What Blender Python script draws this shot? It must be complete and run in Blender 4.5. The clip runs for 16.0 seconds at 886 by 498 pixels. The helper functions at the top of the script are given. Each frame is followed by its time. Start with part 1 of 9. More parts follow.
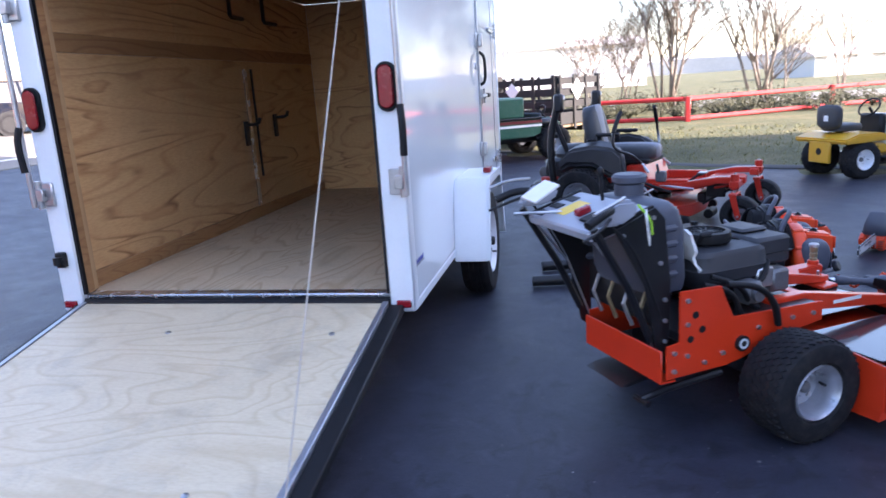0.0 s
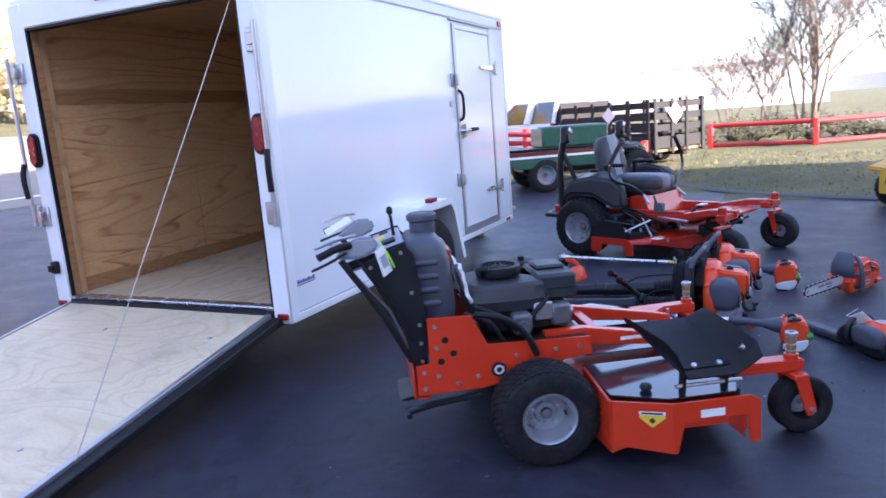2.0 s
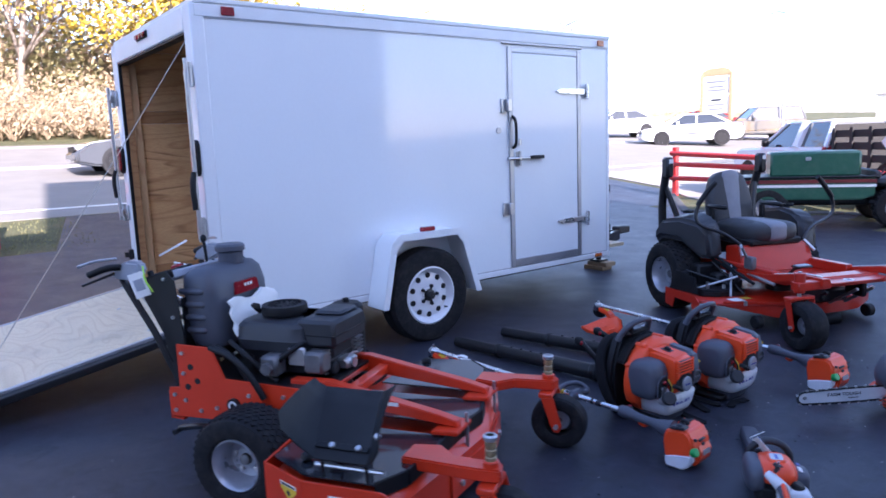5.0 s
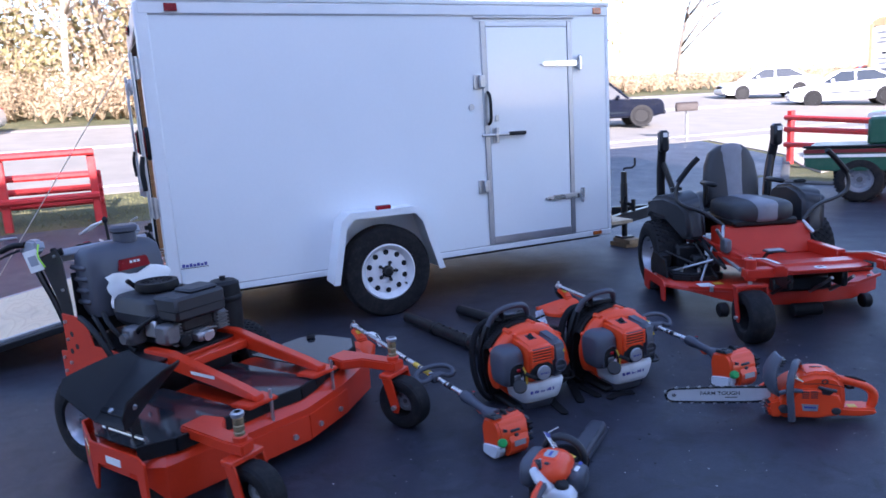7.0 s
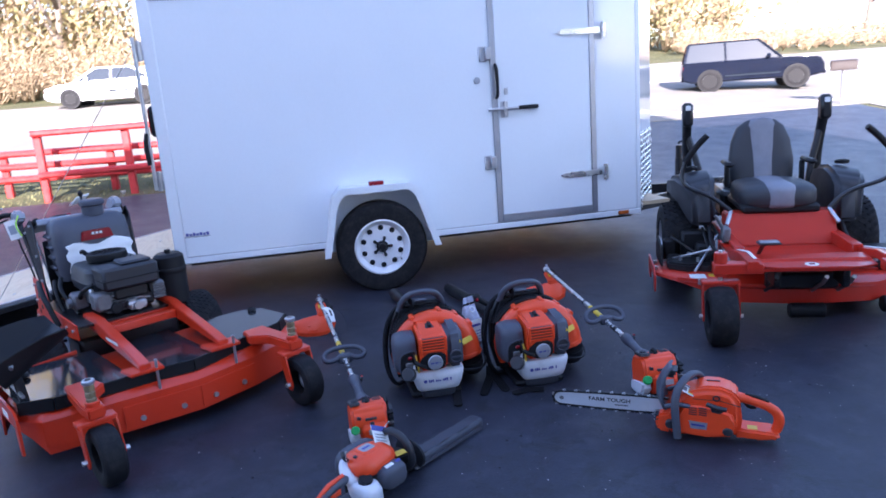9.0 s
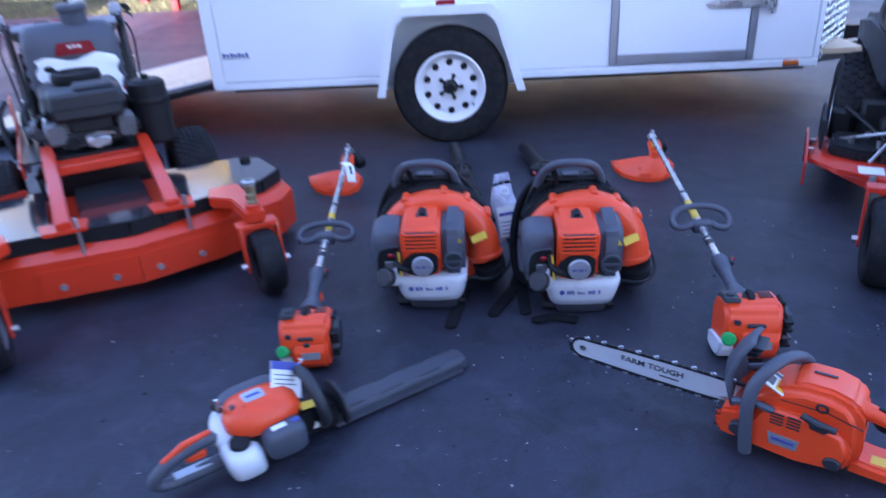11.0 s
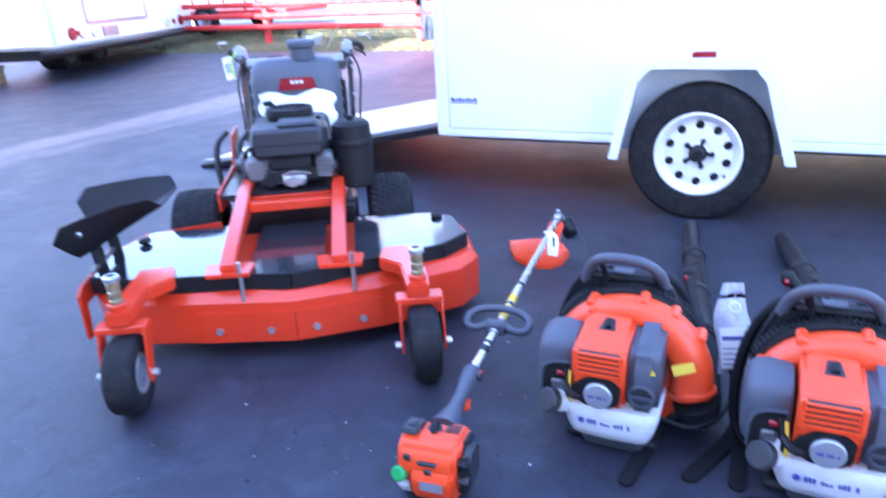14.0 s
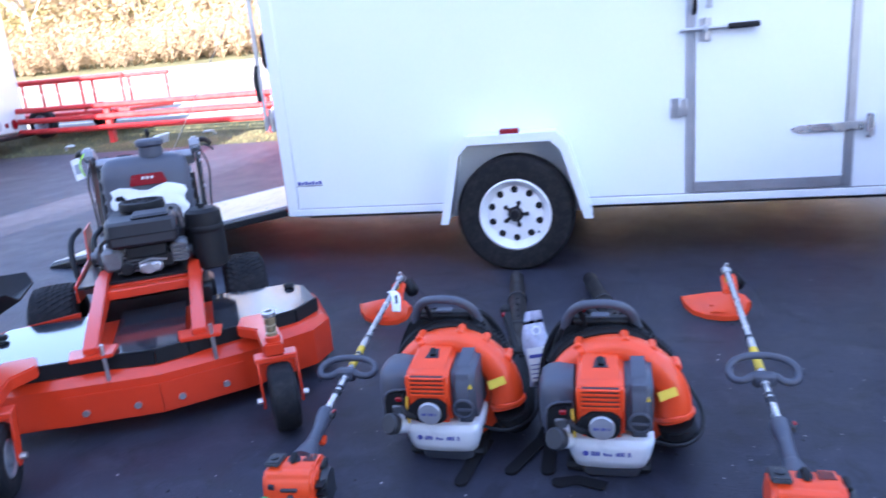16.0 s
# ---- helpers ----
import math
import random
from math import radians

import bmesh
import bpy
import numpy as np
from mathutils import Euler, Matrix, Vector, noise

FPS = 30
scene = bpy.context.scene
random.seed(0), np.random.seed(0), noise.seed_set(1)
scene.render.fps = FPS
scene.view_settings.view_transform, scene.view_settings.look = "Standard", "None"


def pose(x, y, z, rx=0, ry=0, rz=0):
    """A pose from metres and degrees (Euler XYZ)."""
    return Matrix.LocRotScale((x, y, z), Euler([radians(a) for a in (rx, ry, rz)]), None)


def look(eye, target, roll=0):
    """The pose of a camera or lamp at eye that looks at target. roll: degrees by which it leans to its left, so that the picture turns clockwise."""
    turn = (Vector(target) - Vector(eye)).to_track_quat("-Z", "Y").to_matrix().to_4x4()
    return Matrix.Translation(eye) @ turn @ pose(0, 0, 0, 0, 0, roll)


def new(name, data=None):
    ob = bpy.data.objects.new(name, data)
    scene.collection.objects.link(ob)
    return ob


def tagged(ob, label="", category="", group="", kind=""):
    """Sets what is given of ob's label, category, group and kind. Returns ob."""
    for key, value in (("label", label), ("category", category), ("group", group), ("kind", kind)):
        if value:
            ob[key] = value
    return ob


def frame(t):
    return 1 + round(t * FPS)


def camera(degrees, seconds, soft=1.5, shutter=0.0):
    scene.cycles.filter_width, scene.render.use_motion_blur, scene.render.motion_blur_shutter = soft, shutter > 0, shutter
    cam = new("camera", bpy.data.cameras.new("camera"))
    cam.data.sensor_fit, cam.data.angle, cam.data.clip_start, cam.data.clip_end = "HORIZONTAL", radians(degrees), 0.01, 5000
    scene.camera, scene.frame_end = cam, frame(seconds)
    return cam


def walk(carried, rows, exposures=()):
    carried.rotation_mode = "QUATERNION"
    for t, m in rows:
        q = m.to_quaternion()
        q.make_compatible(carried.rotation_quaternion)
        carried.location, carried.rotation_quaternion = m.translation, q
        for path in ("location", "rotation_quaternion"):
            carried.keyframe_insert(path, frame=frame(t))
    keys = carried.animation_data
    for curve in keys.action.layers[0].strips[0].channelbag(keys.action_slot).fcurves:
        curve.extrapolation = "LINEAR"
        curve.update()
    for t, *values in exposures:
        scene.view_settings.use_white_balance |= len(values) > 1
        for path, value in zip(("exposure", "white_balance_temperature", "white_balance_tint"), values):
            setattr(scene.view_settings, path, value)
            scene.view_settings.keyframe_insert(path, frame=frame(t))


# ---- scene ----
# ---- camera and walk ----
cam = camera(64.9, 16.0, 1.6, 0.5)
PATH = [
    (0, (0.806, -3.074, 1.361), (0.401, -1.169, 0.91), -3.75),
    (0.5, (1.208, -3.049, 1.371), (0.671, -1.171, 0.943), -4.6),
    (1, (1.587, -3.098, 1.363), (0.977, -1.234, 0.972), -4.95),
    (1.5, (2.01, -3.131, 1.393), (1.292, -1.302, 1.02), -4.8),
    (2, (2.388, -3.0, 1.39), (1.537, -1.227, 1.022), -4.34),
    (2.5, (2.772, -2.837, 1.409), (1.759, -1.153, 1.041), -3.78),
    (3, (3.129, -2.629, 1.423), (1.961, -1.045, 1.071), -3.28),
    (3.5, (3.406, -2.341, 1.422), (2.103, -0.855, 1.114), -3.02),
    (3.7, (3.509, -2.222, 1.411), (2.159, -0.775, 1.125), -3.02),
    (5.8, (4.542, -0.953, 1.396), (2.872, 0.096, 1.069), -2.8),
    (6, (4.632, -0.85, 1.389), (2.94, 0.166, 1.063), -3.2),
    (6.5, (4.807, -0.558, 1.416), (3.067, 0.364, 1.066), -3.5),
    (7, (4.951, -0.232, 1.428), (3.16, 0.58, 1.06), -3.5),
    (7.5, (5.106, 0.055, 1.441), (3.269, 0.751, 1.066), -3.8),
    (8, (5.224, 0.382, 1.445), (3.348, 0.959, 1.065), -4.1),
    (8.5, (5.292, 0.709, 1.449), (3.388, 1.174, 1.049), -4.5),
    (8.7, (5.302, 0.82, 1.45), (3.391, 1.245, 1.042), -4.6),
    (10.8, (4.499, 1.64, 1.289), (2.668, 1.494, 0.498), -3.7),
    (11, (4.333, 1.693, 1.265), (2.534, 1.557, 0.401), -3.4),
    (11.5, (3.957, 1.78, 1.194), (2.231, 1.672, 0.188), -2.9),
    (12, (3.702, 1.826, 1.134), (2.03, 1.735, 0.041), -1.9),
    (12.5, (3.614, 1.856, 1.122), (1.977, 1.75, -0.023), -1.4),
    (13, (3.681, 1.853, 1.141), (2.035, 1.67, 0.02), -0.6),
    (13.15, (3.686, 1.853, 1.142), (2.035, 1.617, 0.05), -0.84),
    (13.5, (3.72, 1.854, 1.146), (2.033, 1.29, 0.231), -2.3),
    (13.8, (3.74, 1.802, 1.159), (2.048, 1.075, 0.38), -3.0),
    (14, (3.784, 1.781, 1.211), (2.102, 0.973, 0.491), -3.1),
    (14.5, (3.851, 1.745, 1.242), (2.156, 0.88, 0.629), -3.6),
    (15, (3.913, 1.762, 1.24), (2.16, 1.007, 0.645), -3.7),
    (15.5, (4.005, 1.876, 1.241), (2.195, 1.266, 0.65), -4.3),
    (16, (4.108, 2.01, 1.249), (2.236, 1.544, 0.721), -5.2),
]
EXPOSURE = [(0.0, 2.45, 6200, 24), (2.0, 2.42, 6100, 27), (3.5, 2.32, 5900, 27), (6.0, 1.9, 5600, 25), (8.5, 2.2, 5700, 23), (11.0, 2.65, 5500, 26), (12.5, 3.42, 5100, 22), (13.3, 3.6, 5150, 24), (14.0, 3.65, 5500, 25), (14.5, 3.58, 5600, 24), (15.0, 3.3, 5550, 23), (16.0, 3.0, 5800, 23)]
walk(cam, [(t, look(eye, target, roll)) for t, eye, target, roll in PATH], EXPOSURE)


# ---- world, sun and exposure ----
SUN_AZ = radians(-8.5)      # compass turn of the sun about z, from +x
SUN_EL = radians(25.0)
sun_dir = Vector((math.cos(SUN_EL) * math.cos(SUN_AZ), math.cos(SUN_EL) * math.sin(SUN_AZ), math.sin(SUN_EL)))
world = bpy.data.worlds.new("sky")
scene.world = world
world.use_nodes = True
sky = world.node_tree.nodes.new("ShaderNodeTexSky")
sky.sky_type, sky.sun_disc = "NISHITA", False
sky.sun_elevation, sky.sun_rotation = SUN_EL, radians(90) - SUN_AZ
sky.air_density, sky.dust_density, sky.ozone_density = 1.0, 1.2, 1.0
background = world.node_tree.nodes["Background"]
background.inputs["Strength"].default_value = 0.15
world.node_tree.links.new(sky.outputs["Color"], background.inputs["Color"])
lamp = bpy.data.lights.new("sun", "SUN")
lamp.energy, lamp.angle, lamp.color = 4.9, radians(0.5), (1.0, 0.9, 0.76)
sun = new("sun", lamp)
sun.matrix_world = look(sun_dir * 60, (0, 0, 0))


# ---- geometry helpers ----
class M:
    """A growing list of points and faces."""

    def __init__(self):
        self.v, self.f = [], []

    def add(self, verts, faces, m=None):
        o = len(self.v)
        self.v += [tuple(m @ Vector(p)) if m else tuple(p) for p in verts]
        self.f += [tuple(o + i for i in f) for f in faces]
        return self

    def box(self, x0, x1, y0, y1, z0, z1, c=0.0, m=None):
        """A box between two corners, its edges chamfered by c."""
        if c <= 0:
            v = [(x, y, z) for z in (z0, z1) for y in (y0, y1) for x in (x0, x1)]
            return self.add(v, [(0, 2, 3, 1), (4, 5, 7, 6), (0, 1, 5, 4), (2, 6, 7, 3), (0, 4, 6, 2), (1, 3, 7, 5)], m)
        lo, hi = (x0, y0, z0), (x1, y1, z1)
        v, ids = [], {}
        for s in [(a, b, d) for a in (0, 1) for b in (0, 1) for d in (0, 1)]:
            for ax in range(3):
                p = [hi[k] - c if s[k] else lo[k] + c for k in range(3)]
                p[ax] = hi[ax] if s[ax] else lo[ax]
                ids[s, ax] = len(v)
                v.append(p)
        f = []
        for ax in range(3):
            b, d = (ax + 1) % 3, (ax + 2) % 3
            for side in (0, 1):
                q = []
                for u, w in ((0, 0), (1, 0), (1, 1), (0, 1)):
                    s = [0, 0, 0]
                    s[ax], s[b], s[d] = side, u, w
                    q.append(ids[tuple(s), ax])
                f.append(q if side else q[::-1])
            for u in (0, 1):
                for w in (0, 1):
                    s0, s1 = [0, 0, 0], [0, 0, 0]
                    s0[b] = s1[b] = u
                    s0[d] = s1[d] = w
                    s1[ax] = 1
                    s0, s1 = tuple(s0), tuple(s1)
                    q = [ids[s0, b], ids[s1, b], ids[s1, d], ids[s0, d]]
                    f.append(q if u != w else q[::-1])
        for s in [(a, b, d) for a in (0, 1) for b in (0, 1) for d in (0, 1)]:
            q = [ids[s, 0], ids[s, 1], ids[s, 2]]
            f.append(q if sum(s) % 2 else q[::-1])
        return self.add(v, f, m)

    def lathe(self, prof, n=20, m=None, closed=False, caps=True):
        """A profile of (radius, height) turned about z."""
        v = [(r * math.cos(2 * math.pi * k / n), r * math.sin(2 * math.pi * k / n), z) for r, z in prof for k in range(n)]
        f = []
        rings = len(prof)
        for i in range(rings if closed else rings - 1):
            j = (i + 1) % rings
            for k in range(n):
                l = (k + 1) % n
                f.append((i * n + k, i * n + l, j * n + l, j * n + k))
        if caps and not closed:
            if prof[0][0] > 1e-6:
                f.append(tuple(range(n - 1, -1, -1)))
            if prof[-1][0] > 1e-6:
                f.append(tuple((rings - 1) * n + k for k in range(n)))
        return self.add(v, f, m)

    def cyl(self, p0, p1, r0, r1=None, n=12, c=0.0):
        p0, p1 = Vector(p0), Vector(p1)
        r1 = r0 if r1 is None else r1
        length = (p1 - p0).length
        prof = [(r0, 0), (r1, length)] if c <= 0 else [(r0 - c, 0), (r0, c), (r1, length - c), (r1 - c, length)]
        turn = (p1 - p0).to_track_quat("Z", "Y").to_matrix().to_4x4()
        return self.lathe(prof, n, Matrix.Translation(p0) @ turn)

    def tube(self, pts, r, n=8, closed=False, smooth=0, flat=1.0):
        """A round bar along points; smooth: how often corners are cut; r: one radius, or one for each point."""
        pts = [Vector(p) for p in pts]
        rad = list(r) if isinstance(r, (list, tuple)) else [r] * len(pts)
        for _ in range(smooth):
            q, s = [], []
            if not closed:
                q.append(pts[0]), s.append(rad[0])
            for i in range(len(pts) if closed else len(pts) - 1):
                j = (i + 1) % len(pts)
                q += [pts[i].lerp(pts[j], 0.25), pts[i].lerp(pts[j], 0.75)]
                s += [rad[i] * 0.75 + rad[j] * 0.25, rad[i] * 0.25 + rad[j] * 0.75]
            if not closed:
                q.append(pts[-1]), s.append(rad[-1])
            pts, rad = q, s
        count = len(pts)
        ways = []
        for i in range(count):
            a = pts[i - 1] if (i or closed) else pts[i]
            b = pts[(i + 1) % count] if (i < count - 1 or closed) else pts[i]
            ways.append((b - a).normalized())
        side = ways[0].orthogonal().normalized() if abs(ways[0].z) > 0.95 else ways[0].cross(Vector((0, 0, 1))).normalized()
        v = []
        for i in range(count):
            side = (side - ways[i] * side.dot(ways[i])).normalized()
            up = ways[i].cross(side)
            for k in range(n):
                a = 2 * math.pi * (k + 0.5) / n
                v.append(pts[i] + (side * math.cos(a) + up * math.sin(a) * flat) * rad[i])
        f = []
        for i in range(count if closed else count - 1):
            j = (i + 1) % count
            for k in range(n):
                l = (k + 1) % n
                f.append((i * n + k, i * n + l, j * n + l, j * n + k))
        if not closed:
            f += [tuple(range(n - 1, -1, -1)), tuple((count - 1) * n + k for k in range(n))]
        return self.add(v, f)

    def prism(self, poly, t0, t1, axis="y", m=None):
        """A polygon pushed along an axis: axis y takes (x, z) points, x takes (y, z), z takes (x, y)."""
        put = {"y": lambda a, b, t: (a, t, b), "x": lambda a, b, t: (t, a, b), "z": lambda a, b, t: (a, b, t)}[axis]
        area = sum(poly[i - 1][0] * poly[i][1] - poly[i][0] * poly[i - 1][1] for i in range(len(poly)))
        if (area > 0) == (axis == "y"):
            poly = poly[::-1]
        n = len(poly)
        v = [put(a, b, t0) for a, b in poly] + [put(a, b, t1) for a, b in poly]
        f = [tuple(range(n - 1, -1, -1)), tuple(range(n, 2 * n))]
        f += [(i, (i + 1) % n, n + (i + 1) % n, n + i) for i in range(n)]
        return self.add(v, f, m)

    def ball(self, c, s, n=16, e=1.0, m=None):
        """An ellipsoid of half sizes s; e below 1 makes it boxier."""
        def p(x):
            return math.copysign(abs(x) ** e, x)
        rings = max(6, n // 2)
        v, f = [], []
        for i in range(rings + 1):
            a = math.pi * i / rings - math.pi / 2
            for k in range(n):
                b = 2 * math.pi * k / n
                v.append((c[0] + s[0] * p(math.cos(a)) * p(math.cos(b)), c[1] + s[1] * p(math.cos(a)) * p(math.sin(b)), c[2] + s[2] * p(math.sin(a))))
        for i in range(rings):
            for k in range(n):
                l = (k + 1) % n
                f.append((i * n + k, i * n + l, (i + 1) * n + l, (i + 1) * n + k))
        return self.add(v, f, m)

    def loft(self, rings, caps=True, m=None):
        n = len(rings[0])
        v = [p for r in rings for p in r]
        f = [(i * n + k, i * n + (k + 1) % n, (i + 1) * n + (k + 1) % n, (i + 1) * n + k) for i in range(len(rings) - 1) for k in range(n)]
        if caps:
            f += [tuple(range(n - 1, -1, -1)), tuple((len(rings) - 1) * n + k for k in range(n))]
        return self.add(v, f, m)


def mesh_of(name, g, material, bevel=0.0, seg=2, smooth=38):
    me = bpy.data.meshes.new(name)
    me.from_pydata([tuple(p) for p in g.v], [], g.f)
    bm = bmesh.new()
    bm.from_mesh(me)
    bmesh.ops.remove_doubles(bm, verts=bm.verts, dist=1e-5)
    bmesh.ops.recalc_face_normals(bm, faces=bm.faces)
    if bevel > 0:
        edges = [e for e in bm.edges if len(e.link_faces) == 2 and e.calc_face_angle(0) > radians(25)]
        bmesh.ops.bevel(bm, geom=edges, offset=bevel, segments=seg, affect="EDGES", clamp_overlap=True)
    bm.to_mesh(me)
    bm.free()
    me.materials.append(material)
    if smooth:
        me.shade_smooth()
        me.set_sharp_from_angle(angle=radians(smooth))
    return me


def part(name, g, material, parent, label="", bevel=0.0, seg=2, smooth=38):
    ob = new(name, mesh_of(name, g, material, bevel, seg, smooth))
    ob.parent = parent
    return tagged(ob, label)


def thing(name, label, category, at=(0, 0, 0), turn=0.0, group=""):
    ob = new(name)
    ob.matrix_basis = pose(*at, 0, 0, turn)
    ob.empty_display_size = 0.1
    return tagged(ob, label, category, group)


def structure(name, g, material, label="", bevel=0.0, smooth=38):
    ob = new(name, mesh_of(name, g, material, bevel, 2, smooth))
    return tagged(ob, label, "", "", "structure")


# ---- materials ----
def nodes_of(name):
    m = bpy.data.materials.new(name)
    m.use_nodes = True
    t = m.node_tree
    return m, t, t.nodes["Principled BSDF"]


def node(t, kind, **values):
    n = t.nodes.new(kind)
    for key, value in values.items():
        if key in n.inputs:
            n.inputs[key].default_value = value
        else:
            setattr(n, key, value)
    return n


def coords(t, scale=(1, 1, 1), kind="Object"):
    c = t.nodes.new("ShaderNodeTexCoord")
    m = node(t, "ShaderNodeMapping")
    m.inputs["Scale"].default_value = scale
    t.links.new(c.outputs[kind], m.inputs["Vector"])
    return m.outputs["Vector"]


def noise_tex(t, vec, scale, detail=4.0, rough=0.55, distort=0.0):
    n = node(t, "ShaderNodeTexNoise", Scale=scale, Detail=detail, Roughness=rough, Distortion=distort)
    t.links.new(vec, n.inputs["Vector"])
    return n.outputs["Fac"]


def ramp(t, fac, stops):
    n = t.nodes.new("ShaderNodeValToRGB")
    el = n.color_ramp.elements
    while len(el) < len(stops):
        el.new(0.5)
    for e, (p, c) in zip(el, stops):
        e.position, e.color = p, (*c, 1) if len(c) == 3 else c
    t.links.new(fac, n.inputs["Fac"])
    return n.outputs["Color"]


def mix(t, fac, a, b, how="MIX"):
    n = t.nodes.new("ShaderNodeMix")
    n.data_type, n.blend_type = "RGBA", how
    for key, value in ((0, fac), (6, a), (7, b)):
        if hasattr(value, "is_linked"):
            t.links.new(value, n.inputs[key])
        else:
            n.inputs[key].default_value = value if key == 0 else (*value, 1)
    return n.outputs[2]


def bump(t, b, height, strength, distance=0.01):
    n = node(t, "ShaderNodeBump", Strength=strength, Distance=distance)
    t.links.new(height, n.inputs["Height"])
    t.links.new(n.outputs["Normal"], b.inputs["Normal"])


def mat(name, col, rough=0.5, metal=0.0, var=0.12, scale=6.0, relief=0.08, fine=90.0, coat=0.0, dust=0.0, spec=0.5):
    """A surface with broad and fine change of colour, gloss and relief."""
    m, t, b = nodes_of(name)
    vec = coords(t)
    broad, grain = noise_tex(t, vec, scale, 5), noise_tex(t, vec, fine, 3)
    lo, hi = tuple(c * (1 - var) for c in col), tuple(min(1, c * (1 + var)) for c in col)
    c = ramp(t, broad, [(0.3, lo), (0.7, hi)])
    c = mix(t, 0.25, c, ramp(t, grain, [(0.3, tuple(x * (1 - var) for x in lo)), (0.7, hi)]))
    if dust:
        mask = ramp(t, noise_tex(t, vec, scale * 2.3, 6, 0.7), [(0.45, (0, 0, 0)), (0.75, (dust, dust, dust))])
        c = mix(t, mask, c, (0.33, 0.29, 0.24))
    t.links.new(c, b.inputs["Base Color"])
    r = ramp(t, broad, [(0.25, (max(0.03, rough - 0.08),) * 3), (0.75, (min(1, rough + 0.1),) * 3)])
    t.links.new(r, b.inputs["Roughness"])
    b.inputs["Metallic"].default_value = metal
    b.inputs["Coat Weight"].default_value = coat
    b.inputs["Coat Roughness"].default_value = 0.12
    b.inputs["Specular IOR Level"].default_value = spec
    if relief:
        bump(t, b, grain, relief, 0.003)
    return m


def glass_mat(name, tint=(0.02, 0.025, 0.03)):
    m, t, b = nodes_of(name)
    b.inputs["Base Color"].default_value = (*tint, 1)
    b.inputs["Roughness"].default_value = 0.06
    b.inputs["Specular IOR Level"].default_value = 0.8
    b.inputs["Coat Weight"].default_value = 0.6
    return m


def plywood_mat(name, pale, dark, across, stain=0.0, rough=0.62, fine=1.0, contrast=1.0, bands=15.0, bold=0.0):
    """Rotary-cut plywood: contour figure stretched along the sheet, thin grain, odd stains."""
    m, t, b = nodes_of(name)
    vec = coords(t, across)
    flow = noise_tex(t, vec, 1.1, 2.0, 0.4, 0.5)
    rings = node(t, "ShaderNodeMath", operation="MULTIPLY")
    t.links.new(flow, rings.inputs[0])
    rings.inputs[1].default_value = bands
    saw = node(t, "ShaderNodeMath", operation="FRACT")
    t.links.new(rings.outputs[0], saw.inputs[0])
    figure = ramp(t, saw.outputs[0], [(0.0, (0.45 * contrast,) * 3), (0.12, (0.0,) * 3), (0.72, (0.18 * contrast,) * 3), (0.92, (0.75 * contrast,) * 3), (1.0, (0.5 * contrast,) * 3)])
    c = mix(t, figure, pale, dark)
    if bold:
        # dark latewood outlines that come and go over the sheet
        line = ramp(t, saw.outputs[0], [(0.0, (1.0,) * 3), (0.1, (0.0,) * 3), (0.86, (0.0,) * 3), (0.97, (1.0,) * 3)])
        where = ramp(t, noise_tex(t, coords(t, tuple(a * 0.8 for a in across)), 2.3, 3, 0.6, 0.3), [(0.48, (0, 0, 0)), (0.6, (bold,) * 3)])
        c = mix(t, mix(t, line, (0, 0, 0), where), c, tuple(x * 0.42 for x in dark))
    thin = noise_tex(t, coords(t, tuple(a * 9 * fine for a in across)), 5.0, 4, 0.65)
    c = mix(t, ramp(t, thin, [(0.4, (0, 0, 0)), (0.75, (0.45,) * 3)]), c, dark)
    broad = noise_tex(t, coords(t), 1.6, 4, 0.6)
    c = mix(t, ramp(t, broad, [(0.42, (0, 0, 0)), (0.75, (0.5,) * 3)]), c, tuple(x * 0.72 for x in pale))
    if stain:
        c = mix(t, ramp(t, noise_tex(t, coords(t), 3.2, 6, 0.7, 0.4), [(0.5, (0, 0, 0)), (0.78, (stain,) * 3)]), c, (0.2, 0.18, 0.155))
    t.links.new(c, b.inputs["Base Color"])
    b.inputs["Roughness"].default_value = rough
    bump(t, b, thin, 0.25, 0.002)
    return m


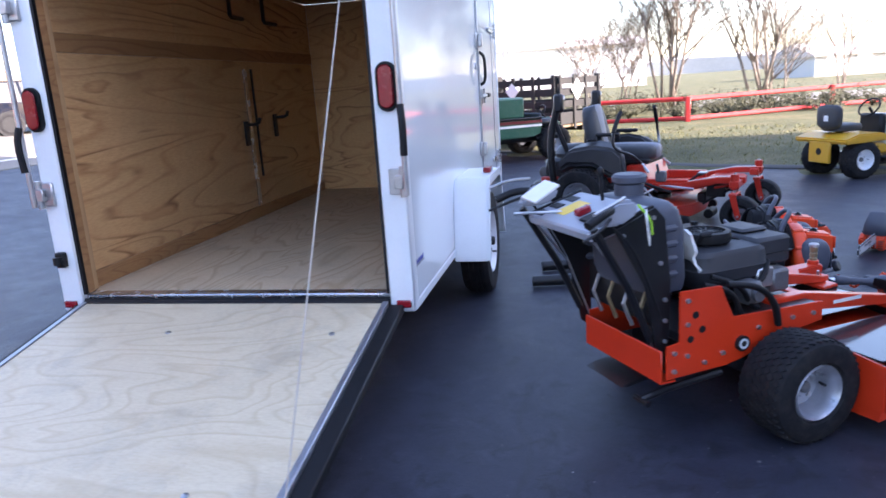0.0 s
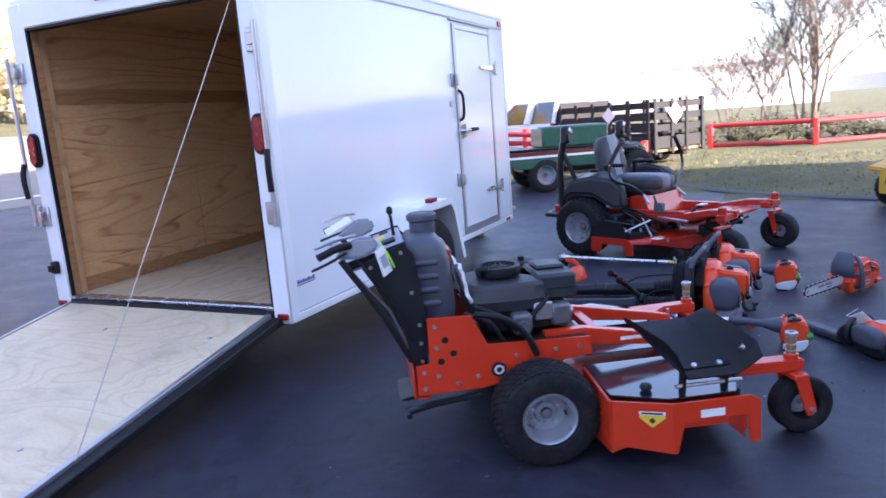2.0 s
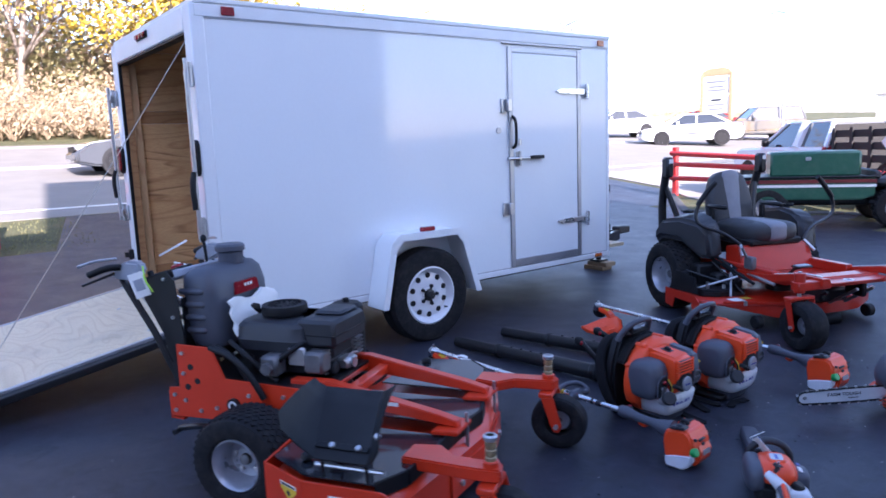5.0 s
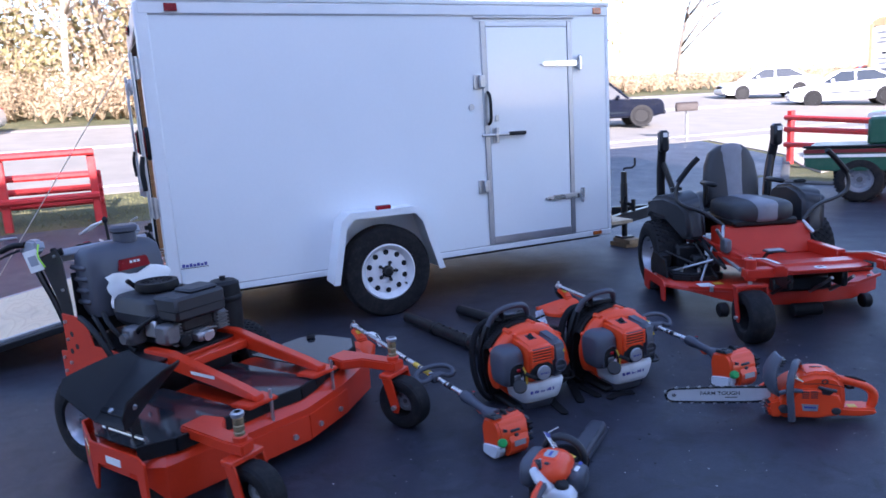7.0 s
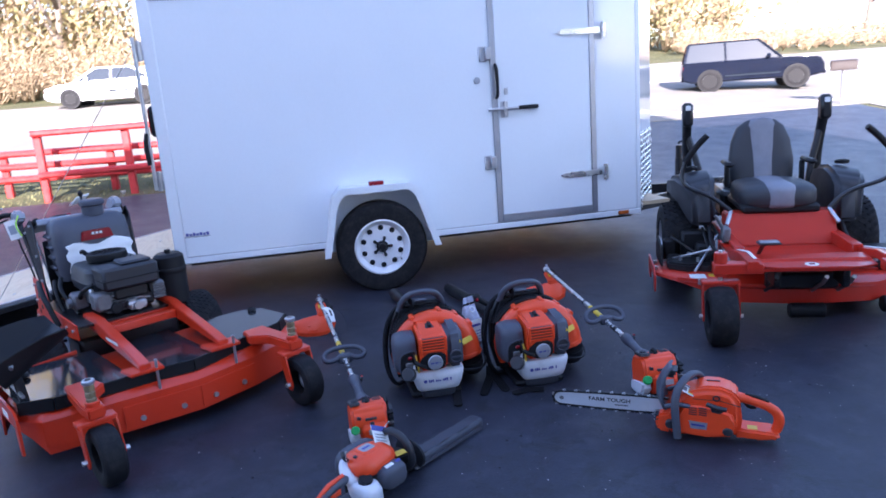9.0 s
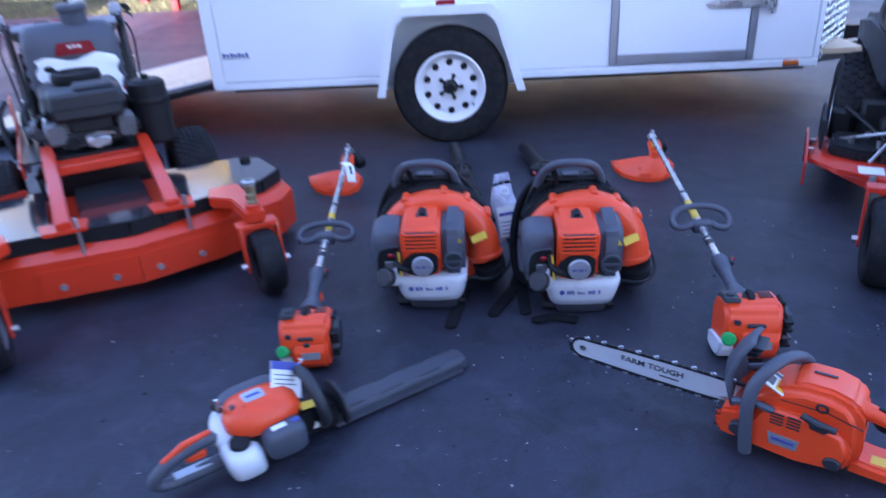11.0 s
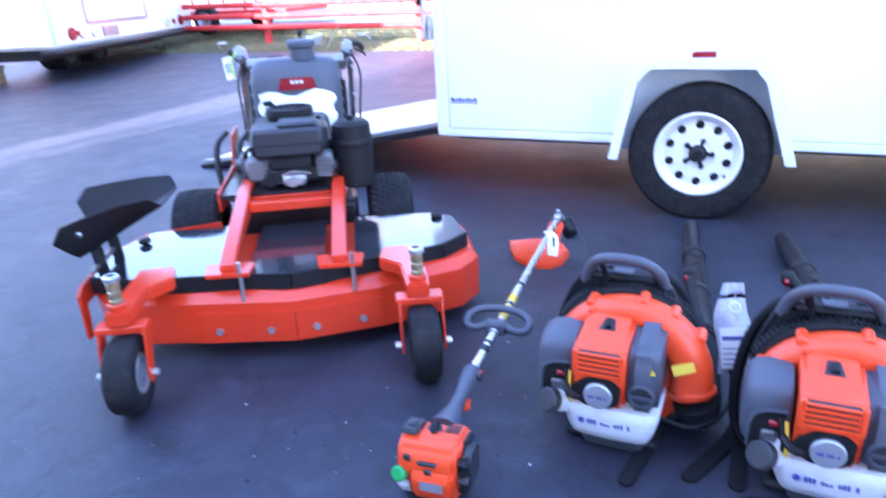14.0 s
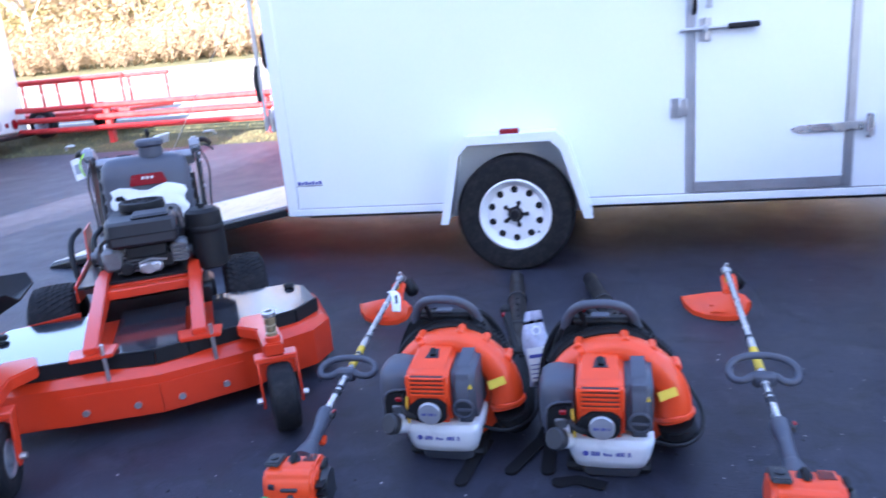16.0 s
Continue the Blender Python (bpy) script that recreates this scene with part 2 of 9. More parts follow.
def asphalt_mat():
    m, t, b = nodes_of("sealed asphalt")
    vec = coords(t)
    broad = noise_tex(t, vec, 0.35, 6, 0.6, 0.3)
    mid = noise_tex(t, vec, 2.6, 6, 0.65)
    c = ramp(t, broad, [(0.3, (0.018, 0.019, 0.031)), (0.55, (0.025, 0.0265, 0.041)), (0.75, (0.035, 0.036, 0.049))])
    c = mix(t, ramp(t, mid, [(0.45, (0, 0, 0)), (0.8, (0.5,) * 3)]), c, (0.052, 0.055, 0.075))
    vor = node(t, "ShaderNodeTexVoronoi", Scale=170.0)
    t.links.new(vec, vor.inputs["Vector"])
    stones = ramp(t, vor.outputs["Distance"], [(0.0, (0.5,) * 3), (0.35, (0.0,) * 3)])
    c = mix(t, stones, c, (0.07, 0.075, 0.1))
    patch = noise_tex(t, vec, 5.5, 5, 0.7, 0.6)
    c = mix(t, ramp(t, patch, [(0.5, (0, 0, 0)), (0.72, (0.45,) * 3)]), c, (0.06, 0.063, 0.083))
    # pale scuffs and grit
    scuff = noise_tex(t, coords(t, (9, 1.2, 1)), 1.5, 6, 0.75, 1.2)
    c = mix(t, ramp(t, scuff, [(0.66, (0, 0, 0)), (0.8, (0.22,) * 3)]), c, (0.16, 0.17, 0.2))
    spots = node(t, "ShaderNodeTexVoronoi", Scale=3.1)
    t.links.new(vec, spots.inputs["Vector"])
    c = mix(t, ramp(t, spots.outputs["Distance"], [(0.0, (0.6,) * 3), (0.035, (0.0,) * 3)]), c, (0.3, 0.29, 0.27))
    grit = node(t, "ShaderNodeTexVoronoi", Scale=15.0)
    t.links.new(vec, grit.inputs["Vector"])
    dots = ramp(t, grit.outputs["Distance"], [(0.0, (1.0,) * 3), (0.035, (1.0,) * 3), (0.07, (0.0,) * 3)])
    some = ramp(t, noise_tex(t, vec, 4.0, 4, 0.7, 0.5), [(0.47, (0, 0, 0)), (0.62, (0.7,) * 3)])
    c = mix(t, mix(t, dots, (0, 0, 0), some), c, (0.34, 0.33, 0.31))
    smear = ramp(t, noise_tex(t, coords(t, (3, 14, 1)), 1.1, 6, 0.8, 1.5), [(0.6, (0, 0, 0)), (0.72, (0.4,) * 3)])
    c = mix(t, smear, c, (0.085, 0.09, 0.115))
    blot = ramp(t, noise_tex(t, vec, 7.0, 6, 0.75, 0.8), [(0.36, (0.8,) * 3), (0.5, (0, 0, 0))])
    c = mix(t, blot, c, (0.017, 0.018, 0.024))
    # hairline cracks
    crack = node(t, "ShaderNodeTexVoronoi", Scale=0.42, feature="DISTANCE_TO_EDGE")
    warp = node(t, "ShaderNodeTexNoise", Scale=1.3, Detail=6.0)
    t.links.new(vec, warp.inputs["Vector"])
    t.links.new(mix(t, 0.35, vec, warp.outputs["Color"]), crack.inputs["Vector"])
    c = mix(t, ramp(t, crack.outputs["Distance"], [(0.0, (0.32,) * 3), (0.004, (0.0,) * 3)]), c, (0.02, 0.02, 0.022))
    t.links.new(c, b.inputs["Base Color"])
    t.links.new(ramp(t, mid, [(0.3, (0.42,) * 3), (0.8, (0.6,) * 3)]), b.inputs["Roughness"])
    b.inputs["Specular IOR Level"].default_value = 0.3
    grains = noise_tex(t, vec, 220, 3, 0.7)
    bump(t, b, mix(t, 0.5, grains, vor.outputs["Distance"]), 0.35, 0.004)
    return m


def grass_mat(name, a, b_, c_):
    m, t, b = nodes_of(name)
    vec = coords(t)
    c = ramp(t, noise_tex(t, vec, 0.7, 6, 0.65), [(0.3, a), (0.5, b_), (0.7, c_)])
    c = mix(t, ramp(t, noise_tex(t, vec, 30, 4, 0.7), [(0.35, (0, 0, 0)), (0.7, (0.7,) * 3)]), c, tuple(x * 0.5 for x in a))
    t.links.new(c, b.inputs["Base Color"])
    b.inputs["Roughness"].default_value = 0.95
    bump(t, b, noise_tex(t, vec, 45, 4, 0.7), 0.8, 0.03)
    return m


ORANGE = mat("orange powder coat", (0.64, 0.038, 0.008), 0.34, 0, 0.08, 5, 0.05, 140, 0.25)
# the same orange coat, darker and redder: its shade is in the colour
SHADED_ORANGE = mat("shaded orange powder coat", (0.5, 0.022, 0.007), 0.36, 0, 0.08, 5, 0.05, 140, 0.2)
ORANGE_PLASTIC = mat("orange moulded plastic", (0.8, 0.066, 0.012), 0.36, 0, 0.07, 8, 0.06, 160)
CHARCOAL = mat("charcoal grey plastic", (0.024, 0.025, 0.03), 0.5, 0, 0.12, 9, 0.12, 220)
GREY_PLASTIC = mat("slate grey plastic", (0.064, 0.07, 0.092), 0.5, 0, 0.1, 9, 0.1, 220)
PALE_PANEL = mat("pale grey control plastic", (0.3, 0.32, 0.37), 0.42, 0, 0.08, 9, 0.06, 200)
BLACK_PLASTIC = mat("black plastic", (0.008, 0.008, 0.0095), 0.55, 0, 0.15, 9, 0.12, 200, 0, 0, 0.3)
BLACK_STEEL = mat("black painted steel", (0.011, 0.011, 0.013), 0.4, 0.2, 0.15, 6, 0.08, 150, 0.15)
RUBBER = mat("tyre rubber", (0.009, 0.009, 0.011), 0.75, 0, 0.15, 10, 0.15, 120, 0, 0.06, 0.25)
STRAP = mat("black nylon webbing", (0.009, 0.009, 0.011), 0.9, 0, 0.2, 30, 0.4, 400, 0, 0, 0.2)
WHITE_PAINT = mat("white enamel sheet", (0.77, 0.81, 0.835), 0.22, 0, 0.02, 1.5, 0.02, 40, 0.2)
for link in list(WHITE_PAINT.node_tree.links):
    if link.to_socket.name == "Roughness":
        WHITE_PAINT.node_tree.links.remove(link)
for nd in WHITE_PAINT.node_tree.nodes:
    if nd.type == "BSDF_PRINCIPLED":
        nd.inputs["Roughness"].default_value = 0.07
WHITE_TRIM = mat("white trim", (0.76, 0.79, 0.81), 0.35, 0, 0.04, 4, 0.03, 90, 0.2)
WHITE_RIM = mat("white painted rim", (0.76, 0.77, 0.8), 0.35, 0, 0.05, 12, 0.05, 120, 0.2, 0.08)
WHITE_PLASTIC = mat("translucent white plastic", (0.6, 0.62, 0.64), 0.45, 0, 0.05, 10, 0.05, 160)
STEEL = mat("zinc plated steel", (0.52, 0.52, 0.53), 0.34, 0.85, 0.15, 14, 0.1, 160)
CHROME = mat("bright aluminium", (0.66, 0.67, 0.69), 0.24, 0.9, 0.08, 10, 0.05, 120)
ALUMINIUM = mat("dull aluminium trim", (0.42, 0.43, 0.46), 0.38, 0.75, 0.12, 8, 0.08, 120)
CAST = mat("cast engine metal", (0.17, 0.17, 0.18), 0.5, 0.6, 0.25, 24, 0.3, 180)
SILVER = mat("silver painted wheel", (0.38, 0.39, 0.43), 0.32, 0.55, 0.12, 14, 0.08, 160, 0.1, 0.1)
BRASS = mat("brass bushing", (0.4, 0.31, 0.18), 0.42, 0.8, 0.2, 20, 0.1, 160)
RED_LENS = mat("red lens", (0.26, 0.006, 0.012), 0.22, 0, 0.1, 40, 0.2, 300, 0.15)
AMBER_LENS = mat("amber lens", (0.5, 0.12, 0.02), 0.18, 0, 0.1, 40, 0.2, 300, 0.4)
FENCE_RED = mat("red fence paint", (0.5, 0.022, 0.022), 0.5, 0, 0.18, 3, 0.1, 60, 0, 0.12)
GREEN_CAP = mat("green fuel cap", (0.01, 0.3, 0.07), 0.4, 0, 0.08, 20, 0.05, 160)
YELLOW_LABEL = mat("yellow label", (0.75, 0.5, 0.04), 0.45, 0, 0.06, 20, 0.02, 160)
PAPER = mat("white paper tag", (0.78, 0.78, 0.76), 0.6, 0, 0.05, 20, 0.05, 200)
BLUE_PRINT = mat("blue print", (0.06, 0.07, 0.3), 0.5, 0, 0.1, 20, 0.02, 160)
# for print, and for vents where the shade is put into the colour
DARK_PRINT_AND_SHADE = mat("dark print and vent shade", (0.02, 0.022, 0.03), 0.5, 0, 0.1, 20, 0.02, 160)
LIME = mat("lime cable tie", (0.4, 0.75, 0.05), 0.4, 0, 0.06, 20, 0.02, 160)
SEAT_GREY = mat("grey seat vinyl", (0.2, 0.205, 0.235), 0.55, 0, 0.12, 14, 0.2, 260)
SEAT_DARK = mat("dark seat vinyl", (0.03, 0.032, 0.037), 0.55, 0, 0.12, 14, 0.2, 260)
UNDERSIDE = mat("rusty black underframe", (0.035, 0.024, 0.02), 0.75, 0.1, 0.4, 5, 0.3, 60)
WOOD_BLOCK = mat("weathered timber", (0.24, 0.17, 0.1), 0.8, 0, 0.3, 12, 0.4, 80)
BARK = mat("grey bark", (0.22, 0.18, 0.145), 0.9, 0, 0.3, 8, 0.6, 60)
PALE_BARK = mat("pale bark", (0.36, 0.31, 0.25), 0.9, 0, 0.3, 6, 0.6, 60)
PLY_WALL = plywood_mat("interior plywood", (0.67, 0.43, 0.205), (0.37, 0.16, 0.052), (1.0, 0.46, 3.3), contrast=0.62, bands=10.0, bold=0.75)
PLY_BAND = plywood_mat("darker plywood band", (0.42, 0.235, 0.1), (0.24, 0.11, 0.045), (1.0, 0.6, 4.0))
PLY_FLOOR = plywood_mat("floor plywood", (0.6, 0.48, 0.32), (0.38, 0.26, 0.14), (2.6, 0.7, 1.0), 0.3)
PLY_RAMP = plywood_mat("ramp plywood", (0.68, 0.58, 0.4), (0.5, 0.38, 0.22), (0.75, 2.6, 1.0), 0.4, 0.55, 1.0, 0.7)
STUD = plywood_mat("pine stud", (0.56, 0.38, 0.2), (0.36, 0.21, 0.1), (3.0, 3.0, 0.5))
ROPE = mat("dull tan wire rope", (0.5, 0.45, 0.38), 0.6, 0.2, 0.1, 40, 0.2, 300)
ASPHALT = asphalt_mat()
GRASS = grass_mat("winter grass", (0.055, 0.06, 0.02), (0.1, 0.1, 0.035), (0.2, 0.16, 0.075))
CONCRETE = mat("pale concrete", (0.3, 0.275, 0.24), 0.9, 0, 0.15, 2, 0.3, 60)
ROAD_GREY = mat("worn road asphalt", (0.2, 0.185, 0.165), 0.9, 0, 0.15, 1.2, 0.3, 60)
ROAD_LINE = mat("road line paint", (0.62, 0.6, 0.55), 0.7, 0, 0.15, 3, 0.1, 60)
CAR_GLASS = glass_mat("car glass")


# ---- ground ----
def rise(x):
    """Height of the land: level round the trailer, climbing towards the road."""
    d = -x - 5.0
    if d <= -1.5:
        return 0.0
    if d < 1.5:
        return 0.09 * (d + 1.5) ** 2 / 6.0
    return 0.09 * d if d < 60 else 5.4 + 0.01 * (d - 60)


def edge_y(x):
    """Where the lot ends and the grass bank begins."""
    return 8.4 - 0.43 * x + 2.2 * math.exp(-((x + 0.6) / 1.7) ** 2)


def mound(x, y):
    """The low grass bank past the kerb."""
    e = y - edge_y(x)
    if x < -5 or e < 0:
        return 0.0
    return 0.16 * min(1.0, e / 1.6) * max(0.0, 1 - max(0.0, -x - 2.5) / 2.5)


def land(x, y):
    return rise(x) + mound(x, y)


def sheet(name, poly, lift, material, label, step=1.0):
    """A thin slab laid over the land inside a polygon."""
    bm = bmesh.new()
    bm.faces.new([bm.verts.new((x, y, 0)) for x, y in poly])
    xs, ys = [p[0] for p in poly], [p[1] for p in poly]
    for axis, lo, hi in ((0, min(xs), max(xs)), (1, min(ys), max(ys))):
        n = int((hi - lo) / step)
        for i in range(1, n + 1):
            co, no = [0, 0, 0], [0, 0, 0]
            co[axis], no[axis] = lo + i * step, 1
            bmesh.ops.bisect_plane(bm, geom=bm.verts[:] + bm.edges[:] + bm.faces[:], plane_co=co, plane_no=no)
    top = bm.faces[:]
    out = bmesh.ops.extrude_face_region(bm, geom=top)
    raised = {v for v in out["geom"] if isinstance(v, bmesh.types.BMVert)}
    for v in bm.verts:
        v.co.z = land(v.co.x, v.co.y) + (lift if v in raised else -0.05)
    bmesh.ops.recalc_face_normals(bm, faces=bm.faces)
    me = bpy.data.meshes.new(name)
    bm.to_mesh(me)
    bm.free()
    me.materials.append(material)
    me.shade_smooth()
    me.set_sharp_from_angle(angle=radians(40))
    return tagged(new(name, me), label, "", "", "structure")


def grid_line(lo, hi, near, far):
    out, x = [], lo
    while x < hi:
        out.append(x)
        x += near if -40 < x < 40 else far
    return out + [hi]


gx, gy = grid_line(-900, 900, 0.8, 20), grid_line(-900, 900, 1.0, 20)
g = M()
g.v = [(x, y, land(x, y) - 0.012) for y in gy for x in gx]
g.f = [(j * len(gx) + i, j * len(gx) + i + 1, (j + 1) * len(gx) + i + 1, (j + 1) * len(gx) + i) for j in range(len(gy) - 1) for i in range(len(gx) - 1)]
structure("ground", g, GRASS, "dry winter grass over gently sloping land", smooth=60)
sheet("pavement", [(-6.7, -60), (40, -60), (40, -9.0), (6.0, 5.75)] + [(2.5 - 0.5 * k, edge_y(2.5 - 0.5 * k)) for k in range(13)] + [(-6.2, 13.4), (-9.5, 14.2), (-9.5, 0.7), (-6.7, 0.1)], 0.0, ASPHALT, "dark sealed asphalt of the dealer's lot", 0.9)
sheet("road", [(-27, -150), (-9.6, -150), (-9.6, 150), (-27, 150)], 0.0, ROAD_GREY, "worn grey asphalt road in full sun", 3.0)
for x0 in (-10.6, -18.2, -18.6, -26.0):
    sheet("road_line", [(x0, -150), (x0 + 0.13, -150), (x0 + 0.13, 150), (x0, 150)], 0.006, ROAD_LINE, "faded painted line on the road", 5.0)
sheet("verge", [(-9.4, 14.4), (-6.4, 13.7), (-3.6, 11.2), (-4.6, 16.5), (-9.4, 22)], 0.02, CONCRETE, "pale gravel verge beside the driveway", 0.9)
sheet("side_road", [(-9.4, 23), (-2.5, 21.5), (14, 24), (14, 29), (-9.4, 30)], 0.01, ROAD_GREY, "grey side road beyond the fence", 2.0)


def kerb_run(a, b):
    n = max(1, int((Vector(b) - Vector(a)).length / 0.9))
    k = M()
    rings = []
    d = (Vector(b) - Vector(a)).normalized()
    side = Vector((-d.y, d.x))
    for i in range(n + 1):
        p = Vector(a).lerp(Vector(b), i / n)
        z = rise(p.x)
        rings.append([(p.x + side.x * s, p.y + side.y * s, z + h) for s, h in ((0, -0.05), (0, 0.02), (0.02, 0.035), (0.13, 0.045), (0.15, 0.03), (0.15, -0.05))])
    k.loft(rings)
    return structure("kerb", k, mat("weathered kerb", (0.08, 0.08, 0.078), 0.9, 0, 0.2, 3, 0.3, 60), "low concrete kerb at the edge of the lot")


bend = [(6.0, 5.75)] + [(2.5 - 0.5 * k, edge_y(2.5 - 0.5 * k)) for k in range(13)] + [(-6.2, 13.4)]
for a, b in zip(bend, bend[1:]):
    kerb_run(b, a)

# the dealer's building behind the viewer, whose shade lies over the lot
BLOCK = mat("painted block wall", (0.6, 0.6, 0.61), 0.85, 0, 0.08, 2, 0.15, 40)
# the gap between the two blocks is sized to pass one sun streak
for y0, y1 in ((-5.24, 7.8), (-60.0, -7.31)):
    w = M().box(10.0, 10.25, y0, y1, -0.1, 8.6).box(10.25, 24, y0, y0 + 0.25, -0.1, 8.6).box(10.25, 24, y1 - 0.25, y1, -0.1, 8.6).box(24, 24.25, y0, y1, -0.1, 8.6)
    structure("wall_east", w, BLOCK, "plain painted block wall of the dealer's building")
    structure("roof", M().box(9.9, 24.4, y0 - 0.1, y1 + 0.1, 8.6, 8.85), BLOCK, "flat roof of the dealer's building")
# unseen posts, added to cut thin stripes off the sun streak
for y0, y1 in ((-5.57, -5.49), (-5.41, -5.34)):
    structure("downpipe", M().box(10.0, 10.08, y0, y1, -0.1, 8.6, 0.02), BLOCK, "thin unseen post added to split the sun streak")
# unseen block, added so the building's shade reaches across the road
structure("wall_upper", M().box(10.3, 16.0, -2.6, 5.6, 8.85, 12.6), BLOCK, "unseen block added above the roof to shade the road")


# ---- the cargo trailer ----
W, L, Z0, Z1 = 1.895, 3.66, 0.335, 2.28     # width, length of the box, underside, roof edge
trailer = thing("cargo_trailer", "white enclosed single-axle cargo trailer with its ramp door lowered", "trailer")

# outer skin with rear opening; walls keep their thickness
NOSE = [(0.0, L), (-0.62, L + 0.42), (-1.36, L + 0.42), (-W, L)]
g = M().box(-0.05, 0, 0.05, L, Z0 + 0.03, Z1 - 0.06)
part("side_wall", g, WHITE_PAINT, trailer, "smooth white sheet metal side", 0.004)
part("side_wall", M().box(-W, -W + 0.05, 0.05, L, Z0 + 0.03, Z1 - 0.06), WHITE_PAINT, trailer, "", 0.004)
g = M()
for i in range(3):
    a, b = Vector(NOSE[i]), Vector(NOSE[i + 1])
    d = (b - a).normalized()
    n = Vector((d.y, -d.x)) * 0.04
    g.prism([a, b, b - n * (1 if i != 1 else 1), a - n], Z0 + 0.03, Z1 - 0.06, "z")
part("nose_wall", g, WHITE_PAINT, trailer, "", 0.003)
# ribbed bright plate low on the slanted nose
for i in (0, 2):
    g = M()
    a, b = Vector(NOSE[i]), Vector(NOSE[i + 1])
    d = (b - a).normalized()
    n = Vector((d.y, -d.x))
    if n.y < 0:
        n = -n
    for k in range(13):
        z = Z0 + 0.05 + k * 0.047
        g.prism([a + n * 0.003, b + n * 0.003, b + n * 0.012, a + n * 0.012], z, z + 0.026, "z")
    g.prism([a + n * 0.001, b + n * 0.001, b + n * 0.005, a + n * 0.005], Z0 + 0.03, Z0 + 0.66, "z")
    part("stone_guard", g, CHROME, trailer, "ribbed bright aluminium stone guard", 0.0)
roof_poly = [(0.012, 0.0), (0.012, L + 0.008)] + [(x, y + 0.012) for x, y in NOSE[1:3]] + [(-W - 0.012, L + 0.008), (-W - 0.012, 0.0)]
part("roof", M().prism(roof_poly, Z1 - 0.012, Z1 + 0.02, "z"), WHITE_TRIM, trailer, "", 0.006)
# corner trims: top rail and bottom rail, front upright
for x0, x1 in ((-0.02, 0.010), (-W - 0.010, -W + 0.02)):
    part("top_rail", M().box(x0, x1, 0.0, L + 0.004, Z1 - 0.09, Z1 - 0.013, 0.006), WHITE_TRIM, trailer)
    part("bottom_rail", M().box(x0, x1, 0.0, L + 0.004, Z0, Z0 + 0.045, 0.005), WHITE_TRIM, trailer)
part("corner_trim", M().box(-0.03, 0.007, L - 0.03, L + 0.006, Z0 + 0.045, Z1 - 0.09, 0.005), WHITE_TRIM, trailer)
part("seam_line", M().box(-0.001, 0.0035, 0.06, L - 0.03, Z1 - 0.097, Z1 - 0.091), ALUMINIUM, trailer)
part("drip_line", M().box(-0.001, 0.003, 0.06, L - 0.03, Z0 + 0.046, Z0 + 0.052), ALUMINIUM, trailer)
# rear frame
for x0, x1 in ((-0.115, 0.008), (-W - 0.008, -W + 0.115)):
    part("rear_post", M().box(x0, x1, -0.025, 0.06, Z0, Z1 - 0.012, 0.008), WHITE_TRIM, trailer)
HEAD = 2.12
part("rear_header", M().box(-W + 0.115, -0.115, -0.025, 0.06, HEAD, Z1 - 0.012, 0.008), WHITE_TRIM, trailer)
g = M().box(-1.12, -0.86, -0.036, -0.024, 2.195, 2.24, 0.004)
bar = part("marker_bar", g, BLACK_PLASTIC, trailer)
for k in range(3):
    part("marker_lamp", M().box(-1.105 + k * 0.085, -1.045 + k * 0.085, -0.05, -0.034, 2.202, 2.233, 0.006), RED_LENS, bar)
# rubber seal inside the opening, black sill and bright threshold
part("door_seal", M().box(-W + 0.116, -W + 0.13, -0.015, 0.008, Z0 + 0.09, HEAD), BLACK_PLASTIC, trailer)
part("jamb_board", M().box(-W + 0.116, -W + 0.128, 0.01, 0.06, Z0 + 0.09, HEAD), PLY_BAND, trailer)
part("door_seal", M().box(-0.13, -0.116, -0.015, 0.008, Z0 + 0.09, HEAD), BLACK_PLASTIC, trailer)
part("jamb_board", M().box(-0.128, -0.116, 0.01, 0.06, Z0 + 0.09, HEAD), PLY_BAND, trailer)
part("door_seal", M().box(-W + 0.13, -0.13, -0.015, 0.05, HEAD - 0.014, HEAD - 0.001), BLACK_PLASTIC, trailer)
part("rear_sill", M().box(-W + 0.116, -0.116, -0.03, 0.06, Z0 + 0.005, Z0 + 0.062, 0.006), BLACK_STEEL, trailer, "black steel rear sill")
part("threshold", M().box(-W + 0.116, -0.116, 0.0, 0.075, Z0 + 0.064, Z0 + 0.086, 0.005), CHROME, trailer, "bright metal threshold strip")
# interior lining
FL = Z0 + 0.085
part("floor_board", M().box(-W + 0.06, -0.06, 0.077, L + 0.3, FL - 0.03, FL), PLY_FLOOR, trailer, "worn plywood floor")
for k in range(3):
    y0 = 0.07 + k * 1.22
    y1 = min(y0 + 1.214, L - 0.01)
    for x0, x1 in ((-W + 0.051, -W + 0.066), (-0.066, -0.051)):
        part("lining_panel", M().box(x0, x1, y0, y1, FL + 0.002, 1.66), PLY_WALL, trailer)
        part("lining_panel", M().box(x0, x1, y0, y1, 1.76, Z1 - 0.061), PLY_WALL, trailer)
        part("lining_band", M().box(x0 + (0.002 if x0 < -1 else -0.002), x1 + (0.004 if x0 < -1 else -0.004), y0, y1, 1.662, 1.758), PLY_BAND, trailer)
part("front_lining", M().box(-W + 0.067, -0.067, L - 0.005, L + 0.01, FL + 0.002, Z1 - 0.061), PLY_WALL, trailer)
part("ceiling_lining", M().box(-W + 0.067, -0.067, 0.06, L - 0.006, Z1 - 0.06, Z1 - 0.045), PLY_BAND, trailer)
for x0 in (-W + 0.067, -0.107):
    part("door_stud", M().box(x0, x0 + 0.04, 0.062, 0.12, FL + 0.002, HEAD, 0.003), STUD, trailer)
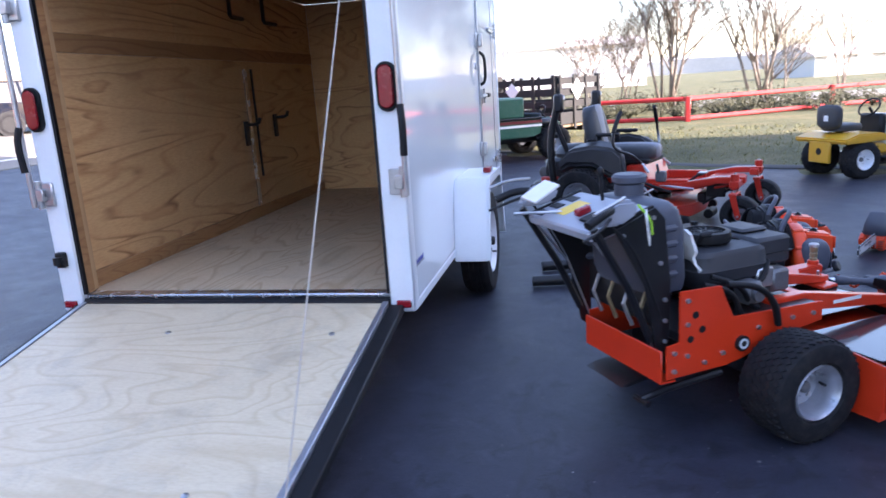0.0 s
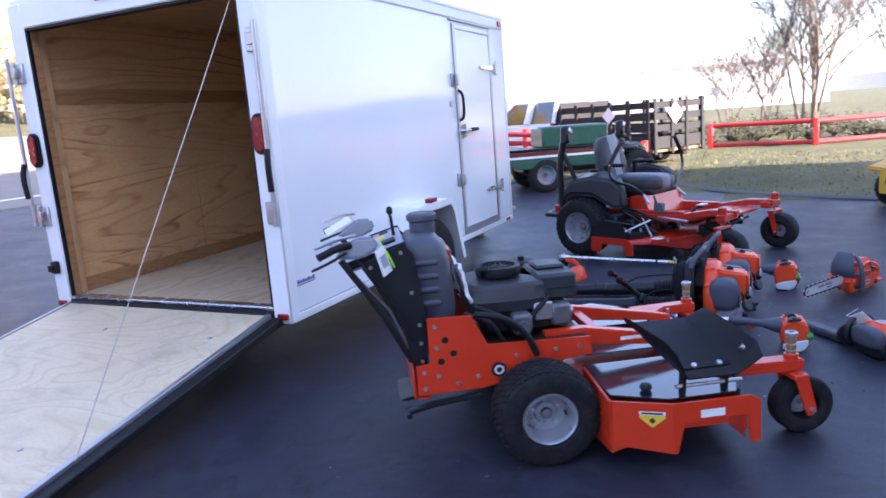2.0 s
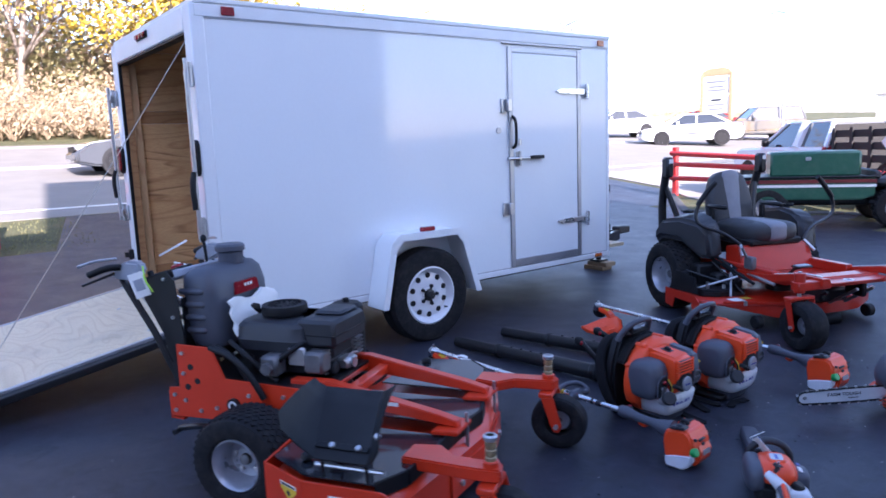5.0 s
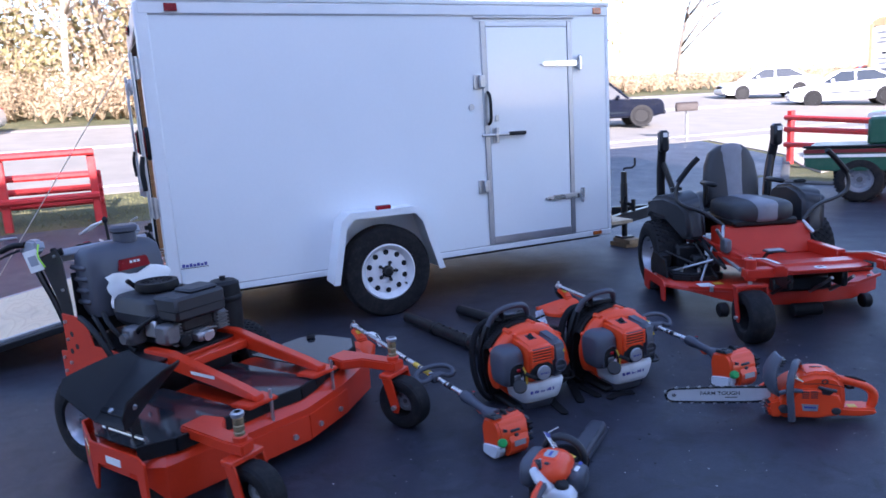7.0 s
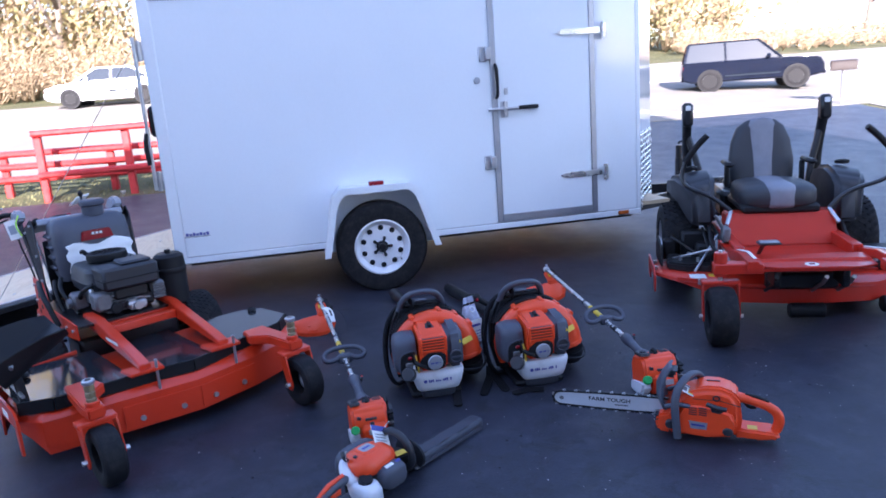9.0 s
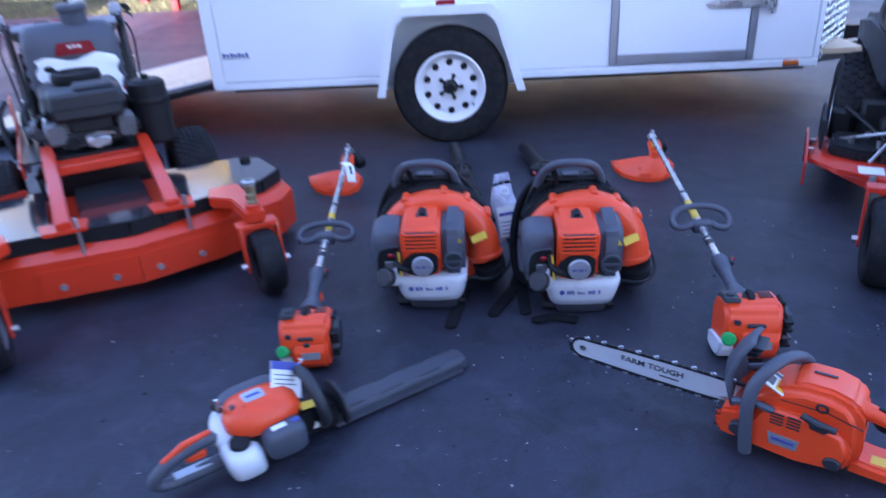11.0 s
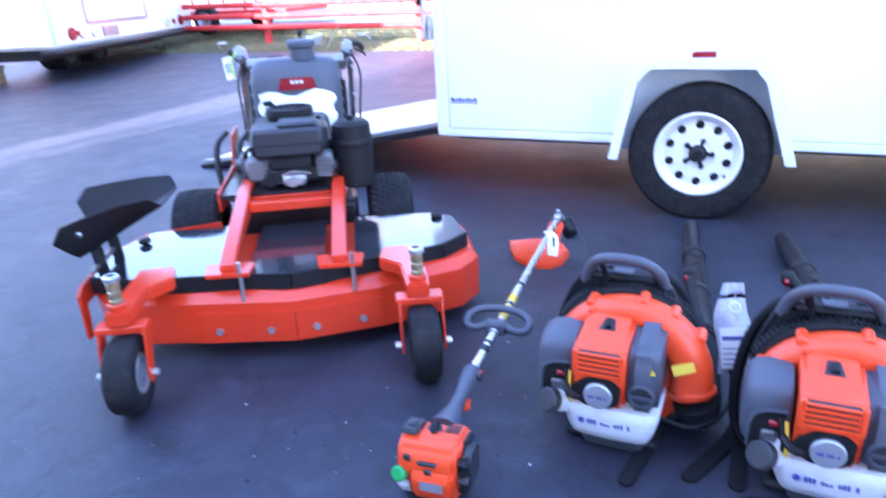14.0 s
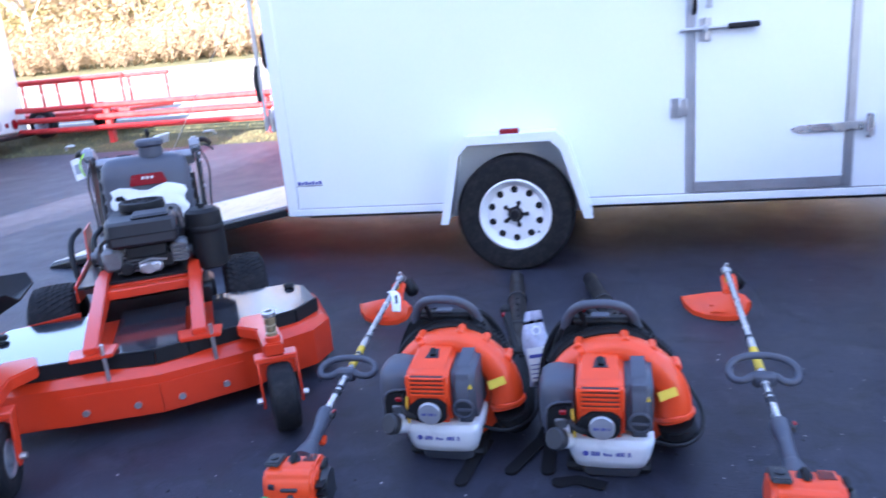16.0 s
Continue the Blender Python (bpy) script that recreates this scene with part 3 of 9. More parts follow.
part("skirt_board", M().box(-W + 0.068, -W + 0.085, 0.13, L - 0.02, FL + 0.001, FL + 0.09, 0.002), PLY_BAND, trailer)
# bright upright and black tool brackets on the far wall
up = part("wall_track", M().box(-W + 0.072, -W + 0.084, 2.16, 2.21, FL + 0.10, 1.6), CHROME, trailer, "bright slotted upright track")
# narrow black strip beside the bright track
part("wall_track", M().box(-W + 0.072, -W + 0.084, 2.29, 2.31, FL + 0.32, 1.6), BLACK_STEEL, trailer, "narrow black upright strip")
for y, z in ((2.08, 1.17), (2.62, 1.2)):
    g = M().box(-W + 0.083, -W + 0.1, y - 0.03, y + 0.03, z - 0.16, z + 0.03, 0.004)
    g.tube([(-W + 0.095, y, z), (-W + 0.2, y, z + 0.005), (-W + 0.215, y, z + 0.05)], 0.014, 8, smooth=1)
    part("tool_bracket", g, BLACK_STEEL, trailer, "black padded tool bracket")
for y, run in ((2.04, 0.2), (2.62, 0.24)):
    g = M().tube([(-W + 0.09, y, 2.3), (-W + 0.09, y, 1.99), (-W + 0.09, y + 0.02, 1.98), (-W + 0.09, y + run, 1.98)], 0.016, 8)
    part("trimmer_rack", g, BLACK_STEEL, trailer, "black steel trimmer rack bar")

# tail lamps, low lamps, cam-bar fittings on both posts
for s, x in ((1, -0.045), (-1, -W + 0.045)):
    def stadium(r, h):
        return [(x + r * math.cos(a), 1.38 + (h - r if math.sin(a) >= 0 else r - h) + r * math.sin(a)) for a in [(i + 0.5) * math.pi / 12 for i in range(24)]]
    lamp_base = part("tail_lamp", M().prism(stadium(0.047, 0.108), -0.05, -0.022, "y"), BLACK_PLASTIC, trailer, "", 0.005)
    part("lens", M().prism(stadium(0.037, 0.096), -0.062, -0.048, "y"), RED_LENS, lamp_base, "red oval lens", 0.008, 3)
    part("low_lamp", M().box(x - 0.035, x + 0.035, -0.042, -0.024, Z0 + 0.025, Z0 + 0.06, 0.004), RED_LENS, trailer, "small red lamp")
    for z in (0.96, 1.86):
        g = M().box(x + s * 0.012 - 0.035, x + s * 0.012 + 0.035, -0.045, -0.024, z - 0.06, z + 0.06, 0.005)
        g.cyl((x + s * 0.045, -0.05, z - 0.07), (x + s * 0.045, -0.05, z + 0.07), 0.016, n=10)
        g.box(x + s * 0.03 - 0.02, x + s * 0.03 + 0.02, -0.075, -0.04, z - 0.03, z + 0.03, 0.004)
        part("bar_bracket", g, STEEL, trailer, "zinc lock-bar bracket")
    rod = part("lock_bar", M().cyl((x + s * 0.065, -0.075, 0.9), (x + s * 0.065, -0.075, 1.95), 0.013, n=10), STEEL, trailer, "zinc lock bar swung open")
    part("grip", M().tube([(x + s * 0.065, -0.08, 1.3), (x + s * 0.075, -0.1, 1.22), (x + s * 0.07, -0.09, 1.08)], 0.017, 8, smooth=1), BLACK_PLASTIC, rod, "black rubber grip")
g = M().box(-W + 0.02, -W + 0.07, -0.06, -0.024, 0.58, 0.66, 0.006).cyl((-W + 0.045, -0.07, 0.6), (-W + 0.045, -0.07, 0.64), 0.022)
part("door_stop", g, BLACK_PLASTIC, trailer)
part("cable", M().tube([(-0.17, 0.02, 2.105), (-0.154, -0.35, 1.558), (-0.137, -0.75, 0.98), (-0.11, -1.32, 0.16)], 0.003, 6), ROPE, trailer, "thin steel ramp cable")

# ramp door, lying from the sill to the asphalt
ang = math.degrees(math.atan2(Z0 + 0.03, 2.02))
RX0, RX1, RL = -W + 0.125, -0.118, 2.04
tilt = Matrix.Translation((0, -0.04, Z0 + 0.055)) @ pose(0, 0, 0, ang) 
ramp_door = part("ramp_door", M().box(RX0 + 0.03, RX1 - 0.03, -RL, -0.015, -0.012, 0.0, 0, tilt), PLY_RAMP, trailer, "plywood ramp lowered to the asphalt")
part("ramp_skin", M().box(RX0, RX1, -RL, 0, -0.062, -0.04, 0.004, tilt), WHITE_TRIM, ramp_door)
for x0, x1 in ((RX0, RX0 + 0.029), (RX1 - 0.029, RX1)):
    part("ramp_edge", M().box(x0, x1, -RL, 0.0, -0.039, 0.006, 0.004, tilt), ALUMINIUM, ramp_door)
part("ramp_seal", M().box(RX1 + 0.001, RX1 + 0.072, -RL + 0.02, 0.0, -0.055, -0.012, 0.006, tilt), BLACK_PLASTIC, ramp_door, "black rubber edge seal")
part("ramp_seal", M().box(RX0 - 0.05, RX0 - 0.001, -RL + 0.02, 0.0, -0.055, -0.012, 0.006, tilt), BLACK_PLASTIC, ramp_door)
part("ramp_core", M().box(RX0 + 0.03, RX1 - 0.03, -RL, -0.01, -0.039, -0.0125, 0, tilt), UNDERSIDE, ramp_door)
part("ramp_flap", M().prism([(-RL - 0.002, -0.05), (-RL - 0.14, -0.072), (-RL - 0.14, -0.066), (-RL - 0.002, -0.002)], RX0, RX1, "x", tilt), ALUMINIUM, ramp_door)
for x, y in ((-0.45, -1.30), (-0.5, -1.5), (-1.4, -1.3), (-1.5, -1.5), (-0.3, -0.3), (-1.1, -0.3)):
    part("screw", M().lathe([(0.014, 0.0), (0.013, 0.004), (0.006, 0.006)], 8, tilt @ Matrix.Translation((x, y, 0))), STEEL, ramp_door)
part("ramp_hinge", M().box(RX0, RX1, -0.05, -0.014, Z0 + 0.028, Z0 + 0.064, 0.008).cyl((RX0, -0.022, Z0 + 0.064), (RX1, -0.022, Z0 + 0.064), 0.007, n=8), BLACK_PLASTIC, ramp_door, "black rubber seal over the ramp hinge")

# side door with trim, strap hinges, bar lock and pull
DY0, DY1, DZ0, DZ1 = 2.437, 3.283, 0.392, 2.148
side_door = part("side_door", M().box(-0.02, 0.009, DY0 + 0.045, DY1 - 0.045, DZ0 + 0.05, DZ1 - 0.045, 0.004), WHITE_PAINT, trailer, "white side door, closed")
g = M().box(0.0, 0.014, DY0, DY0 + 0.042, DZ0, DZ1, 0.003).box(0.0, 0.014, DY1 - 0.042, DY1, DZ0, DZ1, 0.003).box(0.0, 0.0135, DY0 + 0.042, DY1 - 0.042, DZ0, DZ0 + 0.06, 0.003)
part("door_trim", g, ALUMINIUM, side_door, "dull aluminium door trim")
part("door_head", M().box(0.0, 0.011, DY0 + 0.043, DY1 - 0.043, DZ1 - 0.04, DZ1 - 0.01, 0.003), WHITE_TRIM, side_door)
part("rain_gutter", M().box(0.0, 0.022, DY0 - 0.06, DY1 + 0.02, DZ1 + 0.02, DZ1 + 0.032, 0.003), ALUMINIUM, trailer)
for z in (0.715, 1.815):
    g = M().prism([(2.97, z), (3.01, z + 0.018), (3.325, z + 0.024), (3.325, z - 0.024), (3.01, z - 0.018)], 0.0145, 0.024, "x").box(0.012, 0.03, 3.335, 3.375, z - 0.06, z + 0.06, 0.004).cyl((0.03, 3.345, z - 0.062), (0.03, 3.345, z + 0.062), 0.014, n=10)
    part("strap_hinge", g, CHROME, side_door, "bright strap hinge", 0.002)
for z in (0.87, 1.69):
    g = M().box(0.001, 0.016, 2.355, 2.415, z - 0.055, z + 0.055, 0.004).box(0.016, 0.05, 2.395, 2.44, z - 0.045, z + 0.05, 0.006)
    part("bar_keeper", g, STEEL, side_door)
g = M().box(0.014, 0.02, 2.50, 2.56, 1.21, 1.33, 0.003).cyl((0.032, 2.40, 1.275), (0.032, 2.64, 1.275), 0.012, n=10).cyl((0.032, 2.53, 1.22), (0.032, 2.53, 1.33), 0.01, n=8).box(0.02, 0.045, 2.515, 2.545, 1.255, 1.295, 0.004)
lock = part("bar_lock", g, STEEL, side_door, "zinc bar lock")
part("grip", M().box(0.022, 0.05, 2.64, 2.80, 1.262, 1.292, 0.008), BLACK_PLASTIC, lock, "black lock grip")
part("hasp", M().box(0.014, 0.02, 2.535, 2.565, 1.38, 1.43, 0.002), STEEL, side_door)
part("door_pull", M().tube([(0.01, 2.475, 1.36), (0.05, 2.475, 1.38), (0.055, 2.475, 1.48), (0.05, 2.475, 1.58), (0.01, 2.475, 1.61)], 0.012, 8, smooth=2), BLACK_PLASTIC, side_door, "black pull handle")
part("round_marker", M().cyl((0.0, 2.33, 1.5), (0.01, 2.33, 1.5), 0.024, n=16), ALUMINIUM, trailer)
# lamps along the skin
for y in (0.2, 3.54):
    part("marker_lamp", M().box(0.01, 0.024, y - 0.04, y + 0.04, Z1 - 0.075, Z1 - 0.025, 0.004), RED_LENS if y < 1 else AMBER_LENS, trailer)
part("marker_lamp", M().box(0.01, 0.022, 3.46, 3.55, Z0 + 0.01, Z0 + 0.043, 0.004), AMBER_LENS, trailer)
# small maker's plate as plain bars
for k in range(7):
    part("maker_mark", M().box(0.0, 0.002, 0.07 + k * 0.024, 0.088 + k * 0.024, 0.54, 0.562 - 0.006 * (k % 2)), BLUE_PRINT, trailer)
part("maker_line", M().box(0.0, 0.002, 0.06, 0.24, 0.53, 0.534), DARK_PRINT_AND_SHADE, trailer)

# fender: a folded shell with sloping ends and a rolled lip
CY = 1.48
outer = [(CY - 0.43, 0.30), (CY - 0.335, 0.74), (CY - 0.27, 0.80), (CY + 0.25, 0.80), (CY + 0.31, 0.74), (CY + 0.44, 0.31)]
inner = [(CY + (y - CY) * 0.95, z - 0.025 if z > 0.5 else z) for y, z in outer]
g = M().prism(outer + inner[::-1], 0.0, 0.215, "x")
fender = part("fender", g, WHITE_TRIM, trailer, "white folded wheel fender", 0.006)
lip_o = [(CY + (y - CY) * 1.015, z + (0.008 if z > 0.5 else 0)) for y, z in outer]
lip_i = [(CY + (y - CY) * 0.90, z - 0.045 if z > 0.5 else z) for y, z in outer]
part("lip", M().prism(lip_o + lip_i[::-1], 0.2155, 0.225, "x"), WHITE_TRIM, fender, "", 0.003)
part("wheel_well", M().prism(inner, 0.001, 0.006, "x"), WHITE_TRIM, fender)
part("fender_lamp", M().box(0.15, 0.2, CY - 0.06, CY + 0.05, 0.802, 0.835, 0.006), RED_LENS, fender)


def road_wheel(parent, c, r, w, rim_r, rim_mat, s=1, holes=10, name="wheel"):
    """A tyre with grooved tread on a dished steel rim; s: the side its face looks to, along x."""
    turn = Matrix.Translation(c) @ pose(0, 0, 0, 0, 90 * s, 0)
    h = w / 2
    side = [(rim_r, -h * 0.8), (rim_r + 0.012, -h * 0.92), (r * 0.82, -h), (r * 0.94, -h * 0.92), (r * 0.985, -h * 0.72)]
    tread = []
    for k in range(4):
        a = -0.62 + k * 0.34
        tread += [(r, h * a), (r, h * (a + 0.24)), (r - 0.012, h * (a + 0.26)), (r - 0.012, h * (a + 0.32))]
    prof = side + tread[:-2] + [(p, -z) for p, z in side[::-1]]
    tyre = M().lathe(prof, 44, turn, closed=True)
    wheel = part(name, tyre, RUBBER, parent, "", 0, 2, 30)
    prof = [(rim_r + 0.006, h * 0.86), (rim_r - 0.004, h * 0.92), (rim_r - 0.016, h * 0.8), (rim_r * 0.86, h * 0.55), (rim_r * 0.8, h * 0.42), (rim_r * 0.62, h * 0.5), (rim_r * 0.4, h * 0.56), (rim_r * 0.27, h * 0.5), (rim_r * 0.26, h * 0.6)]
    rim = M().lathe(prof + [(0.0, h * 0.6)], 40, turn, caps=False)
    rim.lathe([(rim_r + 0.004, h * 0.84), (rim_r + 0.004, -h * 0.84)], 40, turn, caps=False)
    rim_ob = part("rim", rim, rim_mat, wheel)
    if holes:
        for k in range(holes):
            a = 2 * math.pi * k / holes
            q = turn @ Matrix.Translation((rim_r * 0.7 * math.cos(a), rim_r * 0.7 * math.sin(a), h * 0.40))
            part("vent_hole", M().lathe([(0.0205, 0.0), (0.0205, h * 0.115)], 12, q), BLACK_PLASTIC, rim_ob)
    return wheel, rim_ob, turn, h


wheel, rim_ob, turn, h = road_wheel(trailer, (0.1, CY, 0.336), 0.343, 0.19, 0.205, WHITE_RIM)
part("hub_cap", M().lathe([(0.046, h * 0.5), (0.045, h * 0.66), (0.03, h * 0.7), (0.03, h * 0.95), (0.024, h * 1.03), (0.0, h * 1.05)], 16, turn), BLACK_STEEL, rim_ob, "black hub cap")
for k in range(5):
    a = 2 * math.pi * k / 5 + 0.3
    part("hub_arm", M().box(0.02, 0.066, -0.009, 0.009, h * 0.58, h * 0.66, 0, turn @ pose(0, 0, 0, 0, 0, math.degrees(a))), BLACK_STEEL, rim_ob)
    part("lug_nut", M().lathe([(0.0135, 0), (0.0135, 0.02), (0.008, 0.026)], 6, turn @ Matrix.Translation((0.068 * math.cos(a), 0.068 * math.sin(a), h * 0.5))), BLACK_STEEL, rim_ob)
q = turn @ Matrix.Translation((0.17 * math.cos(0.9), 0.17 * math.sin(0.9), h * 0.62))
part("valve", M().lathe([(0.006, 0), (0.006, 0.03)], 8, q), BLACK_PLASTIC, rim_ob)
road_wheel(trailer, (-W - 0.1, CY, 0.336), 0.343, 0.19, 0.205, WHITE_RIM, -1)
# underframe and axle
part("frame_beam", M().box(-0.22, -0.16, 0.05, L, Z0 - 0.05, Z0 + 0.03), UNDERSIDE, trailer, "rusty black steel beam")
part("frame_beam", M().box(-W + 0.10, -W + 0.16, 0.05, L, Z0 - 0.08, Z0 + 0.03), UNDERSIDE, trailer)
for k in range(7):
    part("cross_member", M().box(-W + 0.161, -0.221, 0.2 + k * 0.55, 0.25 + k * 0.55, Z0 - 0.05, Z0 + 0.03), UNDERSIDE, trailer)
part("axle", M().cyl((-W - 0.05, CY, 0.336), (0.05, CY, 0.336), 0.04, n=12), UNDERSIDE, trailer)
# tongue, coupler and jack
g = M()
for x in (-0.35, -1.63):
    g.prism([(x, 3.4), (x + (0.08 if x > -1 else -0.08), 3.4), (-0.93 if x > -1 else -1.05, 5.0), (-0.99, 5.0)], Z0 - 0.08, Z0 + 0.03, "z")
part("tongue", g, BLACK_STEEL, trailer, "black A-frame tongue", 0.004)
part("coupler", M().box(-1.04, -0.94, 4.98, 5.2, Z0 - 0.02, Z0 + 0.07, 0.015), BLACK_STEEL, trailer)
JX, JY = -0.8, 4.47
jack = part("jack", M().cyl((JX, JY, 0.11), (JX, JY, 0.78), 0.03, n=14).cyl((JX, JY, 0.30), (JX, JY, 0.66), 0.036, n=14).box(JX - 0.07, JX + 0.07, JY - 0.07, JY + 0.07, 0.09, 0.11, 0.003), BLACK_STEEL, trailer, "black screw jack")
part("crank", M().tube([(JX, JY, 0.79), (JX, JY, 0.815), (JX + 0.11, JY + 0.05, 0.82), (JX + 0.11, JY + 0.05, 0.92)], 0.011, 8, smooth=1), BLACK_STEEL, jack)
g = M().tube([(JX - 0.1, JY + 0.04, 0.45), (JX + 0.13, JY + 0.02, 0.44)], 0.02, 8).tube([(JX + 0.12, JY + 0.02, 0.38), (JX + 0.12, JY + 0.02, 0.5)], 0.022, 8).tube([(JX + 0.02, JY - 0.02, 0.46), (JX + 0.1, JY - 0.06, 0.54)], 0.012, 6)
part("plug_bundle", g, BLACK_PLASTIC, jack)
blocks = tagged(new("timber_block", mesh_of("timber_block", M().box(JX - 0.14, JX + 0.12, JY - 0.08, JY + 0.08, 0.0, 0.044, 0.004).box(JX - 0.1, JX + 0.16, JY - 0.07, JY + 0.09, 0.045, 0.089, 0.004), WOOD_BLOCK)), "stacked weathered timber blocks under the trailer jack", "block")


# ---- small wheels shared by the mowers ----
def fat_tyre(parent, c, r, w, rim_r, s, lugs=0, tread=0.003, rim_mat=None, yaw=0.0):
    """A low turf tyre on a dished silver rim; its axle lies along y, s: the side the dish looks to."""
    turn = Matrix.Translation(c) @ pose(0, 0, 0, 0, 0, yaw) @ pose(0, 0, 0, -90 * s, 0, 0)
    h = w / 2
    prof = [(rim_r, -h * 0.78), (rim_r + 0.012, -h * 0.95), (r * 0.8, -h), (r * 0.92, -h * 0.9), (r * 0.985, -h * 0.68), (r, -h * 0.3), (r, h * 0.3), (r * 0.985, h * 0.68), (r * 0.92, h * 0.9), (r * 0.8, h), (rim_r + 0.012, h * 0.95), (rim_r, h * 0.78)]
    g = M().lathe(prof, 40, turn, closed=True)
    wheel = part("wheel", g, RUBBER, parent, "", 0, 2, 30)
    if lugs:
        g = M()
        for k in range(lugs):
            for row in (-3, -2, -1, 0, 1, 2, 3):
                a = 2 * math.pi * (k + (0.5 if row % 2 else 0)) / lugs
                rr = r if abs(row) < 2 else r * 0.992 if abs(row) < 3 else r * 0.972
                q = turn @ pose(0, 0, 0, 0, 0, math.degrees(a)) @ Matrix.Translation((rr, 0, row * h * 0.235)) @ pose(0, 0, 0, 45)
                g.box(-0.008, tread, -h * 0.09, h * 0.09, -h * 0.09, h * 0.09, 0, q)
        tagged(part("tread", g, RUBBER, wheel, "", 0, 2, 0), "", "", "", "stuff")
    rim = M().lathe([(rim_r + 0.004, h * 0.8), (rim_r - 0.003, h * 0.9), (rim_r - 0.014, h * 0.78), (rim_r * 0.82, h * 0.35), (rim_r * 0.74, h * 0.05), (rim_r * 0.45, h * 0.02), (rim_r * 0.4, h * 0.14), (rim_r * 0.2, h * 0.16), (0.0, h * 0.16)], 32, turn, caps=False)
    rim.lathe([(rim_r + 0.002, h * 0.8), (rim_r + 0.002, -h * 0.8)], 32, turn, caps=False)
    rim_ob = part("rim", rim, rim_mat or SILVER, wheel)
    part("hub", M().lathe([(rim_r * 0.2, h * 0.1), (rim_r * 0.2, h * 0.32), (rim_r * 0.12, h * 0.36)], 12, turn), CAST, rim_ob)
    if rim_r > 0.1:
        for k in range(5):
            a = 2 * math.pi * k / 5 + 0.4
            part("lug_nut", M().lathe([(0.011, 0.0), (0.011, 0.012), (0.006, 0.014)], 6, turn @ Matrix.Translation((rim_r * 0.52 * math.cos(a), rim_r * 0.52 * math.sin(a), h * 0.03))), STEEL, rim_ob)
        part("bore_ring", M().lathe([(rim_r * 0.22, h * 0.15), (rim_r * 0.22, h * 0.26), (rim_r * 0.1, h * 0.27), (0, h * 0.2)], 16, turn), UNDERSIDE, rim_ob)
    part("valve", M().cyl(turn @ Vector((rim_r * 0.7, 0, h * 0.2)), turn @ Vector((rim_r * 0.66, 0, h * 0.5)), 0.005, n=6), BLACK_PLASTIC, rim_ob)
    return wheel


def caster(parent, pivot, axle, r, w, top, fork_mat, splay=0.0, spacers=True):
    """A front caster: pivot post with spacers, forked yoke and small wheel."""
    px, py = pivot
    ax, ay = axle
    arm = part("caster_fork", M().box(px - 0.03, px + 0.03, py - w / 2 - 0.028, py + w / 2 + 0.028, 2 * r - 0.005 + 0.012, 2 * r + 0.03, 0.004), fork_mat, parent, "", 0.0)
    for s in (-1, 1):
        y = (py + ay) / 2 + s * (w / 2 + 0.02)
        g = M().prism([(px - 0.028, 2 * r + 0.028), (px + 0.028, 2 * r + 0.028), (ax + 0.024, r), (ax + 0.012, r - 0.03), (ax - 0.012, r - 0.03), (ax - 0.026, r)], y - 0.004, y + 0.004, "y")
        part("fork_plate", g, fork_mat, arm, "", 0.002)
        part("axle_bolt", M().cyl((ax, y, r), (ax, y + s * 0.022, r), 0.011, n=6), STEEL, arm)
    part("spindle", M().cyl((px, py, 2 * r + 0.02), (px, py, top), 0.013, n=10), STEEL, arm)
    if spacers:
        for z0, z1 in ((2 * r + 0.032, 2 * r + 0.052), (2 * r + 0.054, 2 * r + 0.072), (top - 0.1, top - 0.076), (top - 0.074, top - 0.05), (top - 0.048, top - 0.022)):
            part("spacer", M().cyl((px, py, z0), (px, py, z1), 0.019, n=14, c=0.003), BRASS, arm)
        part("cap_clip", M().cyl((px, py, top - 0.02), (px, py, top), 0.024, n=14, c=0.004), STEEL, arm)
    fat_tyre(parent, (ax, ay, r), r, w, r * 0.5, 1)
    return arm


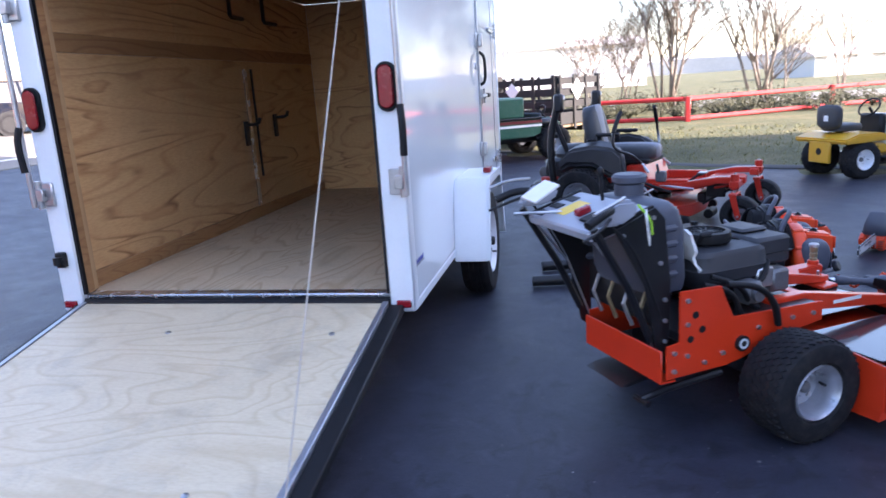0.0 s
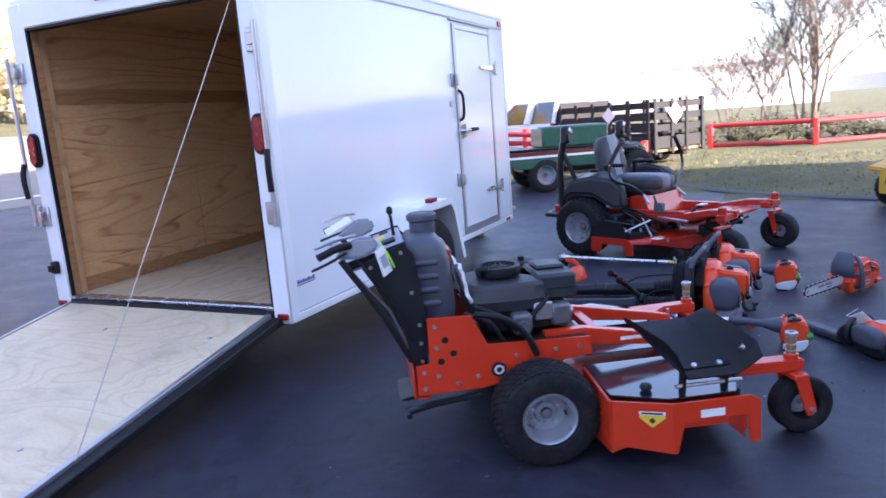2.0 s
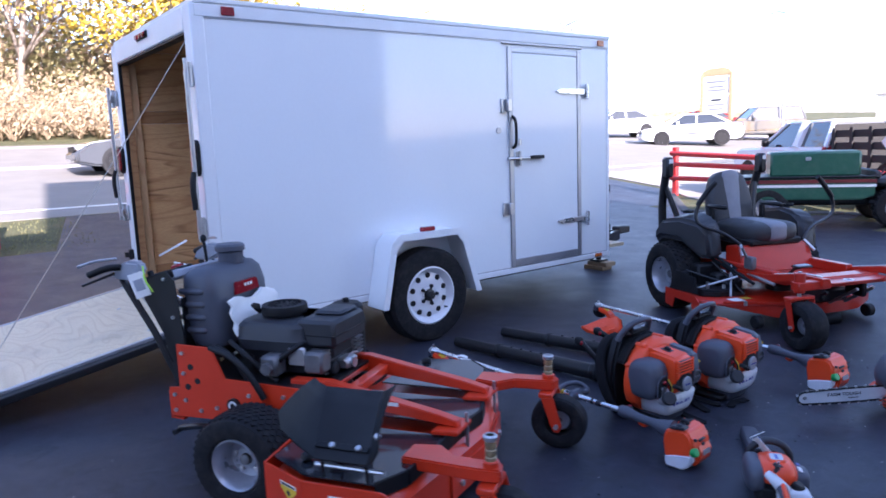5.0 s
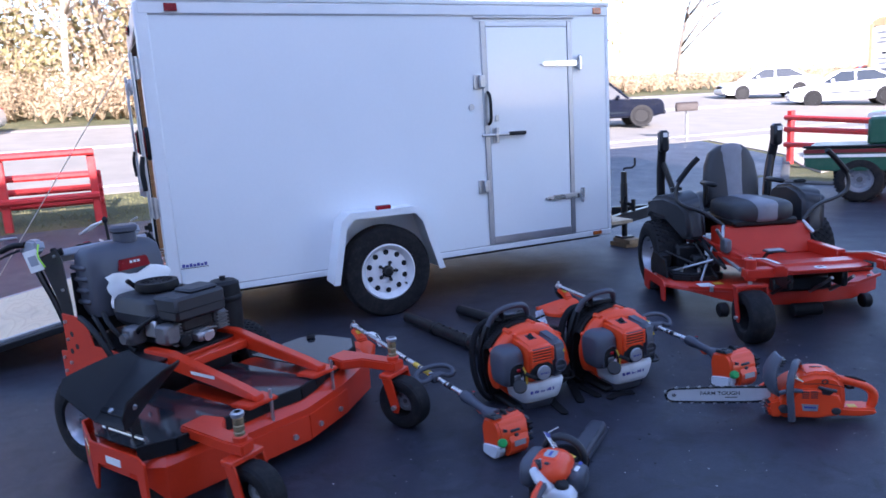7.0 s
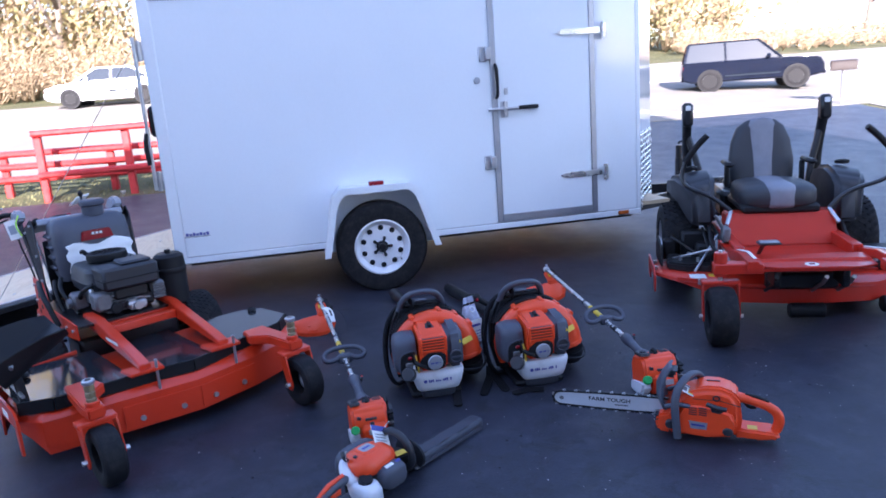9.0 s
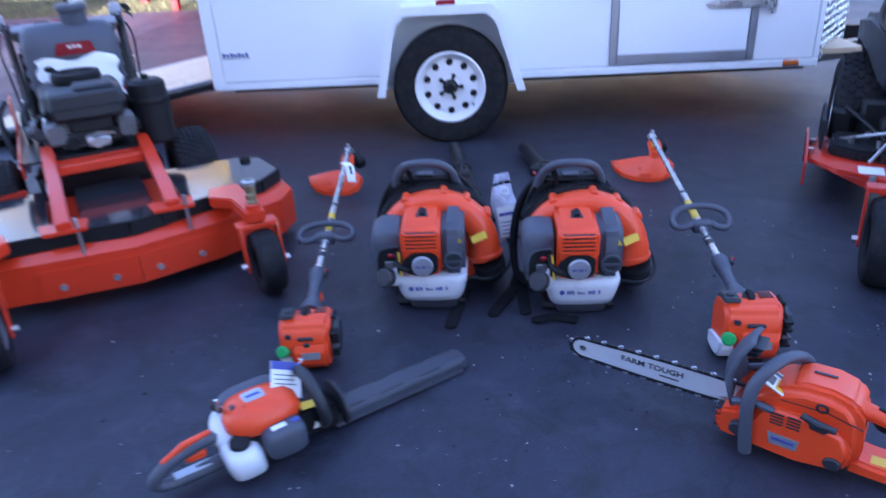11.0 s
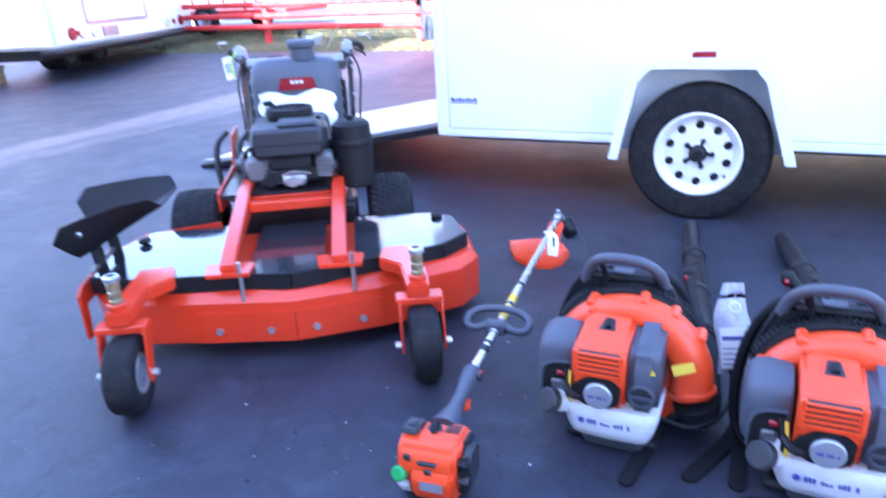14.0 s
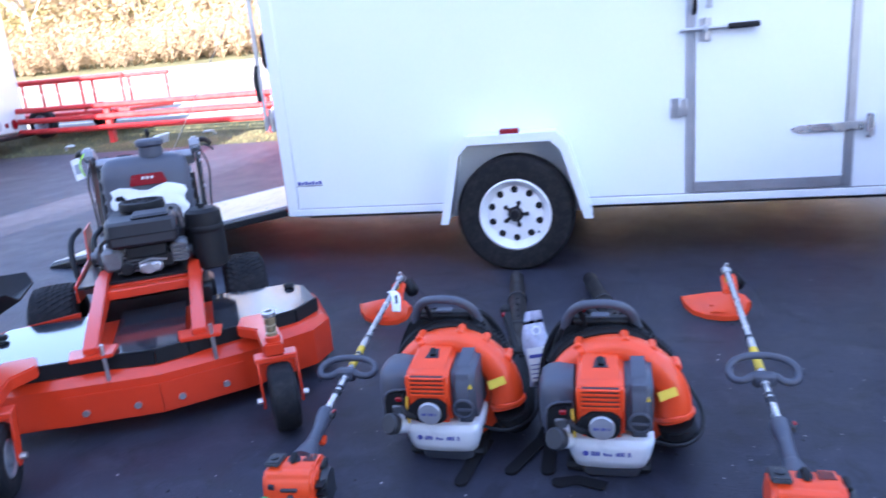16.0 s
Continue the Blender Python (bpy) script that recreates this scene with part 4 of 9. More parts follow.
# ---- walk-behind mower ----
def walk_mower():
    t = thing("walk_behind_mower", "orange walk-behind lawn mower with black handles on asphalt", "mower", (1.348, -0.129, 0), 32.0)
    t.matrix_basis = t.matrix_basis @ Matrix.Diagonal((1.05, 1.05, 1.0, 1.0))
    C = 0.03
    # engine deck: side plates, floor pan, rear bumper
    side = [(-0.46, 0.27), (-0.46, 0.40), (-0.405, 0.405), (-0.405, 0.598), (-0.23, 0.592), (-0.172, 0.462), (0.25, 0.448), (0.25, 0.37), (0.02, 0.345), (-0.12, 0.29), (-0.2, 0.275)]
    for y in (C - 0.285, C + 0.195):
        plate = part("side_plate", M().prism(side, y, y + 0.008, "y"), ORANGE, t, "", 0.002)
        s = -1 if y < 0 else 1
        yy = y if s < 0 else y + 0.008
        for x, z in ((-0.375, 0.56), (-0.375, 0.47), (-0.375, 0.35), (-0.3, 0.31), (-0.22, 0.33), (-0.06, 0.4), (0.1, 0.41), (0.2, 0.41), (-0.43, 0.3), (-0.43, 0.37)):
            part("bolt", M().cyl((x, yy, z), (x, yy + s * 0.009, z), 0.009, n=6), STEEL, plate)
        for x, z in ((-0.34, 0.5), (-0.31, 0.44), (-0.36, 0.41)):
            part("hole", M().cyl((x, yy, z), (x, yy + s * 0.0015, z), 0.014, n=12), BLACK_STEEL, plate)
        part("bearing", M().cyl((-0.135, yy, 0.352), (-0.135, yy + s * 0.012, 0.352), 0.03, n=18).cyl((-0.135, yy + s * 0.012, 0.352), (-0.135, yy + s * 0.014, 0.352), 0.012, n=12), BLACK_STEEL, plate)
        part("bearing_ring", M().lathe([(0.02, 0), (0.02, 0.003), (0.012, 0.003), (0.012, 0)], 14, Matrix.Translation((-0.135, yy + s * 0.0125, 0.352)) @ pose(0, 0, 0, -90 * s), closed=True), WHITE_PLASTIC, plate)
    part("rear_bumper", M().box(-0.475, -0.467, C - 0.275, C + 0.205, 0.25, 0.38, 0.003).box(-0.467, -0.41, C - 0.27, C + 0.19, 0.25, 0.258), ORANGE, t, "orange rear bumper plate")
    part("engine_plate", M().box(-0.40, 0.25, C - 0.276, C + 0.194, 0.425, 0.437), BLACK_STEEL, t, "", 0.002)
    part("front_crossbar", M().box(0.19, 0.25, C - 0.21, C + 0.21, 0.40, 0.424, 0.005), ORANGE, t)
    part("foot_plate", M().prism([(-0.53, 0.19), (-0.5, 0.2), (-0.2, 0.24), (-0.2, 0.23), (-0.5, 0.185)], C - 0.12, C + 0.12, "y"), BLACK_STEEL, t, "", 0.002)
    part("axle", M().cyl((0, C - 0.4, 0.198), (0, C + 0.4, 0.198), 0.028, n=12).box(-0.1, 0.12, C - 0.25, C + 0.25, 0.2, 0.33, 0.02), BLACK_STEEL, t)
    part("pedal_arm", M().tube([(-0.5, C - 0.2, 0.17), (-0.4, C - 0.22, 0.2), (-0.2, C - 0.26, 0.24)], 0.014, 8).cyl((-0.5, C - 0.24, 0.165), (-0.5, C - 0.16, 0.165), 0.012, n=8), BLACK_STEEL, t)
    # drive wheels
    fat_tyre(t, (0.012, C - 0.41, 0.2), 0.2, 0.2, 0.105, -1, 42)
    fat_tyre(t, (0, C + 0.385, 0.2), 0.2, 0.19, 0.105, 1, 42)
    # cutting deck: faceted skirt, top plate
    plan = [(0.215, -0.545), (0.41, -0.628), (0.62, -0.63), (0.735, -0.56), (0.785, -0.27), (0.835, 0.05), (0.79, 0.34), (0.70, 0.62), (0.60, 0.70), (0.30, 0.70), (0.13, 0.5)]
    n = len(plan)
    g = M()
    rings = [[(x, y, 0.085 if y > -0.5 else 0.12 if y > -0.6 else 0.2) for x, y in plan], [(x, y, 0.235) for x, y in plan], [(0.45 + (x - 0.45) * 0.93, y * 0.97, 0.262) for x, y in plan]]
    g.loft(rings, False)
    g.loft([[(0.45 + (x - 0.45) * 0.93, y * 0.97, 0.262) for x, y in plan], [(0.45 + (x - 0.45) * 0.9, y * 0.9, 0.27) for x, y in plan]], False)
    g.add([(0.45 + (x - 0.45) * 0.9, y * 0.9, 0.27) for x, y in plan], [tuple(range(n))])
    inner = [[(0.45 + (x - 0.45) * 0.985, y * 0.985, 0.085 if y > -0.6 else 0.2) for x, y in plan], [(0.45 + (x - 0.45) * 0.985, y * 0.985, 0.235) for x, y in plan]]
    g.loft(inner, False)
    deck = part("deck_shell", g, ORANGE, t, "orange welded cutting deck", 0.0, 2, 25)
    # right-hand discharge side: tall flank with notch, chamfered corner, sloping back wall
    g = M().prism([(0.411, 0.308), (0.411, 0.108), (0.425, 0.108), (0.452, 0.224), (0.688, 0.234), (0.70, 0.115), (0.738, 0.12), (0.738, 0.285), (0.70, 0.308)], -0.645, -0.635, "y")
    part("discharge_flank", g, ORANGE, deck, "", 0.002)
    corner = Matrix.Translation((0.411, -0.645, 0)) @ pose(0, 0, 0, 0, 0, math.degrees(math.atan2(-0.085, 0.196)))
    cf = part("corner_flank", M().prism([(-0.214, 0.308), (-0.214, 0.132), (0.0, 0.108), (0.0, 0.308)], 0.0, 0.009, "y", corner), ORANGE, deck, "", 0.001)
    part("back_wall", M().prism([(-0.555, 0.132), (-0.555, 0.308), (-0.262, 0.335), (-0.262, 0.14)], 0.206, 0.215, "x"), ORANGE, deck, "", 0.001)
    part("warning_label", M().prism([(-0.12, 0.275), (-0.12, 0.25), (-0.075, 0.212), (-0.03, 0.25), (-0.03, 0.275)], -0.0015, -0.0002, "y", corner), YELLOW_LABEL, cf, "yellow warning label")
    part("label_head", M().box(-0.12, -0.03, -0.0028, -0.0016, 0.262, 0.275, 0, corner), PAPER, cf)
    part("label_band", M().box(-0.112, -0.038, -0.0036, -0.0029, 0.265, 0.272, 0, corner).prism([(-0.087, 0.24), (-0.075, 0.252), (-0.063, 0.24), (-0.075, 0.226)], -0.0025, -0.0016, "y", corner), DARK_PRINT_AND_SHADE, cf)
    part("spec_label", M().box(0.51, 0.60, -0.6465, -0.645, 0.242, 0.272), PAPER, deck)
    # reinforced front band with bolts
    front = [(0.735, -0.56), (0.785, -0.27), (0.835, 0.05), (0.79, 0.34), (0.70, 0.62)]
    for i in range(1, 3):
        a, b = Vector(front[i]), Vector(front[i + 1])
        d = (b - a).normalized()
        nn = Vector((d.y, -d.x))
        band = part("front_band", M().prism([a + nn * 0.001, b + nn * 0.001, b + nn * 0.009, a + nn * 0.009], 0.09, 0.205, "z"), ORANGE, deck, "", 0.002)
        for f in (0.22, 0.75):
            p = a.lerp(b, f) + nn * 0.009
            part("carriage_bolt", M().cyl((p.x, p.y, 0.135), (p.x + nn.x * 0.01, p.y + nn.y * 0.01, 0.135), 0.012, n=12), STEEL, band)
    # dark glossy covers on the deck
    cover = mat("glossy dark deck cover", (0.022, 0.024, 0.03), 0.045, 0.0, 0.1, 6, 0.02, 120, 0.4)
    def plate(poly, z, name="deck_cover"):
        return part(name, M().prism(poly, z, z + 0.006, "z"), cover, deck, "glossy dark deck cover", 0.0)
    right = plate([(0.225, -0.2), (0.225, -0.52), (0.405, -0.615), (0.66, -0.615), (0.722, -0.5), (0.755, -0.2)], 0.312)
    mid = plate([(0.27, -0.096), (0.763, -0.096), (0.795, 0.05), (0.772, 0.156), (0.27, 0.156)], 0.318)
    left = plate([(0.27, 0.26), (0.735, 0.26), (0.658, 0.56), (0.56, 0.66), (0.36, 0.64), (0.30, 0.56)], 0.318)
    rim_pts = [(0.66, -0.615), (0.722, -0.5), (0.765, -0.1), (0.798, 0.05), (0.774, 0.16), (0.737, 0.26), (0.66, 0.56), (0.56, 0.66)]
    for i in range(len(rim_pts) - 1):
        a, b = Vector(rim_pts[i]), Vector(rim_pts[i + 1])
        d = (b - a).normalized()
        nn = Vector((d.y, -d.x))
        part("cover_skirt", M().prism([a, b, b + nn * 0.012, a + nn * 0.012], 0.268, 0.326, "z"), BLACK_PLASTIC, deck, "", 0.002)
    for x, y, c in ((0.36, -0.52, right), (0.36, 0.58, left)):
        part("knob", M().lathe([(0.02, 0.0), (0.024, 0.008), (0.018, 0.02), (0, 0.024)], 10, Matrix.Translation((x, y, 0.324))), BLACK_PLASTIC, c)
    for ob in [deck] + deck.children_recursive:
        ob.data.transform(Matrix.Translation((0, 0, -0.018)))
    # sloping frame rails to the front and caster arms
    for y in (C - 0.18, C + 0.18):
        g = M().prism([(0.08, 0.455), (0.08, 0.40), (0.70, 0.332), (0.785, 0.324), (0.785, 0.347), (0.70, 0.37), (0.25, 0.458)], y - 0.024, y + 0.024, "y")
        rail = part("frame_rail", g, ORANGE, t, "", 0.004)
        part("rail_foot", M().prism([(0.70, y - 0.08), (0.80, y - 0.07), (0.81, y + 0.07), (0.71, y + 0.08)], 0.31, 0.325, "z"), ORANGE, rail, "", 0.003)
        part("stud", M().cyl((0.8, y + 0.04, 0.22), (0.8, y + 0.04, 0.362), 0.007, n=8), STEEL, rail)
    part("frame_cross", M().box(0.3, 0.345, C - 0.156, C + 0.156, 0.385, 0.425, 0.004), ORANGE, t)
    part("rail_label", M().box(0.4, 0.55, C - 0.206, C - 0.2045, 0.385, 0.4), PAPER, t)
    for s, py in ((-1, -0.43), (1, 0.447)):
        g = M().prism([(0.68, py - s * 0.09), (0.78, py - s * 0.11), (0.85, py - s * 0.045), (1.02, py - s * 0.035), (1.03, py + s * 0.03), (0.95, py + s * 0.035), (0.68, py + s * 0.02)], 0.278, 0.324, "z")
        arm = part("caster_arm", g, ORANGE, t, "", 0.006)
        part("pivot_sleeve", M().cyl((0.99, py, 0.285), (0.99, py, 0.345), 0.027, n=16, c=0.003), ORANGE, arm)
        caster(t, (0.99, py), (1.035, py + 0.005), 0.122, 0.09, 0.435, ORANGE)
    # raised black discharge chute: a rubber trough with upturned wings
    def chute_ring(y, z, x0, x1, hr, hf):
        pts = [(x0 - hr * 0.4, hr), (x0 - hr * 0.16, hr * 0.42), (x0 + 0.015, 0.0), (x1 - 0.015, 0.0), (x1 + 0.016, hf * 0.4), (x1 + 0.05, hf)]
        top = [(x, y - 0.48 * q, z + 0.87 * q) for x, q in pts]
        return top + [(x, y + 0.0045, z - 0.008) for x, y, z in top[::-1]]
    g = M().loft([chute_ring(-0.37, 0.525, 0.35, 0.60, 0.045, 0.05), chute_ring(-0.44, 0.488, 0.375, 0.615, 0.09, 0.08), chute_ring(-0.53, 0.441, 0.405, 0.638, 0.135, 0.105), chute_ring(-0.60, 0.404, 0.435, 0.66, 0.168, 0.12), chute_ring(-0.645, 0.382, 0.452, 0.668, 0.14, 0.085)])
    chute = part("discharge_chute", g, BLACK_PLASTIC, t, "black rubber discharge chute, raised", 0.002, 1, 50)
    part("chute_strip", M().box(0.45, 0.64, -0.012, 0.012, 0.0, 0.006, 0.002, Matrix.Translation((0, -0.596, 0.407)) @ pose(0, 0, 0, 27)), BLACK_PLASTIC, chute)
    for x in (0.508, 0.604):
        part("bolt", M().lathe([(0.012, 0), (0.010, 0.006), (0, 0.009)], 10, Matrix.Translation((x, -0.598, 0.412)) @ pose(0, 0, 0, 27)), STEEL, chute)
    part("bolt", M().cyl((0.688, -0.617, 0.467), (0.676, -0.612, 0.474), 0.011, n=10), STEEL, chute)
    for x in (0.47, 0.63):
        part("chute_bracket", M().prism([(-0.60, 0.30), (-0.565, 0.30), (-0.575, 0.414), (-0.61, 0.398)], x - 0.006, x + 0.006, "x"), BLACK_STEEL, chute)
    part("chute_rod", M().cyl((0.44, -0.595, 0.335), (0.69, -0.595, 0.335), 0.008, n=8), STEEL, chute)
    # fuel tank: ribbed slate body with neck and cap
    rings = []
    for z, x0, x1, hw in ((0.555, -0.44, -0.265, 0.182), (0.60, -0.455, -0.262, 0.196), (0.80, -0.47, -0.275, 0.2), (0.865, -0.465, -0.295, 0.193), (0.895, -0.44, -0.32, 0.166), (0.905, -0.41, -0.35, 0.12)):
        cx, hx = (x0 + x1) / 2, (x1 - x0) / 2
        ring = []
        for k in range(28):
            a = 2 * math.pi * k / 28
            ca, sa = math.cos(a), math.sin(a)
            e = 0.45
            ring.append((cx + hx * math.copysign(abs(ca) ** e, ca), C + 0.02 + hw * math.copysign(abs(sa) ** e, sa), z))
        rings.append(ring)
    tank = part("fuel_tank", M().loft(rings), GREY_PLASTIC, t, "ribbed slate-grey plastic fuel tank", 0, 2, 50)
    for s in (-1, 1):
        for k in range(4):
            z = 0.615 + k * 0.058
            part("tank_rib", M().box(-0.462, -0.33, C + 0.02 + s * 0.196 - 0.012, C + 0.02 + s * 0.196 + 0.008, z, z + 0.03, 0.011), GREY_PLASTIC, tank)
    part("filler_neck", M().lathe([(0.055, 0.895), (0.055, 0.945), (0.05, 0.95)], 20, Matrix.Translation((-0.365, C + 0.06, 0))), GREY_PLASTIC, tank)
    part("fuel_cap", M().lathe([(0.058, 0.95), (0.065, 0.955), (0.065, 0.975), (0.055, 0.985), (0, 0.987)], 24, Matrix.Translation((-0.365, C + 0.06, 0))), GREY_PLASTIC, tank)
    badge = part("tank_badge", M().prism([(C - 0.055, 0.768), (C + 0.115, 0.768), (C + 0.10, 0.823), (C - 0.04, 0.823)], -0.2845, -0.26, "x"), RED_LENS, tank, "red badge plate", 0.004)
    for k in (-1, 0, 1):
        part("badge_mark", M().box(-0.2595, -0.2585, C + 0.03 + k * 0.02 - 0.007, C + 0.03 + k * 0.02 + 0.007, 0.798, 0.811), PAPER, badge)
    # white bag with papers tucked before the tank
    ring = []
    for i in range(9):
        row = []
        for j in range(9):
            y = C - 0.14 + j * 0.041
            z = 0.757 - i * 0.024
            x = -0.236 + i * 0.006 + 0.005 * math.sin(j * 1.7 + i) + 0.004 * math.sin(i * 2.3 + j * 0.6)
            row.append((x, y + 0.01 * math.sin(i * 1.9), z + 0.014 * math.sin(j * 1.3)))
        ring.append(row)
    g = M()
    v = [p for r in ring for p in r]
    v += [(x - 0.012, y, z) for x, y, z in v]
    f = [(i * 9 + j, i * 9 + j + 1, i * 9 + j + 10, i * 9 + j + 9) for i in range(8) for j in range(8)]
    f += [tuple(81 + k for k in q[::-1]) for q in f]
    edge = [j for j in range(9)] + [i * 9 + 8 for i in range(1, 9)] + [72 + j for j in range(7, -1, -1)] + [i * 9 for i in range(7, 0, -1)]
    f += [(edge[k], edge[(k + 1) % 32], 81 + edge[(k + 1) % 32], 81 + edge[k]) for k in range(32)]
    g.add(v, f)
    bag = new("paper_bag", mesh_of("paper_bag", g, PAPER, 0, 2, 60))
    bag.matrix_basis = t.matrix_basis
    tagged(bag, "white plastic bag of papers tucked behind the mower's engine", "bag")
    # engine: block, shroud, screen, blower box, canister
    eng = part("engine_block", M().box(-0.16, 0.16, C - 0.13, C + 0.13, 0.44, 0.56, 0.02).box(0.05, 0.2, C - 0.12, C + 0.12, 0.45, 0.53, 0.015), BLACK_STEEL, t, "dark engine block")
    for k in range(7):
        part("cooling_fin", M().box(0.162, 0.20, C - 0.12, C + 0.03, 0.455 + k * 0.016, 0.462 + k * 0.016), CAST, eng)
    shroud_rings = []
    for z, a, b, d in ((0.52, -0.19, 0.1, 0.13), (0.555, -0.215, 0.13, 0.16), (0.6, -0.225, 0.135, 0.166), (0.606, -0.22, 0.13, 0.163), (0.655, -0.215, 0.125, 0.158), (0.672, -0.2, 0.11, 0.145), (0.676, -0.17, 0.08, 0.11)):
        cx, hx = (a + b) / 2, (b - a) / 2
        shroud_rings.append([(cx + hx * math.copysign(abs(math.cos(q)) ** 0.36, math.cos(q)), C + d * math.copysign(abs(math.sin(q)) ** 0.36, math.sin(q)), z) for q in [2 * math.pi * k / 28 for k in range(36)]])
    shroud = part("engine_shroud", M().loft(shroud_rings), CHARCOAL, t, "dark moulded engine shroud", 0, 2, 32)
    screen = part("air_screen", M().lathe([(0.095, 0.685), (0.1, 0.70), (0.095, 0.725), (0.075, 0.728), (0.07, 0.71), (0.03, 0.712), (0, 0.715)], 28, Matrix.Translation((-0.06, C, 0))), BLACK_PLASTIC, shroud, "round black air screen")
    for k in range(8):
        a = math.pi * k / 8
        part("screen_bar", M().box(-0.07, 0.07, -0.003, 0.003, 0.714, 0.722, 0, Matrix.Translation((-0.06, C, 0)) @ pose(0, 0, 0, 0, 0, math.degrees(a))), BLACK_PLASTIC, screen)
    part("screen_handle", M().tube([(-0.14, C - 0.06, 0.70), (-0.15, C - 0.09, 0.735), (-0.12, C - 0.1, 0.735)], 0.012, 8), BLACK_PLASTIC, screen)
    box = part("air_box", M().box(0.075, 0.25, C - 0.13, C + 0.14, 0.575, 0.69, 0.014).box(0.1, 0.23, C - 0.03, C + 0.12, 0.688, 0.708, 0.01), CHARCOAL, t, "charcoal air box")
    part("box_seam", M().box(0.072, 0.253, C - 0.133, C + 0.143, 0.622, 0.628, 0.002), BLACK_PLASTIC, box)
    g = M().lathe([(0.062, 0.40), (0.078, 0.41), (0.08, 0.60), (0.076, 0.665), (0.058, 0.68), (0, 0.682)], 24, Matrix.Translation((0.1, C + 0.25, 0)))
    can = part("air_canister", g, BLACK_PLASTIC, t, "black air filter canister")
    part("canister_knob", M().cyl((0.1, C + 0.25, 0.68), (0.1, C + 0.25, 0.70), 0.015, n=10), BLACK_PLASTIC, can)
    part("canister_rib", M().lathe([(0.0805, 0.575), (0.0835, 0.58), (0.0835, 0.6), (0.0805, 0.605)], 24, Matrix.Translation((0.1, C + 0.25, 0))), BLACK_PLASTIC, can)
    part("pump", M().box(-0.05, 0.03, C - 0.22, C - 0.14, 0.46, 0.55, 0.012).cyl((-0.01, C - 0.24, 0.5), (-0.01, C - 0.22, 0.5), 0.025, n=12), CAST, t)
    part("oil_filter", M().cyl((0.16, C - 0.08, 0.475), (0.225, C - 0.08, 0.475), 0.028, n=16, c=0.006), BLACK_PLASTIC, t)
    for y0, y1, z0, z1, m_ in ((-0.17, -0.09, 0.47, 0.565, CAST), (0.1, 0.17, 0.47, 0.57, CAST), (-0.08, 0.09, 0.51, 0.575, BLACK_STEEL)):
        part("cylinder_head", M().box(0.12, 0.21, C + y0, C + y1, z0, z1, 0.012), m_, eng)
    for k in range(5):
        part("fin", M().box(0.205, 0.222, C + 0.105, C + 0.165, 0.48 + k * 0.017, 0.487 + k * 0.017), CAST, eng)
    carb = part("carburettor", M().box(0.19, 0.25, C - 0.03, C + 0.06, 0.452, 0.5, 0.01).cyl((0.25, C + 0.01, 0.475), (0.262, C + 0.01, 0.475), 0.022, n=14), STEEL, eng, "bright carburettor body")
    part("carb_link", M().tube([(0.24, C - 0.03, 0.5), (0.245, C + 0.02, 0.515), (0.235, C + 0.08, 0.5)], 0.004, 6), STEEL, carb)
    part("guard_hose", M().tube([(-0.22, C - 0.3, 0.6), (-0.1, C - 0.325, 0.58), (-0.02, C - 0.32, 0.5), (0.02, C - 0.3, 0.4)], 0.013, 10, smooth=2), BLACK_PLASTIC, t)
    part("muffler", M().cyl((0.14, C + 0.0, 0.5), (0.14, C + 0.19, 0.5), 0.034, n=16, c=0.01), BLACK_STEEL, t)
    part("throttle_bracket", M().box(0.05, 0.13, C - 0.165, C - 0.145, 0.50, 0.58, 0.006), STEEL, t)
    for pts in ([(-0.2, C - 0.2, 0.6), (-0.1, C - 0.24, 0.56), (-0.02, C - 0.2, 0.46), (0.02, C - 0.2, 0.44)], [(-0.25, C - 0.22, 0.58), (-0.15, C - 0.25, 0.55), (-0.1, C - 0.24, 0.45), (-0.09, C - 0.24, 0.44)], [(0.12, C - 0.14, 0.6), (0.06, C - 0.19, 0.56), (0.0, C - 0.18, 0.5)], [(-0.05, C + 0.16, 0.6), (0.02, C + 0.22, 0.55), (0.1, C + 0.2, 0.46)], [(-0.3, C + 0.24, 0.62), (-0.2, C + 0.27, 0.55), (-0.05, C + 0.26, 0.46)]):
        part("hose", M().tube(pts, 0.011, 8, smooth=2), BLACK_PLASTIC, t)
    # handle console: black flared side plates, grey top panel, legs, grips
    for s in (-1, 1):
        y = C + 0.02 + s * 0.25
        g = M().prism([(-0.41, 0.30), (-0.455, 0.33), (-0.51, 0.62), (-0.63, 0.84), (-0.47, 0.905), (-0.43, 0.86), (-0.405, 0.62)], y - 0.003, y + 0.003, "y")
        sp = part("console_plate", g, BLACK_STEEL, t, "black console side plate", 0.001)
        for x, z in ((-0.43, 0.4), (-0.43, 0.48), (-0.43, 0.56), (-0.45, 0.7), (-0.6, 0.82), (-0.48, 0.87)):
            part("bolt", M().cyl((x, y + s * 0.003, z), (x, y + s * 0.012, z), 0.008, n=6), STEEL, sp)
        part("handle_leg", M().tube([(-0.47, y - s * 0.02, 0.40), (-0.57, y - s * 0.01, 0.62), (-0.71, y + s * 0.0, 0.86)], 0.014, 8), BLACK_STEEL, t)
        part("control_rod", M().tube([(-0.44, y - s * 0.05, 0.36), (-0.54, y - s * 0.05, 0.62), (-0.70, y - s * 0.05, 0.83)], 0.005, 6), STEEL, t)
        yh = y - 0.03 if s > 0 else y
